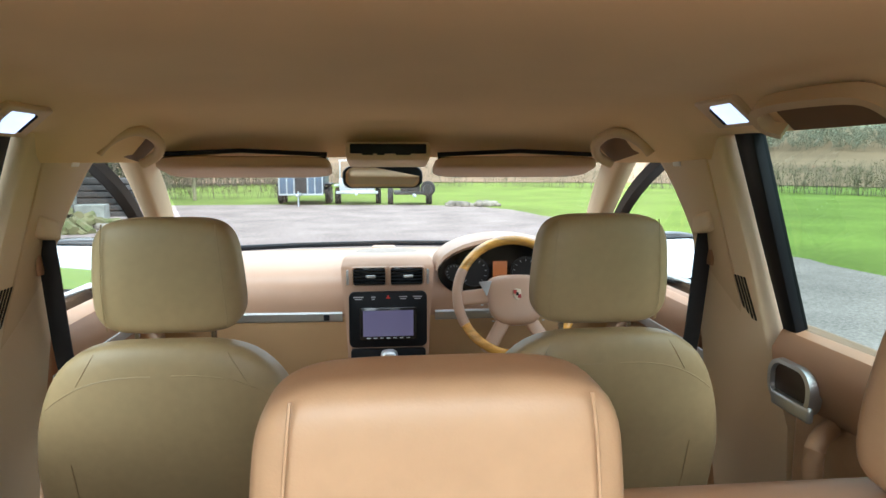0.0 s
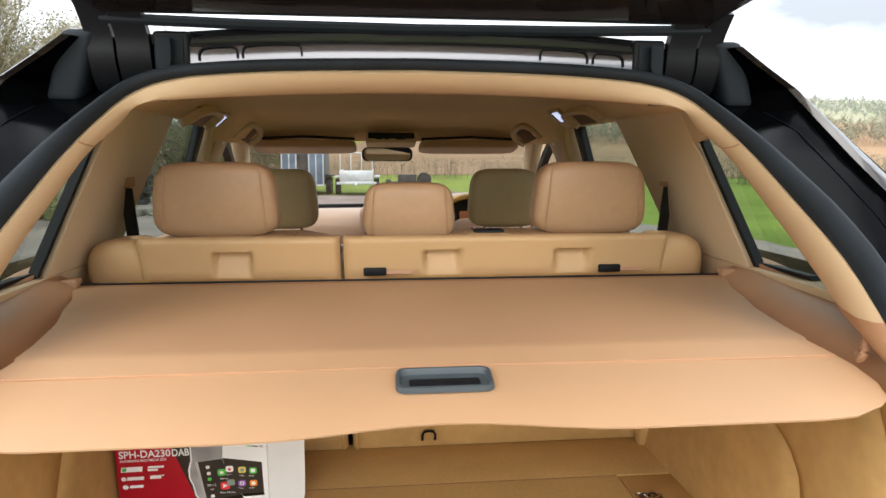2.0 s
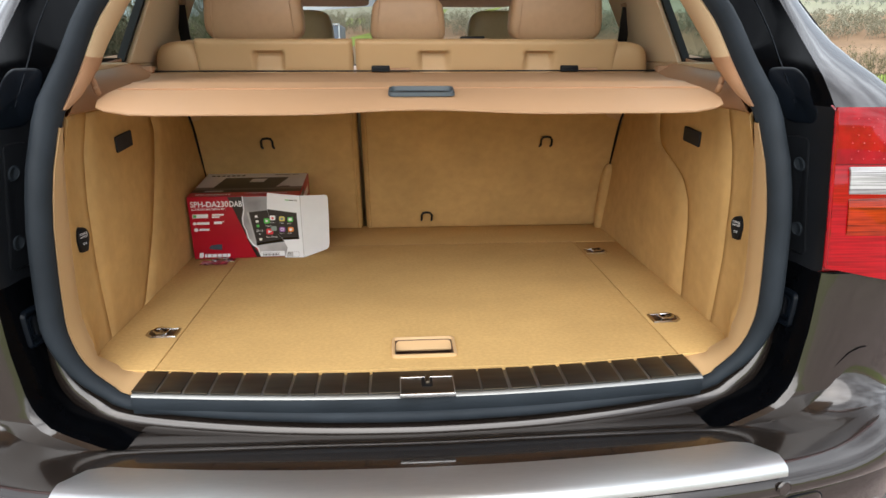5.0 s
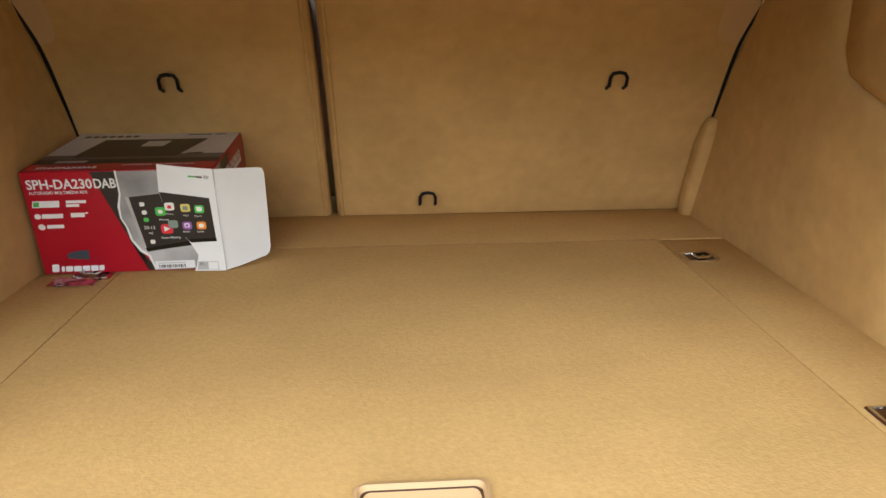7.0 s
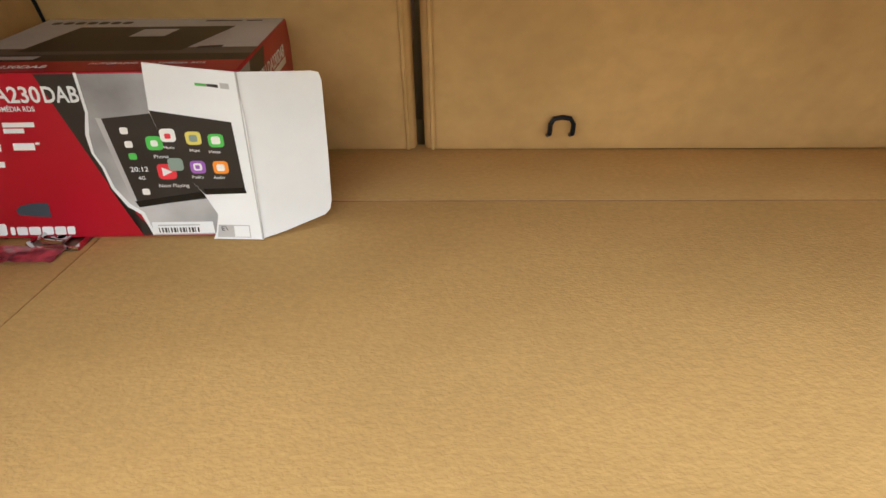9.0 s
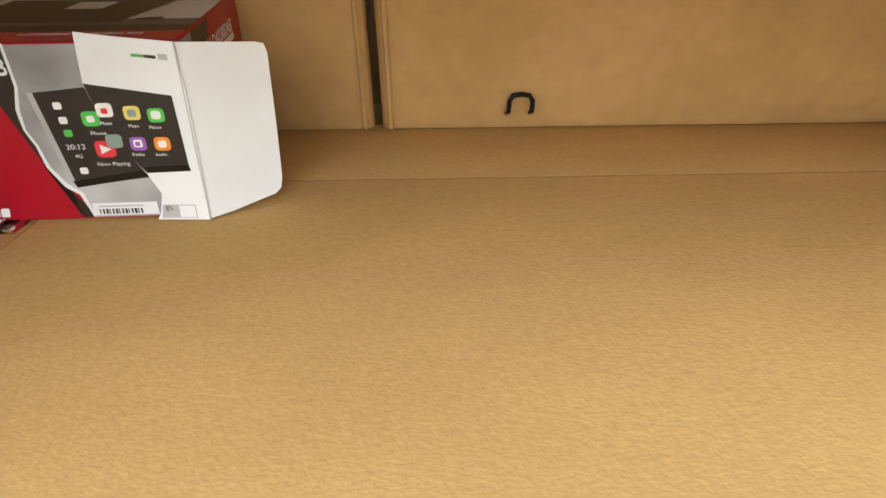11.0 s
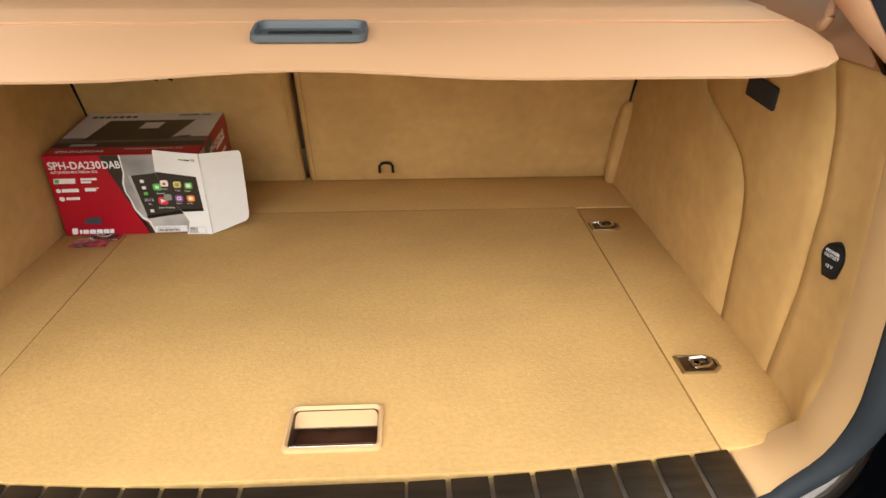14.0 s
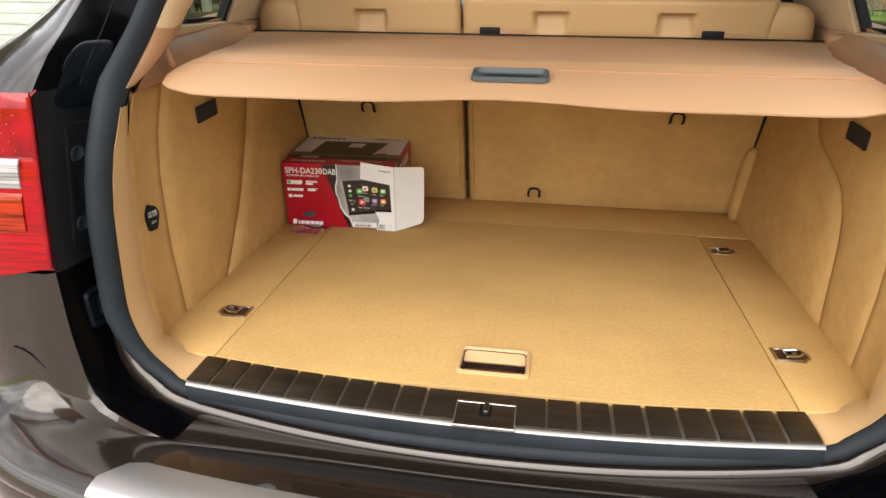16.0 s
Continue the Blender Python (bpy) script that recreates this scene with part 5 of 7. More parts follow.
            # same dark plate here for the shade in the rear hollow
            keep_at(part("hollow", moved(rounded(0.070, 0.20, 0.006, (0, 0, 0), 0.002), pose(s * 0.584 - 0.014, 1.44, liner_z(s * 0.584 - 0.014, 1.44) - 0.004, 0, s * 42, 0)), SHADE_BROWN, None), gh)
    # door mirrors
    dm = thing("door_mirror", "door mirror with blue-grey glass and dark housing", "mirror", "door mirrors", (s * 0.915 - 0.018, 2.64, 1.240))
    part("housing", cushion(0.24, 0.10, 0.165, (s * 0.03, 0.055, 0.03), 3.5, 10), PAINT, dm)
    part("glass", moved(prism([(a, 0, b) for a, b in rrect(0.205, 0.130, 0.05, 6)], (0, 0.004, 0)), pose(s * 0.03, -0.018, 0.03, -7.5, 0, s * 10)), MIRROR, dm)
    part("rim", moved(loft([[Vector((a * k, y, b * k)) for a, b in rrect(0.215, 0.140, 0.055, 6)] for k, y in ((0.96, -0.001), (1.0, -0.006), (1.06, 0.01), (1.08, 0.04))], True), pose(s * 0.03, -0.018, 0.03, -7.5, 0, s * 10)), BLACK, dm)

# doors
for s in (-1, 1):
    for nm, y0, y1, top in (("rear_door", 1.13, 1.775, 1.258), ("front_door", 2.075, 3.0, 1.215)):
        d = thing("door", "tan leather lined car door, shut", "door", "car doors", (s * 0.80, y0, 0.45))
        keep_at(part("panel", rounded(0.055, y1 - y0, 0.75, (s * 0.815, (y0 + y1) / 2, 0.84), 0.02), LEATHER, None), d)
        up = loft([[Vector((s * (0.735 + a), y, top + b)) for a, b in ((0.09, -0.03), (0.085, 0.004), (0.055, 0.012), (0.02, 0.0), (0.0, -0.035), (0.006, -0.085), (0.03, -0.13), (0.055, -0.15))] for y in [y0 + (y1 - y0) * k / 8 for k in range(9)]])
        keep_at(part("armrest_rail", up, LEDGE, None, "brown leather upper rail"), d)
        keep_at(part("outer_skin", rounded(0.03, y1 - y0, 0.85, (s * 0.91, (y0 + y1) / 2, 0.80), 0.01), PAINT, None), d)
        hy = y0 + (0.572 if nm == "rear_door" else 0.6)
        hb = moved(loft([[Vector((0, a * k, b * k + 0.0)) + Vector((-s * h, 0, 0)) for a, b in rrect(0.128, 0.086, 0.036, 6)] for k, h in ((1.06, -0.01), (1.0, 0.012), (0.84, 0.013), (0.80, 0.002))], True), pose(s * 0.736, hy, top - 0.090, 0, 0, 0))
        bezel = keep_at(part("handle_bezel", hb, STEEL, None, "satin metal handle bezel"), d)
        keep_at(part("handle_cup", rounded(0.004, 0.104, 0.066, (s * 0.7335, hy, top - 0.090), 0.002), plain("cup_brown", (0.03, 0.015, 0.008), 0.4), None), bezel)
        keep_at(part("lever", rounded(0.014, 0.115, 0.030, (s * 0.728, hy - 0.01, top - 0.126), 0.007), STEEL, None), bezel)
        keep_at(part("grip", tube(curve_points([(s * 0.775, hy - 0.06, top - 0.15), (s * 0.735, hy - 0.075, top - 0.18), (s * 0.728, hy - 0.085, top - 0.27), (s * 0.74, hy - 0.09, top - 0.36), (s * 0.78, hy - 0.08, top - 0.40)], 16), 0.018, 10), LEATHER, None), d)
        keep_at(part("metal_strip", rounded(0.004, (y1 - y0) * 0.55, 0.028, (s * 0.739, y0 + 0.18, top - 0.095), 0.002), STEEL, None), d)

# windscreen
ws = tagged(new("windscreen"), "clear windscreen", "window", kind="structure")
rows = []
for k in range(9):
    a = k / 8
    rows.append([Vector(((-1 + 2 * j / 12) * (0.69 + 0.10 * a), 2.50 + 0.86 * a + 0.10 * (1 - (-1 + 2 * j / 12) ** 2), 1.615 - 0.41 * a)) for j in range(13)])
o = part("pane", loft(rows), GLASS, ws)
o.visible_shadow = False
part("base_seal", tube([(-0.72, 3.33, 1.227), (-0.4, 3.40, 1.231), (0, 3.43, 1.233), (0.4, 3.40, 1.231), (0.72, 3.33, 1.227)], 0.012, 8), BLACK, ws)

# sun visors, overhead console, mirror
for s, x0, x1 in ((-1, -0.625, -0.172), (1, 0.112, 0.565)):
    v = thing("sun_visor", "folded tan sun visor", "sun visor", "sun visors", ((x0 + x1) / 2, 2.42, 1.592))
    part("flap", cushion(x1 - x0, 0.17, 0.034, (0, 0, -0.012), 6, 10, lambda q: (q.x, q.y, q.z - 0.20 * q.y - 0.008)), COVER, v)
    # black tube along the visor's edge draws the shadow line above it
    part("shadow_gap", tube([((x0 - x1) * 0.49, -0.080, 0.014), (0, -0.084, 0.024), ((x1 - x0) * 0.49, -0.080, 0.014)], 0.006, 6), BLACK, v)
    part("hinge_rod", tube([((x0 - x1) * 0.46, 0.07, 0.004), ((x1 - x0) * 0.46, 0.07, 0.004)], 0.006, 8), BLACK, v)
con = thing("overhead_console", "overhead console with black switch panel", "console", at=(-0.015, 2.43, 1.60))
part("body", rounded(0.228, 0.15, 0.05, (0, 0.0, 0.006), 0.012, bend=lambda p: (p.x, p.y, p.z - 0.15 * p.y)), TRIM, con)
part("panel", rounded(0.205, 0.006, 0.026, (0, -0.076, 0.022), 0.004), BLACK, con)
for k, w in ((-0.055, 0.03), (-0.02, 0.02), (0.04, 0.04)):
    part("switch", rounded(w, 0.004, 0.006, (k, -0.0785, 0.008), 0.001), BLACK, con)
mir = thing("rear_view_mirror", "oblong interior mirror on a short stalk", "mirror", at=(-0.030, 2.60, 1.540))
face = rrect(0.238, 0.066, 0.026, 7)
part("case", loft([[Vector((a * k, y, b * k)) for a, b in face] for k, y in ((0.5, 0.045), (0.85, 0.036), (1.0, 0.015), (1.03, 0.0), (1.0, -0.006), (0.95, -0.005))], True, True), BLACK, mir)
part("glass", moved(prism([(a * 0.94, 0, b * 0.92) for a, b in face], (0, 0.002, 0)), pose(0, -0.0095, 0, -10, 0, 2)), MIRROR, mir)
part("stalk", tube([(0, 0.03, 0.02), (0.005, 0.02, 0.06), (0.005, 0.0, 0.085)], 0.010, 8), BLACK, mir)

# dashboard
dash = thing("dashboard", "brown leather dashboard with beige lower half", "dashboard", at=(0, 3.0, 0.7))


def dash_section(x):
    k = 0.03 * (x / 0.75) ** 2
    return [(2.92 + k, 0.60), (2.86 + k, 0.80), (2.80 + k, 0.955), (2.785 + k, 0.995), (2.785 + k, 1.005), (2.775 + k, 1.04), (2.775 + k, 1.09), (2.79 + k, 1.13), (2.83 + k, 1.16), (2.93 + k, 1.185), (3.10, 1.185), (3.25, 1.172), (3.42 - 0.1 * (x / 0.7) ** 2, 1.160)]


xs = [-0.78 + 1.56 * k / 24 for k in range(25)]
keep_at(part("upper", loft([[Vector((x, y, z)) for y, z in dash_section(x)[4:]] for x in xs]), DASH, None), dash)
keep_at(part("lower", loft([[Vector((x, y, z)) for y, z in dash_section(x)[:5]] for x in xs]), SHELL, None), dash)
for x0, x1 in ((-0.72, -0.172), (0.145, 0.72)):
    keep_at(part("metal_strip", loft([[Vector((x, y - 0.006, z)) for y, z in ((2.79 + 0.03 * (x / 0.75) ** 2, 0.988), (2.782 + 0.03 * (x / 0.75) ** 2, 0.994), (2.778 + 0.03 * (x / 0.75) ** 2, 1.018), (2.786 + 0.03 * (x / 0.75) ** 2, 1.024))] for x in [x0 + (x1 - x0) * k / 12 for k in range(13)]]), STEEL, None, "satin metal strip"), dash)
keep_at(part("strip_lock", rounded(0.02, 0.006, 0.02, (-0.225, 2.772, 1.006), 0.003), BLACK, None), dash)
# centre stack
st = keep_at(part("stack_face", loft([[Vector((-0.0165 + u * w, y, z)) for u in (-1, -0.97, -0.9, 0, 0.9, 0.97, 1)] for w, y, z in ((0.130, 2.72, 0.70), (0.135, 2.735, 0.85), (0.142, 2.742, 1.0), (0.152, 2.745, 1.12), (0.156, 2.752, 1.18), (0.150, 2.775, 1.205), (0.140, 2.84, 1.214), (0.13, 2.95, 1.208), (0.12, 3.1, 1.19))]), DASH, None), dash)
keep_at(part("stack_side", loft([[Vector((-0.0165 + s * w, y + d, z)) for s, d in ((-1, 0.12), (-1, 0.0), (1, 0.0), (1, 0.12))] for w, y, z in ((0.130, 2.722, 0.70), (0.135, 2.737, 0.85), (0.142, 2.744, 1.0), (0.152, 2.747, 1.12), (0.156, 2.754, 1.18))]), DASH, None), dash)
keep_at(part("speaker_grille", moved(lathe([(0, 0.006), (0.09, 0.005), (0.105, 0.003), (0.108, 0.0)], 30), pose(-0.018, 2.93, 1.208, 2) @ Matrix.Diagonal((1.05, 0.75, 1, 1))), material("grille", (0.33, 0.27, 0.22), 0.6, fine=0.3, fine_scale=900), None, "dotted grey speaker grille"), dash)
keep_at(part("top_sensor", rounded(0.09, 0.05, 0.02, (-0.028, 3.05, 1.205), 0.008), DASH, None), dash)
# air vents
for cx in (-0.078, 0.047):
    vent = keep_at(part("vent_frame", moved(loft([[Vector((a * k, y, b * k)) for a, b in rrect(0.116, 0.066, 0.010)] for k, y in ((1.04, 0.004), (1.0, -0.004), (0.93, -0.004), (0.90, 0.012))], True), pose(cx, 2.736, 1.152, 6)), DASH, None), dash)
    keep_at(part("vent_back", rounded(0.108, 0.004, 0.058, (cx, 2.7435, 1.152), 0.001), GLOSS, None), vent)
    for k in range(5):
        keep_at(part("vent_slat", rounded(0.106, 0.018, 0.002, (cx, 2.734, 1.130 + 0.011 * k), 0.0008), BLACK, None), vent)
    keep_at(part("vent_tab", rounded(0.034, 0.012, 0.010, (cx + 0.004, 2.724, 1.154), 0.004), STEEL, None), vent)
for s, cx in ((-1, -0.150), (1, 0.118)):
    keep_at(part("vent_wheel", rounded(0.008, 0.012, 0.05, (cx, 2.736, 1.150), 0.003), STEEL, None), dash)
# head unit and controls
hu = keep_at(part("control_panel", prism([(-0.0165 + a, 2.728, 1.005 + b) for a, b in rrect(0.262, 0.190, 0.02)], (0, 0.02, 0), 0.004), BLACK, None), dash)
keep_at(part("lower_panel", prism([(-0.0165 + a, 2.722, 0.862 + b) for a, b in rrect(0.252, 0.088, 0.012)], (0, 0.02, 0), 0.004), BLACK, None), dash)
unit = thing("head_unit", "double height touchscreen radio with a dim screen", "car radio", at=(-0.0165, 2.724, 0.942))
frame_ = part("bezel", prism([(a, -0.004, b + 0.052) for a, b in rrect(0.192, 0.112, 0.004)], (0, 0.01, 0), 0.002), GLOSS, unit)
part("screen", prism([(a, -0.0055, b + 0.053) for a, b in rrect(0.168, 0.088, 0.001)], (0, 0.001, 0)), plain("dim_screen", (0.10, 0.085, 0.14), 0.15, emit=0.12), unit)
for k in range(7):
    part("key", rounded(0.012, 0.002, 0.002, (-0.066 + 0.022 * k, -0.006, 0.003), 0.0005), WHITE, frame_)
part("hazard_switch", prism([(-0.0165 + a, 2.7265, b) for a, b in ((-0.008, 1.078), (0.008, 1.078), (0, 1.091))], (0, 0.001, 0)), plain("hazard_red", (0.55, 0.03, 0.02), 0.4), hu)
for x, w in ((-0.115, 0.034), (-0.066, 0.016), (0.034, 0.028), (0.082, 0.030)):
    part("switch_mark", rounded(w, 0.001, 0.003, (x, 2.7265, 1.084), 0.0003), CARD_GREY, hu)
    part("switch_mark", rounded(w * 0.7, 0.001, 0.003, (x, 2.7265, 1.077), 0.0003), CARD_GREY, hu)
gs = thing("gear_selector", "gear selector with silver top", "gear lever", at=(-0.016, 2.60, 0.80))
part("knob", cushion(0.055, 0.06, 0.045, (0, 0, 0.115), 3, 8), plain("satin_silver", (0.70, 0.69, 0.66), 0.3, 0.6), gs)
part("stem", moved(lathe([(0.018, 0), (0.012, 0.1)], 12), pose(0, 0, 0)), BLACK, gs)
part("centre_console", rounded(0.27, 0.9, 0.32, (-0.0165, 2.40, 0.64), 0.03), DASH, dash).matrix_parent_inverse = dash.matrix_basis.inverted()

# instruments and steering wheel
ins = thing("instrument_cluster", "instrument cluster under a brown cowl", "instruments", at=(0.385, 2.775, 1.165))
cow = []
for k in range(17):
    a = math.pi * (1.06 - 1.12 * k / 16)
    cow.append([Vector((0.240 * math.cos(a), y, 0.108 * max(-0.3, math.sin(a)) + z)) for y, z in ((-0.05, -0.014), (-0.062, -0.004), (-0.055, 0.008), (0.0, 0.016), (0.15, 0.006))])
part("cowl", loft(cow), DASH, ins)
part("face", prism([(0.230 * math.cos(t), 0.0, 0.105 * math.sin(t) - 0.012) for t in [2 * math.pi * k / 40 for k in range(40)]], (0, 0.01, 0)), GLOSS, ins)
for cx, r in ((-0.105, 0.052), (0.075, 0.052), (-0.175, 0.03), (0.165, 0.03)):
    part("dial", moved(lathe([(r, 0.0), (r, 0.006), (r * 0.93, 0.008), (r * 0.90, 0.003), (0, 0.003)], 28), pose(cx, 0, -0.01, 90)), plain("dial_grey", (0.02, 0.02, 0.022), 0.4), ins)
    for k in range(11):
        a = radians(225 - 27 * k)
        part("tick", moved(rounded(0.0015, 0.001, r * 0.14, (0, 0, r * 0.78), 0), pose(cx, -0.005, -0.01, 0, 90 - math.degrees(a), 0)), WHITE, ins)
part("display", rounded(0.05, 0.002, 0.065, (-0.015, -0.004, -0.005), 0.001), plain("amber_display", (0.16, 0.05, 0.015), 0.3, emit=0.25), ins)

wheel = thing("steering_wheel", "wood and leather steering wheel with a shield badge", "steering wheel", at=(0.390, 2.60, 1.105))
wheel.rotation_euler = (radians(-24), 0, 0)
R = 0.188


def rim_arc(a0, a1, mat, r=0.0155, label=""):
    pts = [(R * math.cos(radians(a)), 0, R * math.sin(radians(a))) for a in [a0 + (a1 - a0) * k / 24 for k in range(25)]]
    return part("rim", tube(pts, r, 12), mat, wheel, label)


rim_arc(28, 152, WOODRIM, 0.0155, "varnished wood rim")
rim_arc(152, 208, DASH, 0.0165, "leather rim")
rim_arc(208, 332, WOODRIM, 0.0155, "varnished wood rim")
rim_arc(-28, 28, DASH, 0.0165, "leather rim")
hub = part("hub", cushion(0.185, 0.06, 0.165, (0, 0.005, -0.012), 3.2, 12, lambda q: (q.x * (1 + 0.15 * q.z / 0.08), q.y, q.z)), DASH, wheel)
for s in (-1, 1):
    part("spoke", moved(rounded(0.11, 0.024, 0.05, (0, 0, 0), 0.01), pose(s * 0.125, 0.004, 0.0, 0, s * 6, 0)), DASH, wheel)
    part("spoke_insert", moved(prism([(a, 0, b) for a, b in ((-0.02, 0.022), (0.022, 0.025), (0.004, -0.025))], (0, 0.006, 0), 0.002), pose(s * 0.100, -0.022, 0.022, 0, 0 if s < 0 else 0, 0)), STEEL, wheel)
    part("lower_spoke", moved(rounded(0.045, 0.022, 0.15, (0, 0, 0), 0.01), pose(s * 0.065, 0.006, -0.115, 0, -s * 32, 0)), DASH, wheel)
    for k in range(3):
        part("button", rounded(0.008, 0.004, 0.004, (s * (0.112 - 0.016 * k), -0.014, -0.03 - 0.026 * k), 0.001), STEEL, wheel)
sh = [(-0.013, 0.016), (0, 0.019), (0.013, 0.016), (0.013, -0.002), (0.007, -0.014), (0, -0.019), (-0.007, -0.014), (-0.013, -0.002)]
part("badge", prism([(a, -0.028, b) for a, b in sh], (0, 0.006, 0), 0.001), plain("badge_gold", (0.62, 0.50, 0.36), 0.35, 0.4), hub, "small enamel shield badge")
for x, z in ((-0.0065, 0.008), (0.0065, -0.006)):
    part("badge_field", rounded(0.011, 0.001, 0.012, (x, -0.0285, z), 0), plain("badge_red_" + ("a" if x < 0 else "b"), (0.35, 0.03, 0.03), 0.3), hub)
part("badge_centre", rounded(0.009, 0.0012, 0.010, (0, -0.0292, 0.001), 0.001), BLACK, hub)

# the fascia and what is mounted on it stand a little higher
for ob in (dash, unit, gs, ins, wheel):
    ob.location.z += 0.055

# cabin floor and bulkhead
cf = tagged(new("floor"), "dark cabin floor", "floor", kind="structure")
part("floor_pan", rounded(1.84, 2.3, 0.04, (0, 2.2, 0.44), 0), BLACK, cf)
part("boot_pan", rounded(1.20, 1.04, 0.04, (0, 0.61, 0.66), 0), BLACK, cf)
part("bulkhead", rounded(1.84, 0.05, 0.76, (0, 3.36, 0.80), 0), BLACK, cf)


# ---- the printed cardboard box ----
box = thing("cardboard_box", "torn red and white printed radio box on the boot carpet", "cardboard box", at=(-0.637, 0.783, 0.7425))
box.rotation_euler, box.scale = (radians(4.15), 0, radians(1.78)), (1.042, 0.99, 0.9455)
BW, BD, BH = 0.301, 0.264, 0.198
part("carton", rounded(BW, BD, BH, (BW / 2, BD / 2, BH / 2), 0.0018, 2), CARD_RED, box)


def face_poly(name, pts, mat, lift=0.0006, where="front", parent=None, label=""):
    """A printed area on a face of the carton, in metres from its lower near corner."""
    bm = bmesh.new()
    if where == "front":
        v = [(a, -lift, b) for a, b in pts]
    elif where == "top":
        v = [(a, b, BH + lift) for a, b in pts]
    else:
        v = [(BW + lift, a, b) for a, b in pts]
    f = bm.faces.new([bm.verts.new(p) for p in v])
    if (where == "front" and f.normal.y > 0) or (where == "top" and f.normal.z < 0) or (where == "side" and f.normal.x < 0):
        f.normal_flip()
    f.normal_update()
    return part(name, bm, mat, parent or box, label, 0)


front_m = Matrix.LocRotScale((0, -0.0011, 0), Euler((radians(90), 0, 0)), None)
top_m = Matrix.Translation((0, 0, BH + 0.0016))
side_m = Matrix.LocRotScale((BW + 0.0011, 0, 0), Euler((radians(90), 0, radians(90))), None)
PICTURE = material("printed_silver", (0.40, 0.40, 0.41), 0.4, var=0.35, scale=9, tint=(0.22, 0.22, 0.23))
SLATE = plain("unit_slate", (0.045, 0.065, 0.085), 0.4)
face_poly("dark_panel", [(0.107, 0.1965), (0.1575, 0.1965), (0.1478, 0.0658), (0.1855, 0.0025), (0.1701, 0.0025)], CARD_DARK, 0.0005)
face_poly("silver_panel", [(0.1462, 0.1965), (0.2998, 0.1965), (0.3009, 0.0025), (0.1807, 0.0025), (0.174, 0.0337), (0.1621, 0.0436), (0.1514, 0.0658), (0.1476, 0.0906), (0.1411, 0.1079), (0.1413, 0.1302), (0.1471, 0.1549)], PICTURE, 0.0009)
face_poly("torn_edge", [(0.1455, 0.198), (0.1484, 0.198), (0.1492, 0.1549), (0.1439, 0.1302), (0.1433, 0.1079), (0.1407, 0.1079), (0.14, 0.1302), (0.1463, 0.1549)], WHITE, 0.0013)
face_poly("torn_edge", [(0.1407, 0.1079), (0.1433, 0.1079), (0.1498, 0.0906), (0.1541, 0.0658), (0.1654, 0.045), (0.1777, 0.0337), (0.1836, 0.004), (0.1812, 0.0035), (0.1738, 0.0312), (0.1619, 0.0411), (0.1504, 0.0648), (0.1471, 0.0896)], WHITE, 0.0013)
letters("SPH-DA230", 0.0245, front_m @ pose(0.0072, 0.1668, 0), WHITE, box, bold=0.0005, squeeze=0.835)
letters("DAB", 0.0245, front_m @ pose(0.1100, 0.1668, 0.0006), WHITE, box, bold=0.0005, squeeze=0.72)
letters("AUTORADIO MULTIMÉDIA RDS", 0.0080, front_m @ pose(0.0086, 0.1569, 0), WHITE, box, bold=0.0001, squeeze=0.80)
face_poly("logo_plate", [(0.0079, 0.1322), (0.0497, 0.1322), (0.0517, 0.1445), (0.0103, 0.1445)], WHITE, 0.0006)
MARK_GREEN = plain("mark_green", (0.10, 0.42, 0.10), 0.5)
face_poly("logo_mark", [(0.0099, 0.1337), (0.0188, 0.1337), (0.0205, 0.1426), (0.0117, 0.1426)], MARK_GREEN, 0.0009)
face_poly("logo_bar", [(0.061, 0.1391), (0.0924, 0.1391), (0.0931, 0.1445), (0.0619, 0.1445)], WHITE, 0.0006)
face_poly("logo_bar", [(0.06, 0.1322), (0.0805, 0.1322), (0.0812, 0.1376), (0.0608, 0.1376)], WHITE, 0.0006)
face_poly("logo_bar", [(0.0184, 0.1114), (0.0515, 0.1114), (0.0528, 0.1198), (0.0201, 0.1198)], WHITE, 0.0006)
face_poly("logo_bar", [(0.0638, 0.1124), (0.0855, 0.1124), (0.0866, 0.1208), (0.0651, 0.1208)], WHITE, 0.0006)
face_poly("logo_bar", [(0.0226, 0.0921), (0.0491, 0.0921), (0.0503, 0.099), (0.0239, 0.099)], WHITE, 0.0006)
face_poly("logo_bar", [(0.0872, 0.1188), (0.0916, 0.1188), (0.0919, 0.1213), (0.0876, 0.1213)], WHITE, 0.0006)
for x, z, r in ((0.0127, 0.1153, 0.0052), (0.0148, 0.095, 0.0058)):
    face_poly("logo_disc", [(x + r * math.cos(2 * math.pi * k / 14), z + r * math.sin(2 * math.pi * k / 14)) for k in range(14)], WHITE)
face_poly("unit_picture", [(0.0432, 0.0386), (0.0498, 0.0441), (0.0679, 0.0475), (0.0793, 0.047), (0.078, 0.0287), (0.0603, 0.0297), (0.0444, 0.0322)], SLATE, 0.0007)
face_poly("maker_mark", [(0.0200 + a + 0.15 * b, 0.0125 + b) for a, b in rrect(0.0115, 0.0160, 0.003, 4)], WHITE)
for k, w in enumerate((0.005, 0.0115, 0.0125, 0.0120, 0.0120, 0.0085)):
    x = (0.0315, 0.0415, 0.0550, 0.0690, 0.0825, 0.0940)[k]
    face_poly("maker_mark", [(x + a + 0.15 * b, 0.0105 + b) for a, b in rrect(w, 0.0110, 0.0018, 3)], WHITE)
face_poly("radio_edge", [(0.1542, 0.149), (0.1688, 0.146), (0.1782, 0.0421), (0.1691, 0.045)], CARD_GREY, 0.0011)
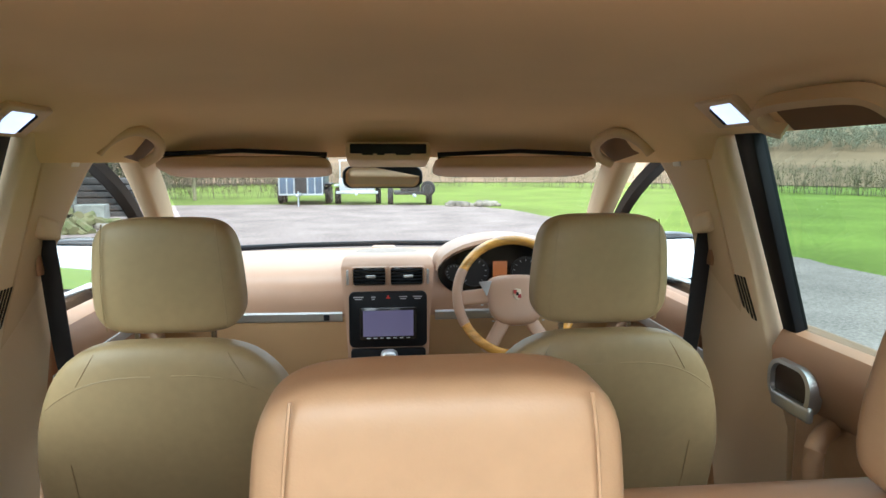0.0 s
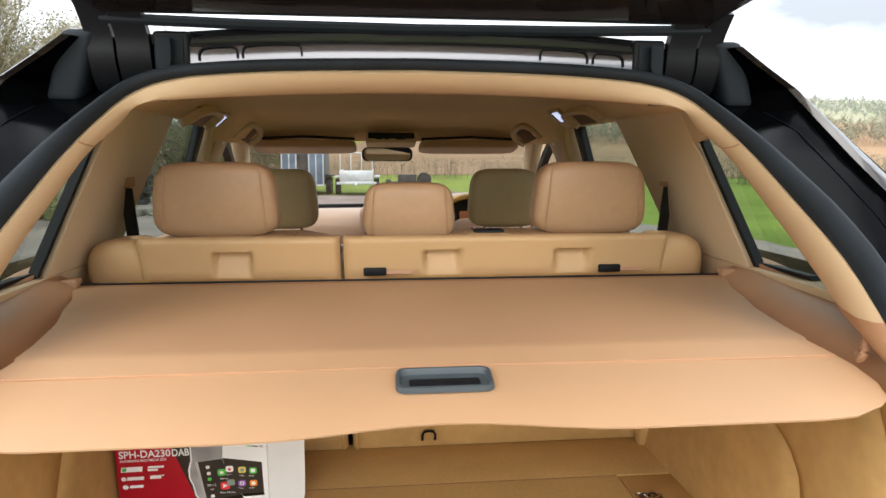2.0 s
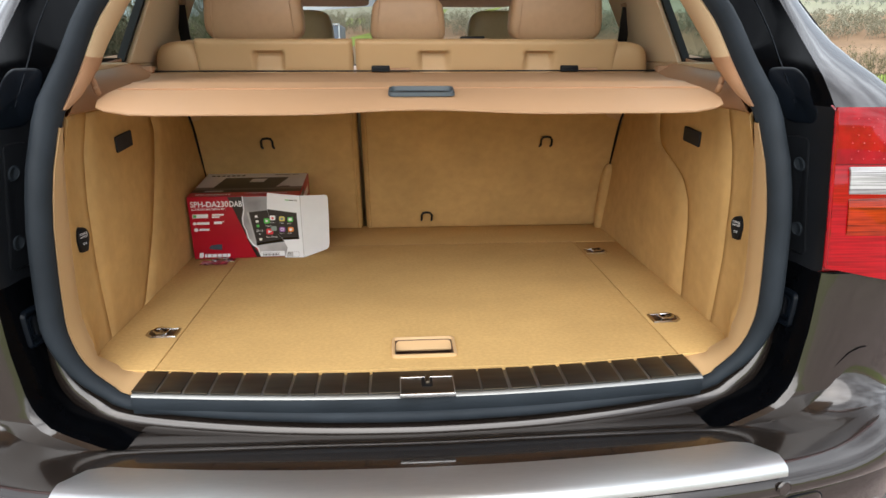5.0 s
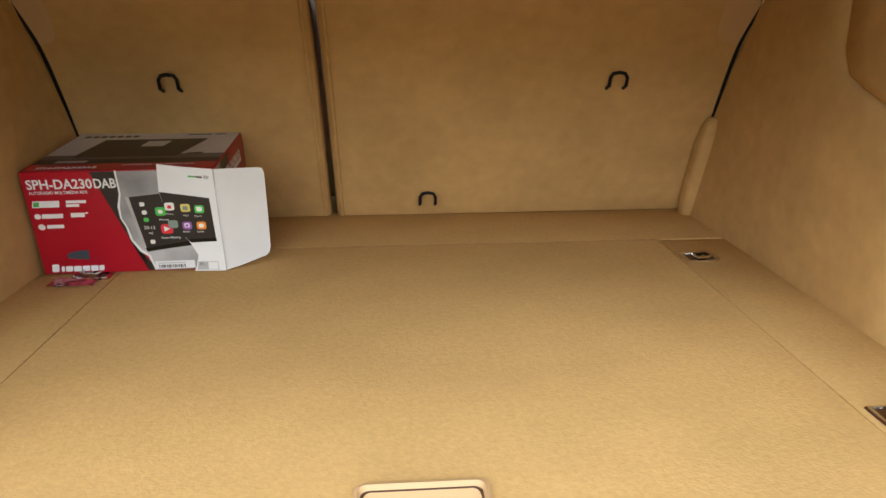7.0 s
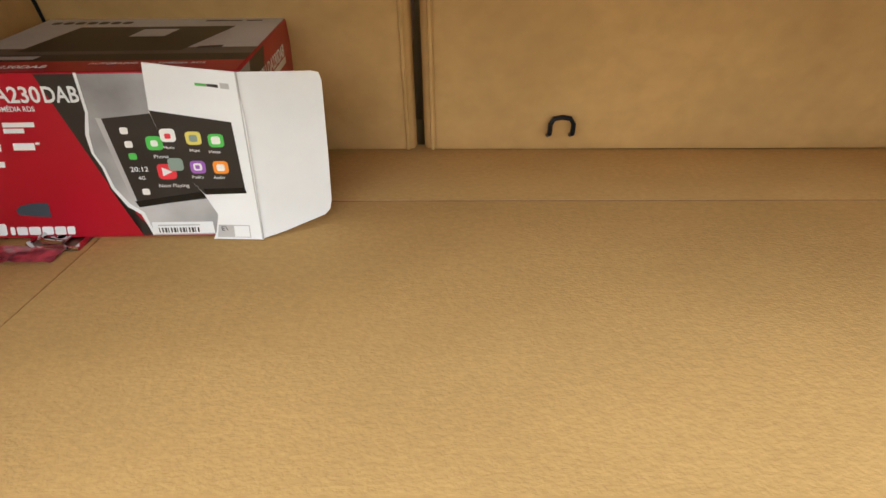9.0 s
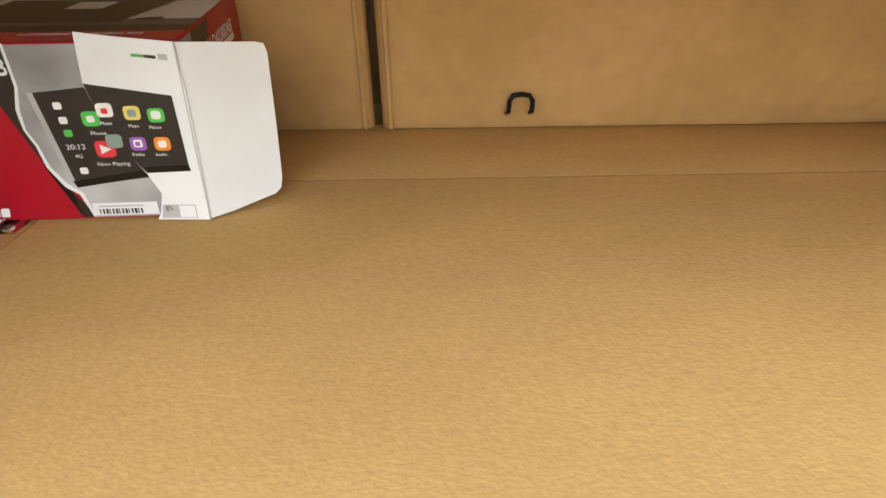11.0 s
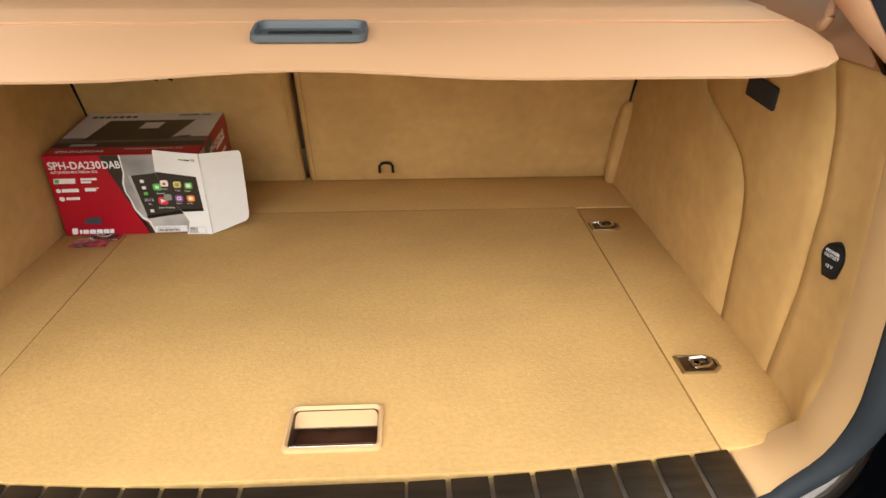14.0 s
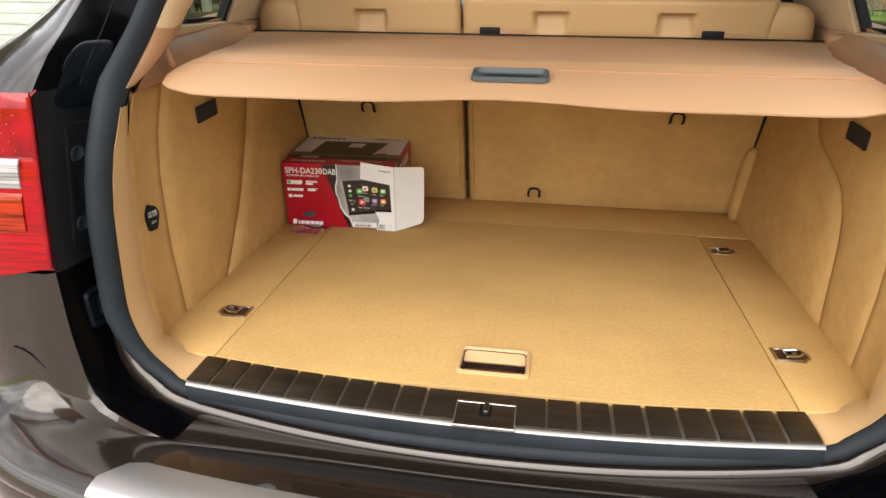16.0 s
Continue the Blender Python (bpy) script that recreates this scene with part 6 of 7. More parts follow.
face_poly("radio_picture", [(0.1601, 0.148), (0.2258, 0.1549), (0.2522, 0.051), (0.1744, 0.0411)], CARD_DARK, 0.0013)
face_poly("radio_sill", [(0.1711, 0.048), (0.252, 0.0609), (0.2535, 0.053), (0.1744, 0.0401)], GLOSS, 0.0016)
ICONS = {"green": (0.10, 0.55, 0.10), "white": (0.85, 0.85, 0.85), "red": (0.75, 0.04, 0.06), "orange": (0.85, 0.28, 0.03), "violet": (0.32, 0.12, 0.50), "yellow": (0.75, 0.65, 0.15), "dim": (0.25, 0.33, 0.30)}
ICON = {k: plain("icon_" + k, v, 0.45) for k, v in ICONS.items()}


def flap_y(x, z):
    return -0.004 - 0.07 * (x - 0.2)


def icon(x, z, size, col, m):
    return part("icon", prism([m @ Vector((x + a, 0, z + b)) for a, b in rrect(size, size, size * 0.25, 3)], m.to_3x3() @ Vector((0, -0.0003, 0))), ICON[col], box, smooth=0)


FL = Matrix.Translation((0, -0.0018, 0))
icon(0.1792, 0.1341, 0.0078, "white", FL)
icon(0.1805, 0.1183, 0.0078, "white", FL)
icon(0.1815, 0.104, 0.0078, "green", FL)
icon(0.2064, 0.1193, 0.0164, "green", FL)
icon(0.2121, 0.0851, 0.0188, "red", FL)
icon(0.1856, 0.0604, 0.0078, "white", FL)
UP = Matrix.Translation((0, -0.0006, 0))
icon(0.2064, 0.1193, 0.0070, "white", FL @ UP)
for x, z, d, c in ((0.2714, 0.1258, 0.0088, "white"), (0.2477, 0.0942, 0.0085, "white"), (0.2711, 0.0936, 0.0080, "white"), (0.2238, 0.1300, 0.0060, "red"), (0.2491, 0.1277, 0.0080, "dim")):
    icon(x, z, d, c, Matrix.Translation((0, flap_y(x, z) - 0.0030, 0)))
icon(0.2477, 0.0942, 0.0045, "violet", Matrix.Translation((0, flap_y(0.2477, 0.0942) - 0.0036, 0)))
letters("20:12", 0.0085, front_m @ pose(0.1752, 0.0856, 0.0010), WHITE, box)
letters("4G", 0.0060, front_m @ pose(0.1814, 0.0757, 0.0010), WHITE, box)
letters("Phone", 0.0060, front_m @ pose(0.2024, 0.1015, 0.0010), WHITE, box)
letters("Now Playing", 0.0062, front_m @ pose(0.2003, 0.0658, 0.0010), WHITE, box)
face_poly("play_mark", [(a, b) for a, b in [(0.2078, 0.0906), (0.2179, 0.0851), (0.2075, 0.0797)]], WHITE, 0.0024)
face_poly("barcode_panel", [(0.1817, 0.0045), (0.248, 0.0045), (0.2478, 0.0203), (0.1826, 0.0203)], WHITE, 0.0014)
for k in range(14):
    a = 0.1885 + 0.0032 * k
    face_poly("barcode_bar", [(a, 0.0064), (a + 0.0012 + 0.0006 * (k % 3), 0.0064), (a + 0.0012 + 0.0006 * (k % 3), 0.0129), (a, 0.0129)], CARD_DARK, 0.0018)
face_poly("barcode_bar", [(0.1885, 0.0154), (0.2335, 0.0154), (0.2335, 0.0169), (0.1885, 0.0169)], CARD_GREY, 0.0018)
# torn front piece standing off the carton, with the folded white tongue
FLAP = [(0.2144, 0.2094), (0.2504, 0.2049), (0.3008, 0.2), (0.3037, 0.1549), (0.3036, 0.0955), (0.3025, 0.0005), (0.2893, -0.0045), (0.2481, -0.0045), (0.2527, 0.0114), (0.258, 0.0337), (0.2475, 0.0599), (0.2317, 0.0856), (0.2177, 0.1203), (0.2104, 0.1574), (0.2123, 0.1846)]


bm = bmesh.new()
bm.faces.new([bm.verts.new((x, flap_y(x, z), max(z, 0.001))) for x, z in FLAP])
flap = part("flap", thicken(bm, 0.0012), WHITE, box, "white torn cardboard flap", 0)
fx = [(0.301, flap_y(0.301, 0.2), z) for z in (0.1995, 0.10, 0.0015)]
bm = bmesh.new()
T2 = [fx[0]] + [(0.301 + 0.072 * k, fx[0][1] + 0.052 * k, z) for k, z in ((0.88, 0.187), (0.97, 0.184), (1.0, 0.174), (0.99, 0.09), (0.97, 0.026), (0.94, 0.014), (0.86, 0.0085), (0.3, 0.0025))] + [fx[2], fx[1]]
bm.faces.new([bm.verts.new(p) for p in T2])
part("flap_tongue", thicken(bm, 0.0012), WHITE, flap, "", 0)
part("fold_line", tube([Vector(p) + Vector((0.0008, -0.0006, 0)) for p in fx], 0.0011, 6), CARD_GREY, flap)


def on_flap(name, pts, mat, lift):
    b_ = bmesh.new()
    b_.faces.new([b_.verts.new((x, flap_y(x, z) - 0.0012 - lift, z)) for x, z in pts])
    return part(name, b_, mat, flap, "", 0)


on_flap("screen_picture", [(0.2108, 0.1584), (0.2898, 0.146), (0.292, 0.0619), (0.2484, 0.0599), (0.2317, 0.0856), (0.2177, 0.1203)], CARD_DARK, 0.0006)
on_flap("screen_edge", [(0.2483, 0.0668), (0.2917, 0.0688), (0.2929, 0.0619), (0.2493, 0.0594)], GLOSS, 0.0009)
icon(0.2238, 0.1307, 0.0152, "white", Matrix.Translation((0, flap_y(0.2238, 0.1307) - 0.0024, 0)))
icon(0.2491, 0.1277, 0.0152, "yellow", Matrix.Translation((0, flap_y(0.2491, 0.1277) - 0.0024, 0)))
icon(0.2714, 0.1252, 0.0152, "green", Matrix.Translation((0, flap_y(0.2714, 0.1252) - 0.0024, 0)))
icon(0.2477, 0.0936, 0.0152, "violet", Matrix.Translation((0, flap_y(0.2477, 0.0936) - 0.0024, 0)))
icon(0.2711, 0.0936, 0.0152, "orange", Matrix.Translation((0, flap_y(0.2711, 0.0936) - 0.0024, 0)))
icon(0.2252, 0.0965, 0.0152, "dim", Matrix.Translation((0, flap_y(0.2252, 0.0965) - 0.0024, 0)))
letters("Music", 0.0048, Matrix.Translation((0, flap_y(0.2167, 0.1148) - 0.0014, 0)) @ front_m @ pose(0.2167, 0.1148, 0), WHITE, flap)
letters("Maps", 0.0048, Matrix.Translation((0, flap_y(0.2427, 0.1119) - 0.0014, 0)) @ front_m @ pose(0.2427, 0.1119, 0), WHITE, flap)
letters("Messages", 0.0048, Matrix.Translation((0, flap_y(0.2619, 0.1104) - 0.0014, 0)) @ front_m @ pose(0.2619, 0.1104, 0), WHITE, flap)
letters("Podcasts", 0.0048, Matrix.Translation((0, flap_y(0.2393, 0.0797) - 0.0014, 0)) @ front_m @ pose(0.2393, 0.0797, 0), WHITE, flap)
letters("Audiobooks", 0.0048, Matrix.Translation((0, flap_y(0.2616, 0.0797) - 0.0014, 0)) @ front_m @ pose(0.2616, 0.0797, 0), WHITE, flap)
letters("EW5", 0.0085, Matrix.Translation((0, flap_y(0.2584, 0.0124) - 0.0008, 0)) @ front_m @ pose(0.2584, 0.0124, 0), CARD_DARK, flap)
on_flap("stock_frame", [(0.2564, 0.0203), (0.2895, 0.0203), (0.2893, 0.0035), (0.2528, 0.0035)], CARD_GREY, 0.0003)
on_flap("stock_frame", [(0.2725, 0.0193), (0.2886, 0.0193), (0.2883, 0.0045), (0.272, 0.0045)], WHITE, 0.0005)
on_flap("logo_bar", [(0.2612, 0.1886), (0.2718, 0.1876), (0.2718, 0.1846), (0.2612, 0.1856)], MARK_GREEN, 0.0004)
on_flap("logo_bar", [(0.2722, 0.1876), (0.2832, 0.1866), (0.2833, 0.1832), (0.2723, 0.1846)], CARD_DARK, 0.0004)
on_flap("logo_bar", [(0.2852, 0.1886), (0.2938, 0.1876), (0.2936, 0.1817), (0.2854, 0.1827)], CARD_GREY, 0.0004)
# lid print
LID = material("lid_silver", (0.68, 0.68, 0.69), 0.4, var=0.12, scale=6)
LIDMID = material("lid_shade", (0.16, 0.14, 0.135), 0.4, var=0.25, scale=8)
for y0, y1, m in ((0.002, 0.042, CARD_RED), (0.042, 0.070, CARD_DARK), (0.070, 0.098, LIDMID), (0.098, BD - 0.002, LID)):
    face_poly("lid_print", [(0.002, y0), (BW - 0.002, y0), (BW - 0.002, y1), (0.002, y1)], m, 0.0005, "top")
face_poly("lid_unit", [(0.050, 0.082), (0.222, 0.082), (0.250, 0.206), (0.065, 0.206)], CARD_DARK, 0.0010, "top")
face_poly("lid_screen", [(0.142, 0.150), (0.182, 0.150), (0.188, 0.190), (0.146, 0.190)], LID, 0.0014, "top")
face_poly("lid_plate", [(0.035, 0.046), (0.085, 0.046), (0.087, 0.060), (0.037, 0.060)], CARD_GREY, 0.0014, "top")
face_poly("lid_mic", [(0.235, 0.090), (0.262, 0.094), (0.262, 0.104), (0.236, 0.099)], CARD_DARK, 0.0014, "top")
letters("AUTORADIO MULTIMÉDIA RDS", 0.0090, top_m @ pose(0.150, 0.024, 0), WHITE, box, squeeze=0.9)
letters("SPH-DA230DAB", 0.0150, top_m @ pose(0.020, 0.012, 0), WHITE, box, bold=0.0002, squeeze=0.9)
for k in range(7):
    face_poly("lid_letter", [(0.024 + 0.0145 * k + a, 0.231 + b) for a, b in rrect(0.0115, 0.015, 0.005, 3)], CARD_DARK, 0.0010, "top")
for x, w in ((0.205, 0.045), (0.255, 0.020)):
    face_poly("lid_bar", [(x, 0.236), (x + w, 0.236), (x + w, 0.243), (x, 0.243)], CARD_DARK, 0.0010, "top")
face_poly("side_dark", [(0.002, BH - 0.002), (0.002, 0.002), (0.030, 0.002), (0.115, BH - 0.002)], CARD_DARK, 0.0005, "side")
face_poly("side_silver", [(0.002, BH - 0.002), (0.002, 0.01), (0.045, BH - 0.002)], PICTURE, 0.0007, "side")
letters("SPH-DA230DAB", 0.0230, side_m @ pose(0.078, 0.158, 0), WHITE, box, bold=0.0004, squeeze=0.85)
for y0, z, w in ((0.135, 0.146, 0.085), (0.130, 0.118, 0.035), (0.178, 0.118, 0.040), (0.128, 0.092, 0.045), (0.190, 0.094, 0.035), (0.150, 0.072, 0.045)):
    face_poly("side_bar", [(y0, z), (y0 + w, z), (y0 + w, z + 0.009), (y0, z + 0.009)], WHITE, 0.0006, "side")
# wrapper scrap under the box
sc = thing("plastic_wrapper", "crumpled red and black plastic wrapper scrap", "wrapper", at=(-0.57, 0.745, 0.741))
bm = bmesh.new()
bmesh.ops.create_grid(bm, x_segments=10, y_segments=8, size=0.5)
for v in bm.verts:
    v.co = Vector((v.co.x * 0.075, v.co.y * 0.040, 0.001 + 0.006 * abs(noise.noise(v.co * 5))))
part("film", bm, material("printed_film", (0.35, 0.05, 0.07), 0.2, var=0.9, scale=60, tint=(0.02, 0.02, 0.03)), sc)


# ---- outdoors ----
def land(x, y):
    """Height of the land: level about the yard, then rising to low hills."""
    r = math.hypot(x, y - 5)
    a = math.atan2(x, y - 5)
    h = 0.0
    if r > 34:
        h = (r - 34) * 0.020
    if r > 120:
        h += (r - 120) * 0.075
    if r > 330:
        h -= (r - 330) * 0.110
    return h * (0.9 + 0.35 * math.sin(2.1 * a + 0.6) + 0.12 * math.sin(5.3 * a)) if r > 34 else 0.0


GRASS = material("lawn_grass", (0.175, 0.228, 0.042), 0.9, var=0.25, scale=0.35, grain=0.6, grain_scale=40, fine=0.25, fine_scale=9, spec=0.1, tint=(0.14, 0.18, 0.035), dist=0.03)
FIELD = material("ploughed_field", (0.25, 0.165, 0.10), 0.95, var=0.15, scale=0.06, fine=0.12, fine_scale=2.0, spec=0.1)
GRAVEL = material("pink_gravel", (0.30, 0.245, 0.225), 0.95, var=0.14, scale=0.8, grain=0.9, grain_scale=45, fine=0.35, fine_scale=38, spec=0.04, dist=0.02)
ground = tagged(new("ground"), "open farmland with pale winter pasture", "ground", kind="structure")
rings = [0.0, 4, 9, 16, 24, 34, 50, 75, 120, 180, 260, 340, 600, 1500, 4000]
secs = []
for r in rings:
    secs.append([Vector((r * math.sin(2 * math.pi * k / 72), 5 + r * math.cos(2 * math.pi * k / 72), land(r * math.sin(2 * math.pi * k / 72), 5 + r * math.cos(2 * math.pi * k / 72)))) for k in range(72)])
part("pasture", loft(secs, True), GRASS, ground)
# brown field on the rise beyond the hedge
fsec = []
for r in (40, 55, 75, 95, 120, 150, 190):
    fsec.append([Vector((r * math.sin(radians(a)), 5 + r * math.cos(radians(a)), land(r * math.sin(radians(a)), 5 + r * math.cos(radians(a))) + 0.05)) for a in range(-44, 141, 4)])
part("ploughed_field", loft(fsec), FIELD, ground)
fsec = []
for r in (186, 215, 260, 300, 335, 352):
    fsec.append([Vector((r * math.sin(radians(a)), 5 + r * math.cos(radians(a)), land(r * math.sin(radians(a)), 5 + r * math.cos(radians(a))) + 0.04 - 0.5 * (r > 350))) for a in range(-44, 141, 4)])
# distance haze is mixed into the hill's grey olive
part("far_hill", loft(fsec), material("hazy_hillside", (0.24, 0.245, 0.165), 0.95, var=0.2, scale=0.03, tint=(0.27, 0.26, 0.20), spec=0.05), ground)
yard = tagged(new("gravel_yard"), "pinkish grey gravel yard", "gravel", kind="structure")
edge = curve_points([(-14, -16, 0), (6.0, -16, 0), (6.2, -4, 0), (6.4, 3, 0), (6.9, 8, 0), (6.6, 11.5, 0), (5.2, 15.5, 0), (4.5, 20.5, 0), (3.0, 23.6, 0), (-1, 24.6, 0), (-8, 25.0, 0), (-15, 24, 0), (-15, 8, 0), (-14, -16, 0)], 90)
bm = bmesh.new()
vs = [bm.verts.new((p.x + 0.25 * noise.noise(p * 0.9), p.y + 0.25 * noise.noise(p * 0.7 + Vector((9, 0, 0))), 0.012)) for p in edge[:-1]]
bm.faces.new(vs)
bmesh.ops.triangulate(bm, faces=bm.faces[:])
part("gravel", bm, GRAVEL, yard)


def hedge(name, label, a, b, h, d, n, seed, leaves, mat_twig, mat_leaf, big=1.0):
    """A run of bare stems and twigs with scattered leaves, from a to b."""
    rnd = random.Random(seed)
    a, b = Vector(a), Vector(b)
    verts, faces = [], []
    lv, lf = [], []
    across = Vector((-(b - a).y, (b - a).x, 0)).normalized()

    def stick(p, q, r):
        u = (q - p).normalized()
        s = u.cross(Vector((0.3, 0.5, 0.8))).normalized() * r
        t = u.cross(s)
        k = len(verts)
        for base, f in ((p, 1.0), (q, 0.45)):
            for w in (0, 1, 2):
                ang = 2.094 * w
                verts.append(base + (s * math.cos(ang) + t * math.sin(ang)) * f)
        for w in range(3):
            faces.append((k + w, k + (w + 1) % 3, k + 3 + (w + 1) % 3, k + 3 + w))

    for i in range(n):
        c = a.lerp(b, rnd.random()) + across * rnd.uniform(-d, d) * 0.5
        c.z = land(c.x, c.y)
        hh = h * rnd.uniform(0.65, 1.15)
        lean = Vector((rnd.uniform(-0.3, 0.3), rnd.uniform(-0.3, 0.3), 1)).normalized()
        top = c + lean * hh
        stick(c, top, h * 0.007)
        for j in range(6):
            p = c.lerp(top, rnd.uniform(0.15, 0.95))
            q = p + Vector((rnd.uniform(-1, 1), rnd.uniform(-1, 1), rnd.uniform(0.1, 1.1))) * h * 0.28
            stick(p, q, h * 0.0035)
            for g in range(leaves):
                o = p.lerp(q, rnd.random()) + Vector((rnd.uniform(-1, 1), rnd.uniform(-1, 1), rnd.uniform(-1, 1))) * h * 0.07
                e = h * big * rnd.uniform(0.018, 0.04)
                u = Vector((rnd.uniform(-1, 1), rnd.uniform(-1, 1), rnd.uniform(-1, 1))).normalized() * e
                w = Vector((rnd.uniform(-1, 1), rnd.uniform(-1, 1), rnd.uniform(-1, 1))).normalized() * e
                k = len(lv)
                lv.extend([o, o + u, o + u + w, o + w])
                lf.append((k, k + 1, k + 2, k + 3))
    t = tagged(new(name), label, "hedge", kind="stuff")
    for nm, v, f, mt in (("stems", verts, faces, mat_twig), ("leaves", lv, lf, mat_leaf)):
        if v:
            me = bpy.data.meshes.new(nm)
            me.from_pydata([tuple(p) for p in v], [], f)
            me.materials.append(mt)
            new(nm, me).parent = t
    return t


TWIG = material("bare_twigs", (0.17, 0.14, 0.10), 0.9, var=0.25, scale=0.8)
LEAF = material("winter_leaves", (0.085, 0.095, 0.035), 0.8, var=0.4, scale=1.5, tint=(0.12, 0.10, 0.05))
# far trees in paler, greyer tones, with the air's haze in the colour
FARWOOD = material("hazed_far_woodland", (0.19, 0.19, 0.13), 0.95, var=0.2, scale=0.08, tint=(0.25, 0.235, 0.17))
FARTWIG = material("hazed_far_stems", (0.18, 0.165, 0.12), 0.95, var=0.2, scale=0.1)
hedge("hedge", "bare hawthorn hedge along the lawn", (36, 6, 0), (24, 27, 0), 1.8, 1.6, 600, 3, 1, TWIG, LEAF)
BARE = material("hedge_twig_tips", (0.20, 0.16, 0.10), 0.9, var=0.3, scale=0.5, tint=(0.15, 0.145, 0.075))
hedge("hedge", "bare brown hedge before the ploughed field", (24, 27, 0), (17, 36.5, 0), 1.5, 1.2, 260, 9, 4, TWIG, BARE)
hedge("hedge", "thin bare hedge in front of the field", (17, 36.5, 0), (-6, 45, 0), 1.3, 1.4, 320, 4, 3, TWIG, BARE)
hedge("hedge", "dense evergreen hedge behind the yard", (-6, 45, 0), (-26, 32, 0), 3.2, 2.5, 500, 5, 9, TWIG, LEAF)
DARKLEAF = material("ivy_leaves", (0.028, 0.036, 0.016), 0.7, var=0.4, scale=1.5, tint=(0.045, 0.040, 0.022))
hedge("hedge", "dark ivy covered hedge behind the timber", (-9.0, 26.5, 0), (-22, 13, 0), 2.6, 2.0, 420, 15, 9, TWIG, DARKLEAF)
hedge("hedge", "low rough bank of scrub behind the trailers", (-12, 29, 0), (-3.5, 30, 0), 1.0, 1.8, 160, 16, 4, TWIG, LEAF)
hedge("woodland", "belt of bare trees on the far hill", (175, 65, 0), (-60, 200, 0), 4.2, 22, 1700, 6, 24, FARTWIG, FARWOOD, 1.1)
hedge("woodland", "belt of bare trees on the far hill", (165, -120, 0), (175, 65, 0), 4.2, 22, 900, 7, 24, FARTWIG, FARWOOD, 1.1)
# skyline wood paler still: more haze put into its colour
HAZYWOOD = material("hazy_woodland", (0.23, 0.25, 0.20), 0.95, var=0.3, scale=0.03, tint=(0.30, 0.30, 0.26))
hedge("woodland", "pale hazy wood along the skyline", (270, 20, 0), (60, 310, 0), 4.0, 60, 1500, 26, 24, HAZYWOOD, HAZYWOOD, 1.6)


def bare_tree(name, label, at, h, seed, lean=(0, 0), depth=5, spread=0.55, leaves=0, mat_leaf=None, leaf=0.012):
    """A tapered trunk with forking limbs down to fine twigs."""
    rnd = random.Random(seed)
    verts, faces, tips = [], [], []

    def limb(p, d, ln, r, lev):
        n = 4 if lev else 6
        steps = 3
        ring = None
        sides = 6 if r > 0.03 else 3
        for k in range(steps + 1):
            f = r * (1 - 0.45 * k / steps)
            s = d.cross(Vector((0.21, 0.77, 0.6))).normalized()
            t = d.cross(s).normalized()
            b = len(verts)
            verts.extend([p + (s * math.cos(2 * math.pi * w / sides) + t * math.sin(2 * math.pi * w / sides)) * f for w in range(sides)])
            if ring is not None:
                for w in range(sides):
                    faces.append((ring + w, ring + (w + 1) % sides, b + (w + 1) % sides, b + w))
            ring = b
            if k < steps:
                p = p + d * ln / steps
                d = (d + Vector((rnd.uniform(-1, 1), rnd.uniform(-1, 1), rnd.uniform(-0.4, 0.8))) * 0.10).normalized()
                if lev < depth and (k > 0 or lev > 0):
                    for q in range(2 if lev < 3 else 1):
                        nd = (d + Vector((rnd.uniform(-1, 1), rnd.uniform(-1, 1), rnd.uniform(-0.15, 0.7))) * spread * 1.5).normalized()
                        limb(p, nd, ln * rnd.uniform(0.45, 0.7), f * 0.5, lev + 1)
        if lev < depth:
            for q in range(2):
                nd = (d + Vector((rnd.uniform(-1, 1), rnd.uniform(-1, 1), rnd.uniform(0, 0.6))) * spread).normalized()
                limb(p, nd, ln * rnd.uniform(0.55, 0.75), r * 0.5, lev + 1)
        else:
            tips.append(p)

    base = Vector((at[0], at[1], land(at[0], at[1])))
    limb(base, Vector((lean[0], lean[1], 1)).normalized(), h * 0.42, h * 0.018, 0)
    t = tagged(new(name), label, "tree")
    for nm, v, f, mt in (("trunk", verts, faces, BARK),):
        me = bpy.data.meshes.new(nm)
        me.from_pydata([tuple(p) for p in v], [], f)
        me.materials.append(mt)
        new(nm, me).parent = t
    if leaves:
        lv, lf = [], []
        for p in tips:
            for g in range(leaves):
                o = p + Vector((rnd.uniform(-1, 1), rnd.uniform(-1, 1), rnd.uniform(-1, 1))) * h * 0.05
                u = Vector((rnd.uniform(-1, 1), rnd.uniform(-1, 1), rnd.uniform(-1, 1))).normalized() * h * leaf
                w = Vector((rnd.uniform(-1, 1), rnd.uniform(-1, 1), rnd.uniform(-1, 1))).normalized() * h * leaf
                k = len(lv)
                lv.extend([o, o + u, o + u + w, o + w])
                lf.append((k, k + 1, k + 2, k + 3))
        me = bpy.data.meshes.new("crown")
        me.from_pydata([tuple(p) for p in lv], [], lf)
        me.materials.append(mat_leaf or LEAF)
        new("crown", me).parent = t
    return t


BARK = material("pale_bark", (0.27, 0.24, 0.15), 0.9, var=0.3, scale=3)
bare_tree("tree", "tall bare ash tree with upright limbs", (-9.6, 27, 0), 13, 11, depth=5, spread=0.42)
bare_tree("tree", "tall bare tree behind the shed", (-13.5, 25, 0), 14, 12, depth=5, spread=0.42)
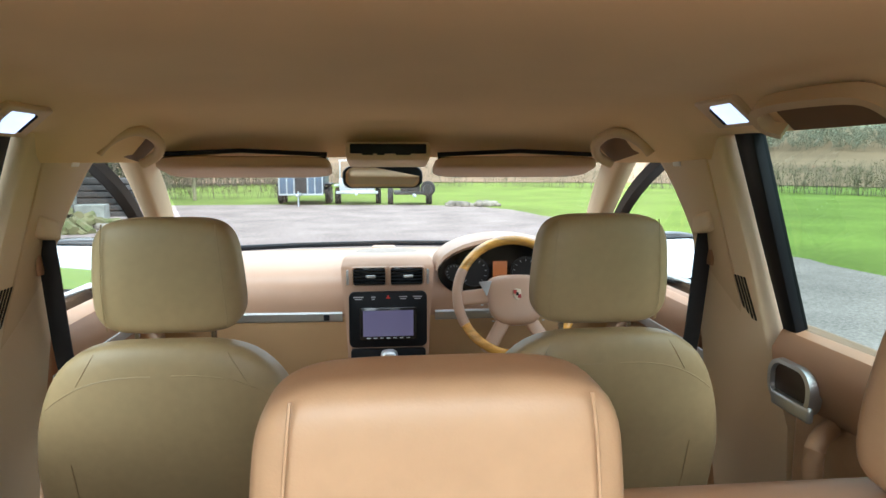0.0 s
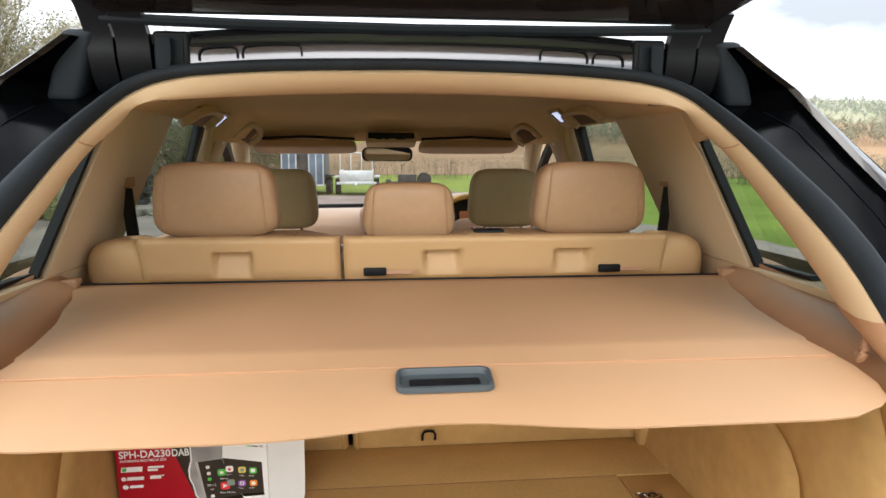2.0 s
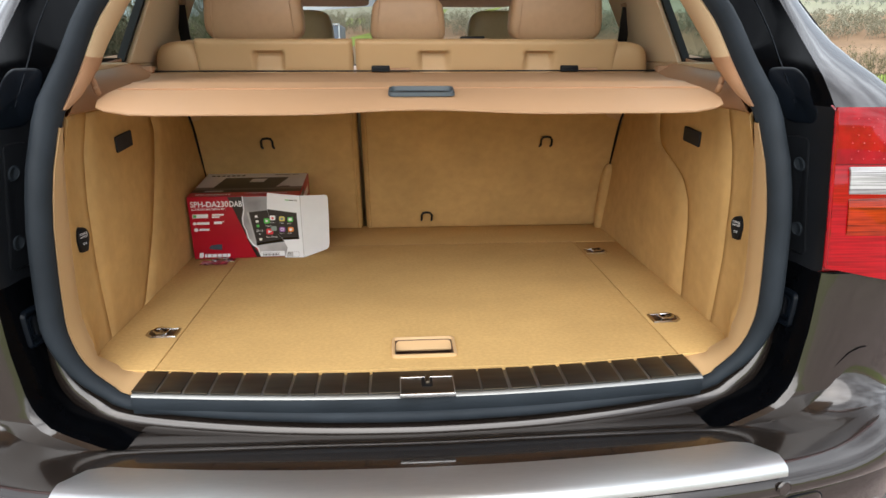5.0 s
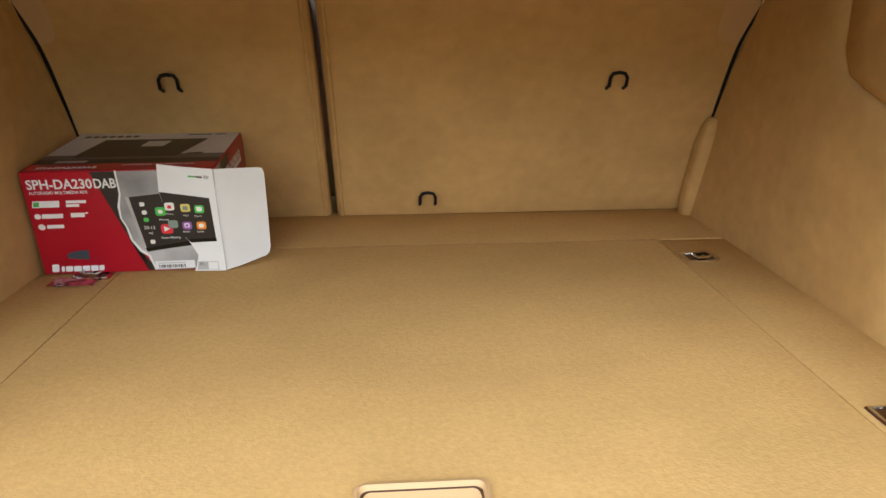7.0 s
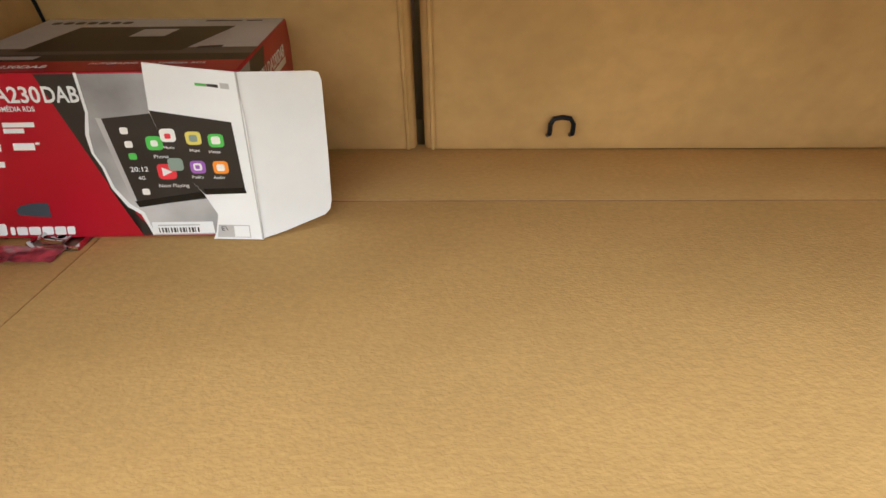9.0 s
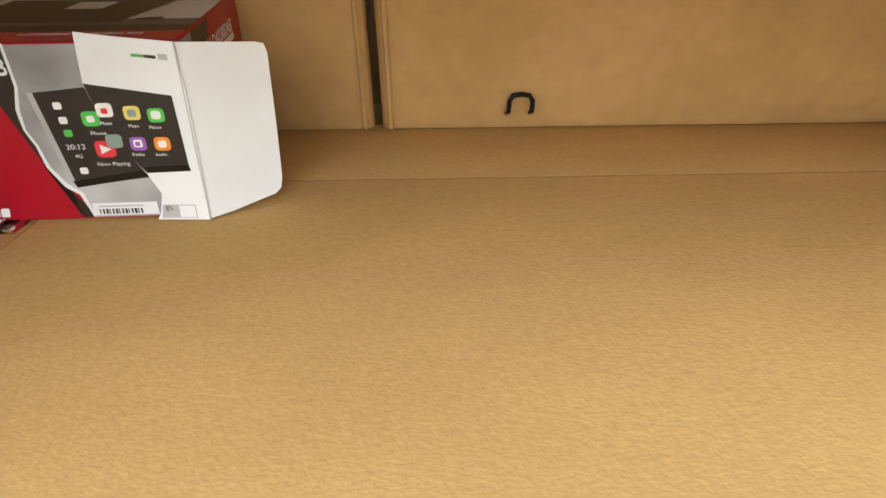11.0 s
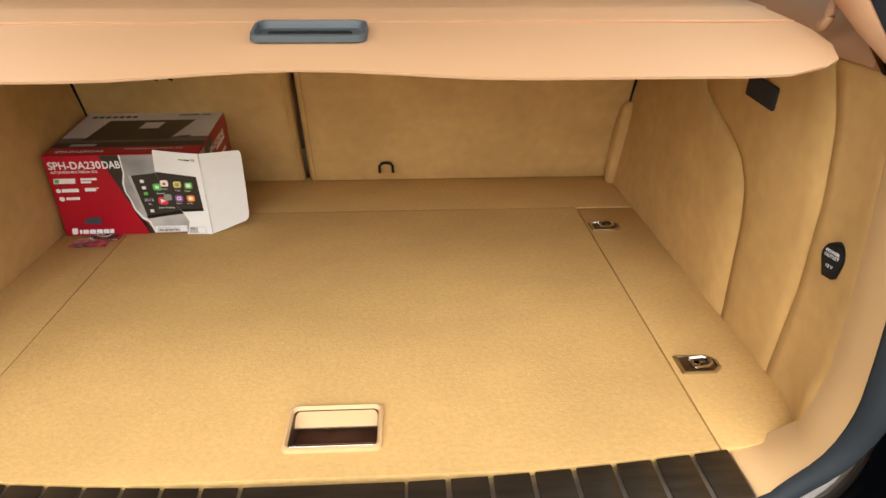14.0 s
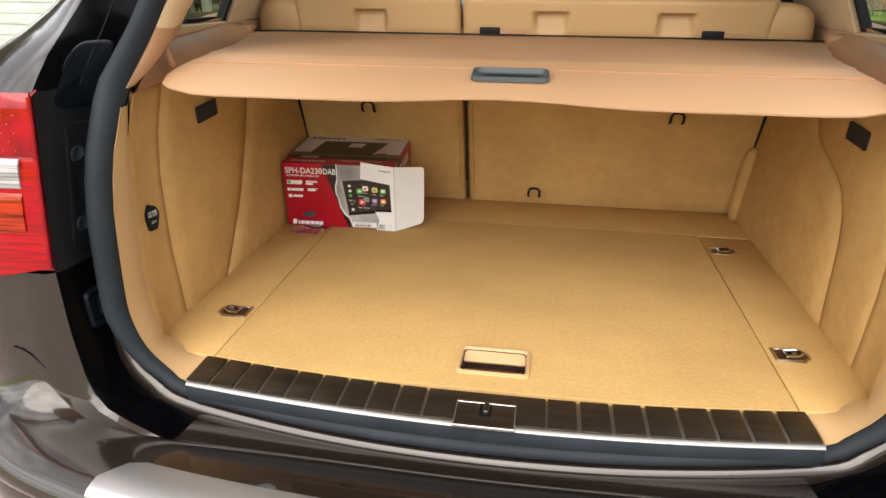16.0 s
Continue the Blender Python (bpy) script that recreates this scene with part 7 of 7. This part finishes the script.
for k, (x, y, h) in enumerate(((-12.5, 22, 5.6), (-10.8, 24, 5.4), (-9.0, 25, 4.8), (-14.5, 20, 6.0), (-7.6, 28, 4.0))):
    bare_tree("shrub", "tangled bare shrub with a few green leaves", (x, y, 0), h * 1.25, 30 + k, depth=5, spread=0.85, leaves=1, leaf=0.006)
for k, (x, y) in enumerate(((-16, 12), (-17, 9), (-15, 5))):
    bare_tree("tree", "dark evergreen tree beside the yard", (x, y, 0), 9 + k % 2, 50 + k, depth=5, spread=0.8, leaves=9)

# shed with lapped boards
SHEDW = material("white_painted_boards", (0.44, 0.48, 0.44), 0.7, var=0.12, scale=2, fine=0.15, fine_scale=25, stretch=(1, 1, 6), tint=(0.31, 0.35, 0.30))
SHINGLE = material("weathered_shingle", (0.26, 0.21, 0.16), 0.9, var=0.3, scale=5, fine=0.2, fine_scale=30)
POST = material("green_grey_timber", (0.33, 0.32, 0.22), 0.85, var=0.25, scale=4, fine=0.15, fine_scale=30, stretch=(5, 5, 0.6))
shed = thing("shed", "white boarded shed with dark eaves and downpipe", "shed", at=(-6.35, 7.4, 0))
part("wall", rounded(3.2, 0.30, 2.45, (0, 0.20, 1.225), 0.01), SHEDW, shed)
for k in range(17):
    part("board", rounded(3.22, 0.02, 0.155, (0, 0.038 + 0.004, 0.07 + 0.14 * k), 0.002, bend=lambda p: (p.x, p.y - 0.10 * (0.08 - p.z), p.z)), SHEDW, shed)
part("corner_board", rounded(0.16, 0.05, 2.45, (1.56, 0.01, 1.225), 0.005), SHEDW, shed)
part("roof", prism([(-1.9, -0.25, 2.45), (1.85, -0.25, 2.45), (1.85, -0.25, 2.50), (0, -0.25, 2.85), (-1.9, -0.25, 2.53)], (0, 0.6, 0), 0.01), SHINGLE, shed)
part("gutter", rounded(0.10, 0.6, 0.08, (1.80, 0.05, 2.44), 0.02), BLACK, shed)
part("downpipe", tube([(1.68, -0.04, 2.42), (1.67, -0.04, 2.2), (1.67, -0.04, 0.05)], 0.035, 10), BLACK, shed)

gaz = thing("shelter", "open timber shelter with shingled roof", "shelter", at=(-7.3, 13.2, 0))
for x in (-2.4, 0.0):
    for y in (0.0, 2.0):
        part("post", tube([(x, y, 0), (x, y, 1.75)], 0.11, 10), POST, gaz)
part("beam", rounded(2.8, 0.12, 0.16, (-1.2, 0, 1.80), 0.02), POST, gaz)
for k in range(5):
    part("shingle_course", rounded(3.2 - 0.45 * k, 0.36, 0.05, (-1.25, -0.25 + 0.24 * k, 1.92 + 0.13 * k), 0.01, bend=lambda p: (p.x, p.y, p.z + 0.45 * p.y)), SHINGLE, gaz)
part("roof_core", prism([(-2.75, -0.2, 1.86), (0.25, -0.2, 1.86), (-0.8, 0.8, 2.42), (-1.7, 0.8, 2.42)], (0, 0.5, 0)), SHINGLE, gaz)

# timber stack and pale blocks
OLDWOOD = material("wet_sleepers", (0.035, 0.032, 0.030), 0.75, var=0.4, scale=3)
stack = thing("timber_stack", "stack of dark wet timber sleepers", "timber", at=(-8.6, 20.2, 0))
rnd = random.Random(8)
for r in range(6):
    for c in range(4):
        part("sleeper", rounded(2.4 + rnd.uniform(-0.3, 0.3), 0.24, 0.15, (rnd.uniform(-0.25, 0.35), c * 0.30, 0.08 + 0.19 * r), 0.015), OLDWOOD, stack)
CONC = material("pale_concrete", (0.27, 0.28, 0.25), 0.9, var=0.25, scale=3)
for k, (x, y, z, w) in enumerate(((-8.2, 17.8, 0, 0.9), (-7.4, 18.0, 0, 0.7), (-8.0, 17.9, 0.5, 0.45), (-9.9, 17.6, 0, 0.6))):
    b = tagged(part("concrete_block", rounded(w, 0.5, 0.5, (0, 0, 0.25), 0.03), CONC, None), "pale square concrete block at the yard's edge", "block", "concrete blocks")
    b.matrix_basis = pose(x, y, z, 0, 0, 7 * k)
RUB = material("rubble", (0.25, 0.22, 0.18), 0.9, var=0.4, scale=3)
rub = tagged(new("rubble_heap"), "low heap of broken stone and logs", "rubble", kind="stuff")
for k in range(70):
    s = rnd.uniform(0.08, 0.28)
    x = rnd.choice((rnd.uniform(-8.6, -5.6), rnd.uniform(2.2, 4.2)))
    y = rnd.uniform(15.8, 17.2) if x < 0 else rnd.uniform(23.2, 24.4)
    part("stone", moved(cushion(s * 1.5, s, s * 0.8, (0, 0, s * 0.3), 2.6, 2), pose(x, y, 0.0, 0, 0, rnd.uniform(0, 180))), RUB, rub, smooth=0)

LOGS = material("mossy_logs", (0.13, 0.115, 0.055), 0.9, var=0.45, scale=4, tint=(0.09, 0.11, 0.03))
heap = tagged(new("log_heap"), "heap of split mossy logs and broken stone", "logs", kind="stuff")
for k in range(150):
    r = rnd.uniform(0.05, 0.13)
    ln = rnd.uniform(0.25, 0.7)
    x, y = rnd.uniform(-10.6, -6.6), rnd.uniform(15.4, 17.2)
    top = 0.75 * max(0, 1 - abs(x + 8.8) / 2.2) * max(0.2, (y - 15.2) / 2.0)
    part("log", moved(lathe([(r * 0.9, -ln / 2), (r, -ln / 2 + 0.02), (r * 0.95, ln / 2)], 7), pose(x, y, r + rnd.random() * top, 90 + rnd.uniform(-25, 25), 0, rnd.uniform(0, 180))), LOGS, heap, smooth=0)

# trailers across the yard
GALV = material("galvanised_steel", (0.52, 0.55, 0.57), 0.45, metal=0.6, var=0.15, scale=4)
BLUE = material("slate_blue_panel", (0.10, 0.14, 0.20), 0.4, var=0.2, scale=2)
TYRE = material("tyre_rubber", (0.02, 0.02, 0.02), 0.85, var=0.2, scale=5)


def wheel_on(parent, x, y, z, r=0.32, w=0.2, turn=0):
    m = pose(x, y, z, 0, 90, turn)
    t = part("wheel", moved(lathe([(r * 0.55, -w / 2), (r * 0.92, -w / 2), (r, -w * 0.3), (r, w * 0.3), (r * 0.92, w / 2), (r * 0.55, w / 2)], 24), m), TYRE, parent)
    part("hub", moved(lathe([(0, -w * 0.4), (r * 0.5, -w * 0.4), (r * 0.56, -w / 2 - 0.004), (r * 0.56, w / 2 + 0.004), (0, w * 0.4)], 20), m), GALV, t)


hb = thing("horse_trailer", "tall slate blue horse trailer with silver frame", "trailer", "trailers", (-2.9, 24.4, 0))
part("body", rounded(1.55, 3.2, 1.95, (0, 1.7, 1.35), 0.06), BLUE, hb)
for x in (-0.77, -0.5, -0.24, 0.24, 0.5, 0.77):
    part("frame_bar", rounded(0.05, 0.05, 1.95, (x, 0.09, 1.36), 0.01), GALV, hb)
part("door_panel", rounded(0.40, 0.03, 1.70, (0.0, 0.085, 1.3), 0.01), OLDWOOD, hb)
for z in (0.40, 2.3):
    part("frame_bar", rounded(1.6, 0.05, 0.06, (0, 0.09, z), 0.01), GALV, hb)
part("drawbar", rounded(0.10, 1.2, 0.08, (0, -0.45, 0.42), 0.02), GALV, hb)
part("jockey_stand", tube([(0.0, -0.7, 0.0), (0.0, -0.7, 0.55)], 0.03, 8), GALV, hb)
for s in (-1, 1):
    part("mudguard", rounded(0.26, 1.5, 0.08, (s * 0.88, 1.7, 0.72), 0.03), BLACK, hb)
    wheel_on(hb, s * 0.88, 1.3, 0.32)
    wheel_on(hb, s * 0.88, 2.1, 0.32)
ut = thing("utility_trailer", "low galvanised utility trailer with ladder rack", "trailer", "trailers", (-0.88, 24.2, 0))
part("bed", rounded(1.25, 2.4, 0.08, (0, 1.3, 0.55), 0.01), GALV, ut)
for s in (-1, 1):
    part("side", rounded(0.04, 2.4, 0.38, (s * 0.62, 1.3, 0.77), 0.01), GALV, ut)
    part("mudguard", rounded(0.24, 1.2, 0.06, (s * 0.76, 1.4, 0.70), 0.02), GALV, ut)
    wheel_on(ut, s * 0.76, 1.4, 0.30)
part("front_board", rounded(1.25, 0.04, 0.38, (0, 0.10, 0.77), 0.01), GALV, ut)
for x in (-0.6, -0.2, 0.2, 0.6):
    part("rack_post", rounded(0.04, 0.04, 0.75, (x, 0.12, 1.25), 0.008), GALV, ut)
part("rack_rail", rounded(1.28, 0.05, 0.05, (0, 0.12, 1.62), 0.01), GALV, ut)
part("drawbar", rounded(0.10, 1.0, 0.08, (0, -0.35, 0.46), 0.02), GALV, ut)
part("lamp_board", rounded(1.5, 0.03, 0.10, (0, 0.06, 0.48), 0.01), GALV, ut)
dl = thing("car_dolly", "rusty low dolly trailer with spare wheel", "trailer", "trailers", (1.05, 24.0, 0))
part("deck", rounded(1.2, 1.8, 0.10, (0, 0.9, 0.45), 0.02), OLDWOOD, dl)
part("box", rounded(0.7, 0.5, 0.30, (0.0, 0.6, 0.65), 0.02), OLDWOOD, dl)
for s in (-1, 1):
    wheel_on(dl, s * 0.72, 1.0, 0.28)
wheel_on(dl, 0.62, 0.1, 0.62, 0.27, 0.16, 70)
part("drawbar", rounded(0.09, 1.1, 0.08, (0.1, -0.4, 0.40), 0.02), GALV, dl)

# the car's wheels, underside and front, to stand it on the yard
for s in (-1, 1):
    for y in (0.72, 3.57):
        m = pose(s * 0.80, y, 0.37, 0, 90, 0)
        w = part("wheel", moved(lathe([(0.20, -0.12), (0.33, -0.125), (0.368, -0.09), (0.370, 0.09), (0.33, 0.125), (0.20, 0.12)], 32), m), TYRE, car)
        part("rim", moved(lathe([(0, -0.06), (0.06, -0.07), (0.19, -0.10), (0.22, -0.122), (0.22, 0.122), (0.19, 0.10), (0.06, 0.07), (0, 0.06)], 28), m), GALV, w)
part("underbody", rounded(1.30, 4.1, 0.10, (0, 2.1, 0.40), 0.02), BLACK, car)
wing = []
for k in range(9):
    y = 3.42 + 1.03 * k / 8
    drop = 0.16 * (k / 8) ** 2.2
    hw = 0.90 - 0.12 * (k / 8) ** 3
    wing.append([Vector((x, y, z)) for x, z in ((-hw - 0.02, 0.42), (-hw - 0.03, 0.85), (-hw + 0.04, 0.95 - drop), (-hw * 0.6, 1.02 - drop), (0, 1.03 - drop), (hw * 0.6, 1.02 - drop), (hw - 0.04, 0.95 - drop), (hw + 0.03, 0.85), (hw + 0.02, 0.42))])
wing.append([Vector((p.x * 0.97, 4.50, 0.42 + (p.z - 0.42) * 0.6)) for p in wing[-1]])
part("bonnet", loft(wing), PAINT, car)

# loose gravel stones near the car
rnd = random.Random(21)
verts, faces = [], []
shape = [(1, 0, 0), (-1, 0, 0), (0, 1, 0), (0, -1, 0), (0, 0, 1), (0, 0, -0.5)]
tri = [(0, 2, 4), (2, 1, 4), (1, 3, 4), (3, 0, 4), (2, 0, 5), (1, 2, 5), (3, 1, 5), (0, 3, 5)]
for k in range(34000):
    u = rnd.random() ** 1.5
    x = rnd.choice((-1, 1)) * (0.80 + 3.6 * u)
    y = -1.3 + 6.0 * rnd.random()
    s = rnd.uniform(0.006, 0.017)
    m = Euler((rnd.uniform(-0.5, 0.5), rnd.uniform(-0.5, 0.5), rnd.uniform(0, 6.3))).to_matrix()
    b = len(verts)
    for v in shape:
        q = m @ Vector((v[0] * s * rnd.uniform(0.8, 1.3), v[1] * s * rnd.uniform(0.6, 1.1), v[2] * s * rnd.uniform(0.5, 0.9)))
        verts.append((x + q.x, y + q.y, 0.016 + q.z))
    faces.extend([tuple(b + i for i in t) for t in tri])
me = bpy.data.meshes.new("gravel_stones")
me.from_pydata(verts, [], faces)
STONE = material("gravel_stone", (0.44, 0.36, 0.34), 0.85, var=0.2, scale=3)
nt = STONE.node_tree
gi = nt.nodes.new("ShaderNodeNewGeometry")
rr = nt.nodes.new("ShaderNodeValToRGB")
rr.color_ramp.elements[0].color, rr.color_ramp.elements[1].color = (0.17, 0.115, 0.105, 1), (0.48, 0.40, 0.375, 1)
nt.links.new(gi.outputs["Random Per Island"], rr.inputs["Fac"])
nt.links.new(rr.outputs["Color"], nt.nodes["Principled BSDF"].inputs["Base Color"])
me.materials.append(STONE)
tagged(new("gravel_stones", me), "loose pinkish gravel stones", "gravel", kind="stuff")
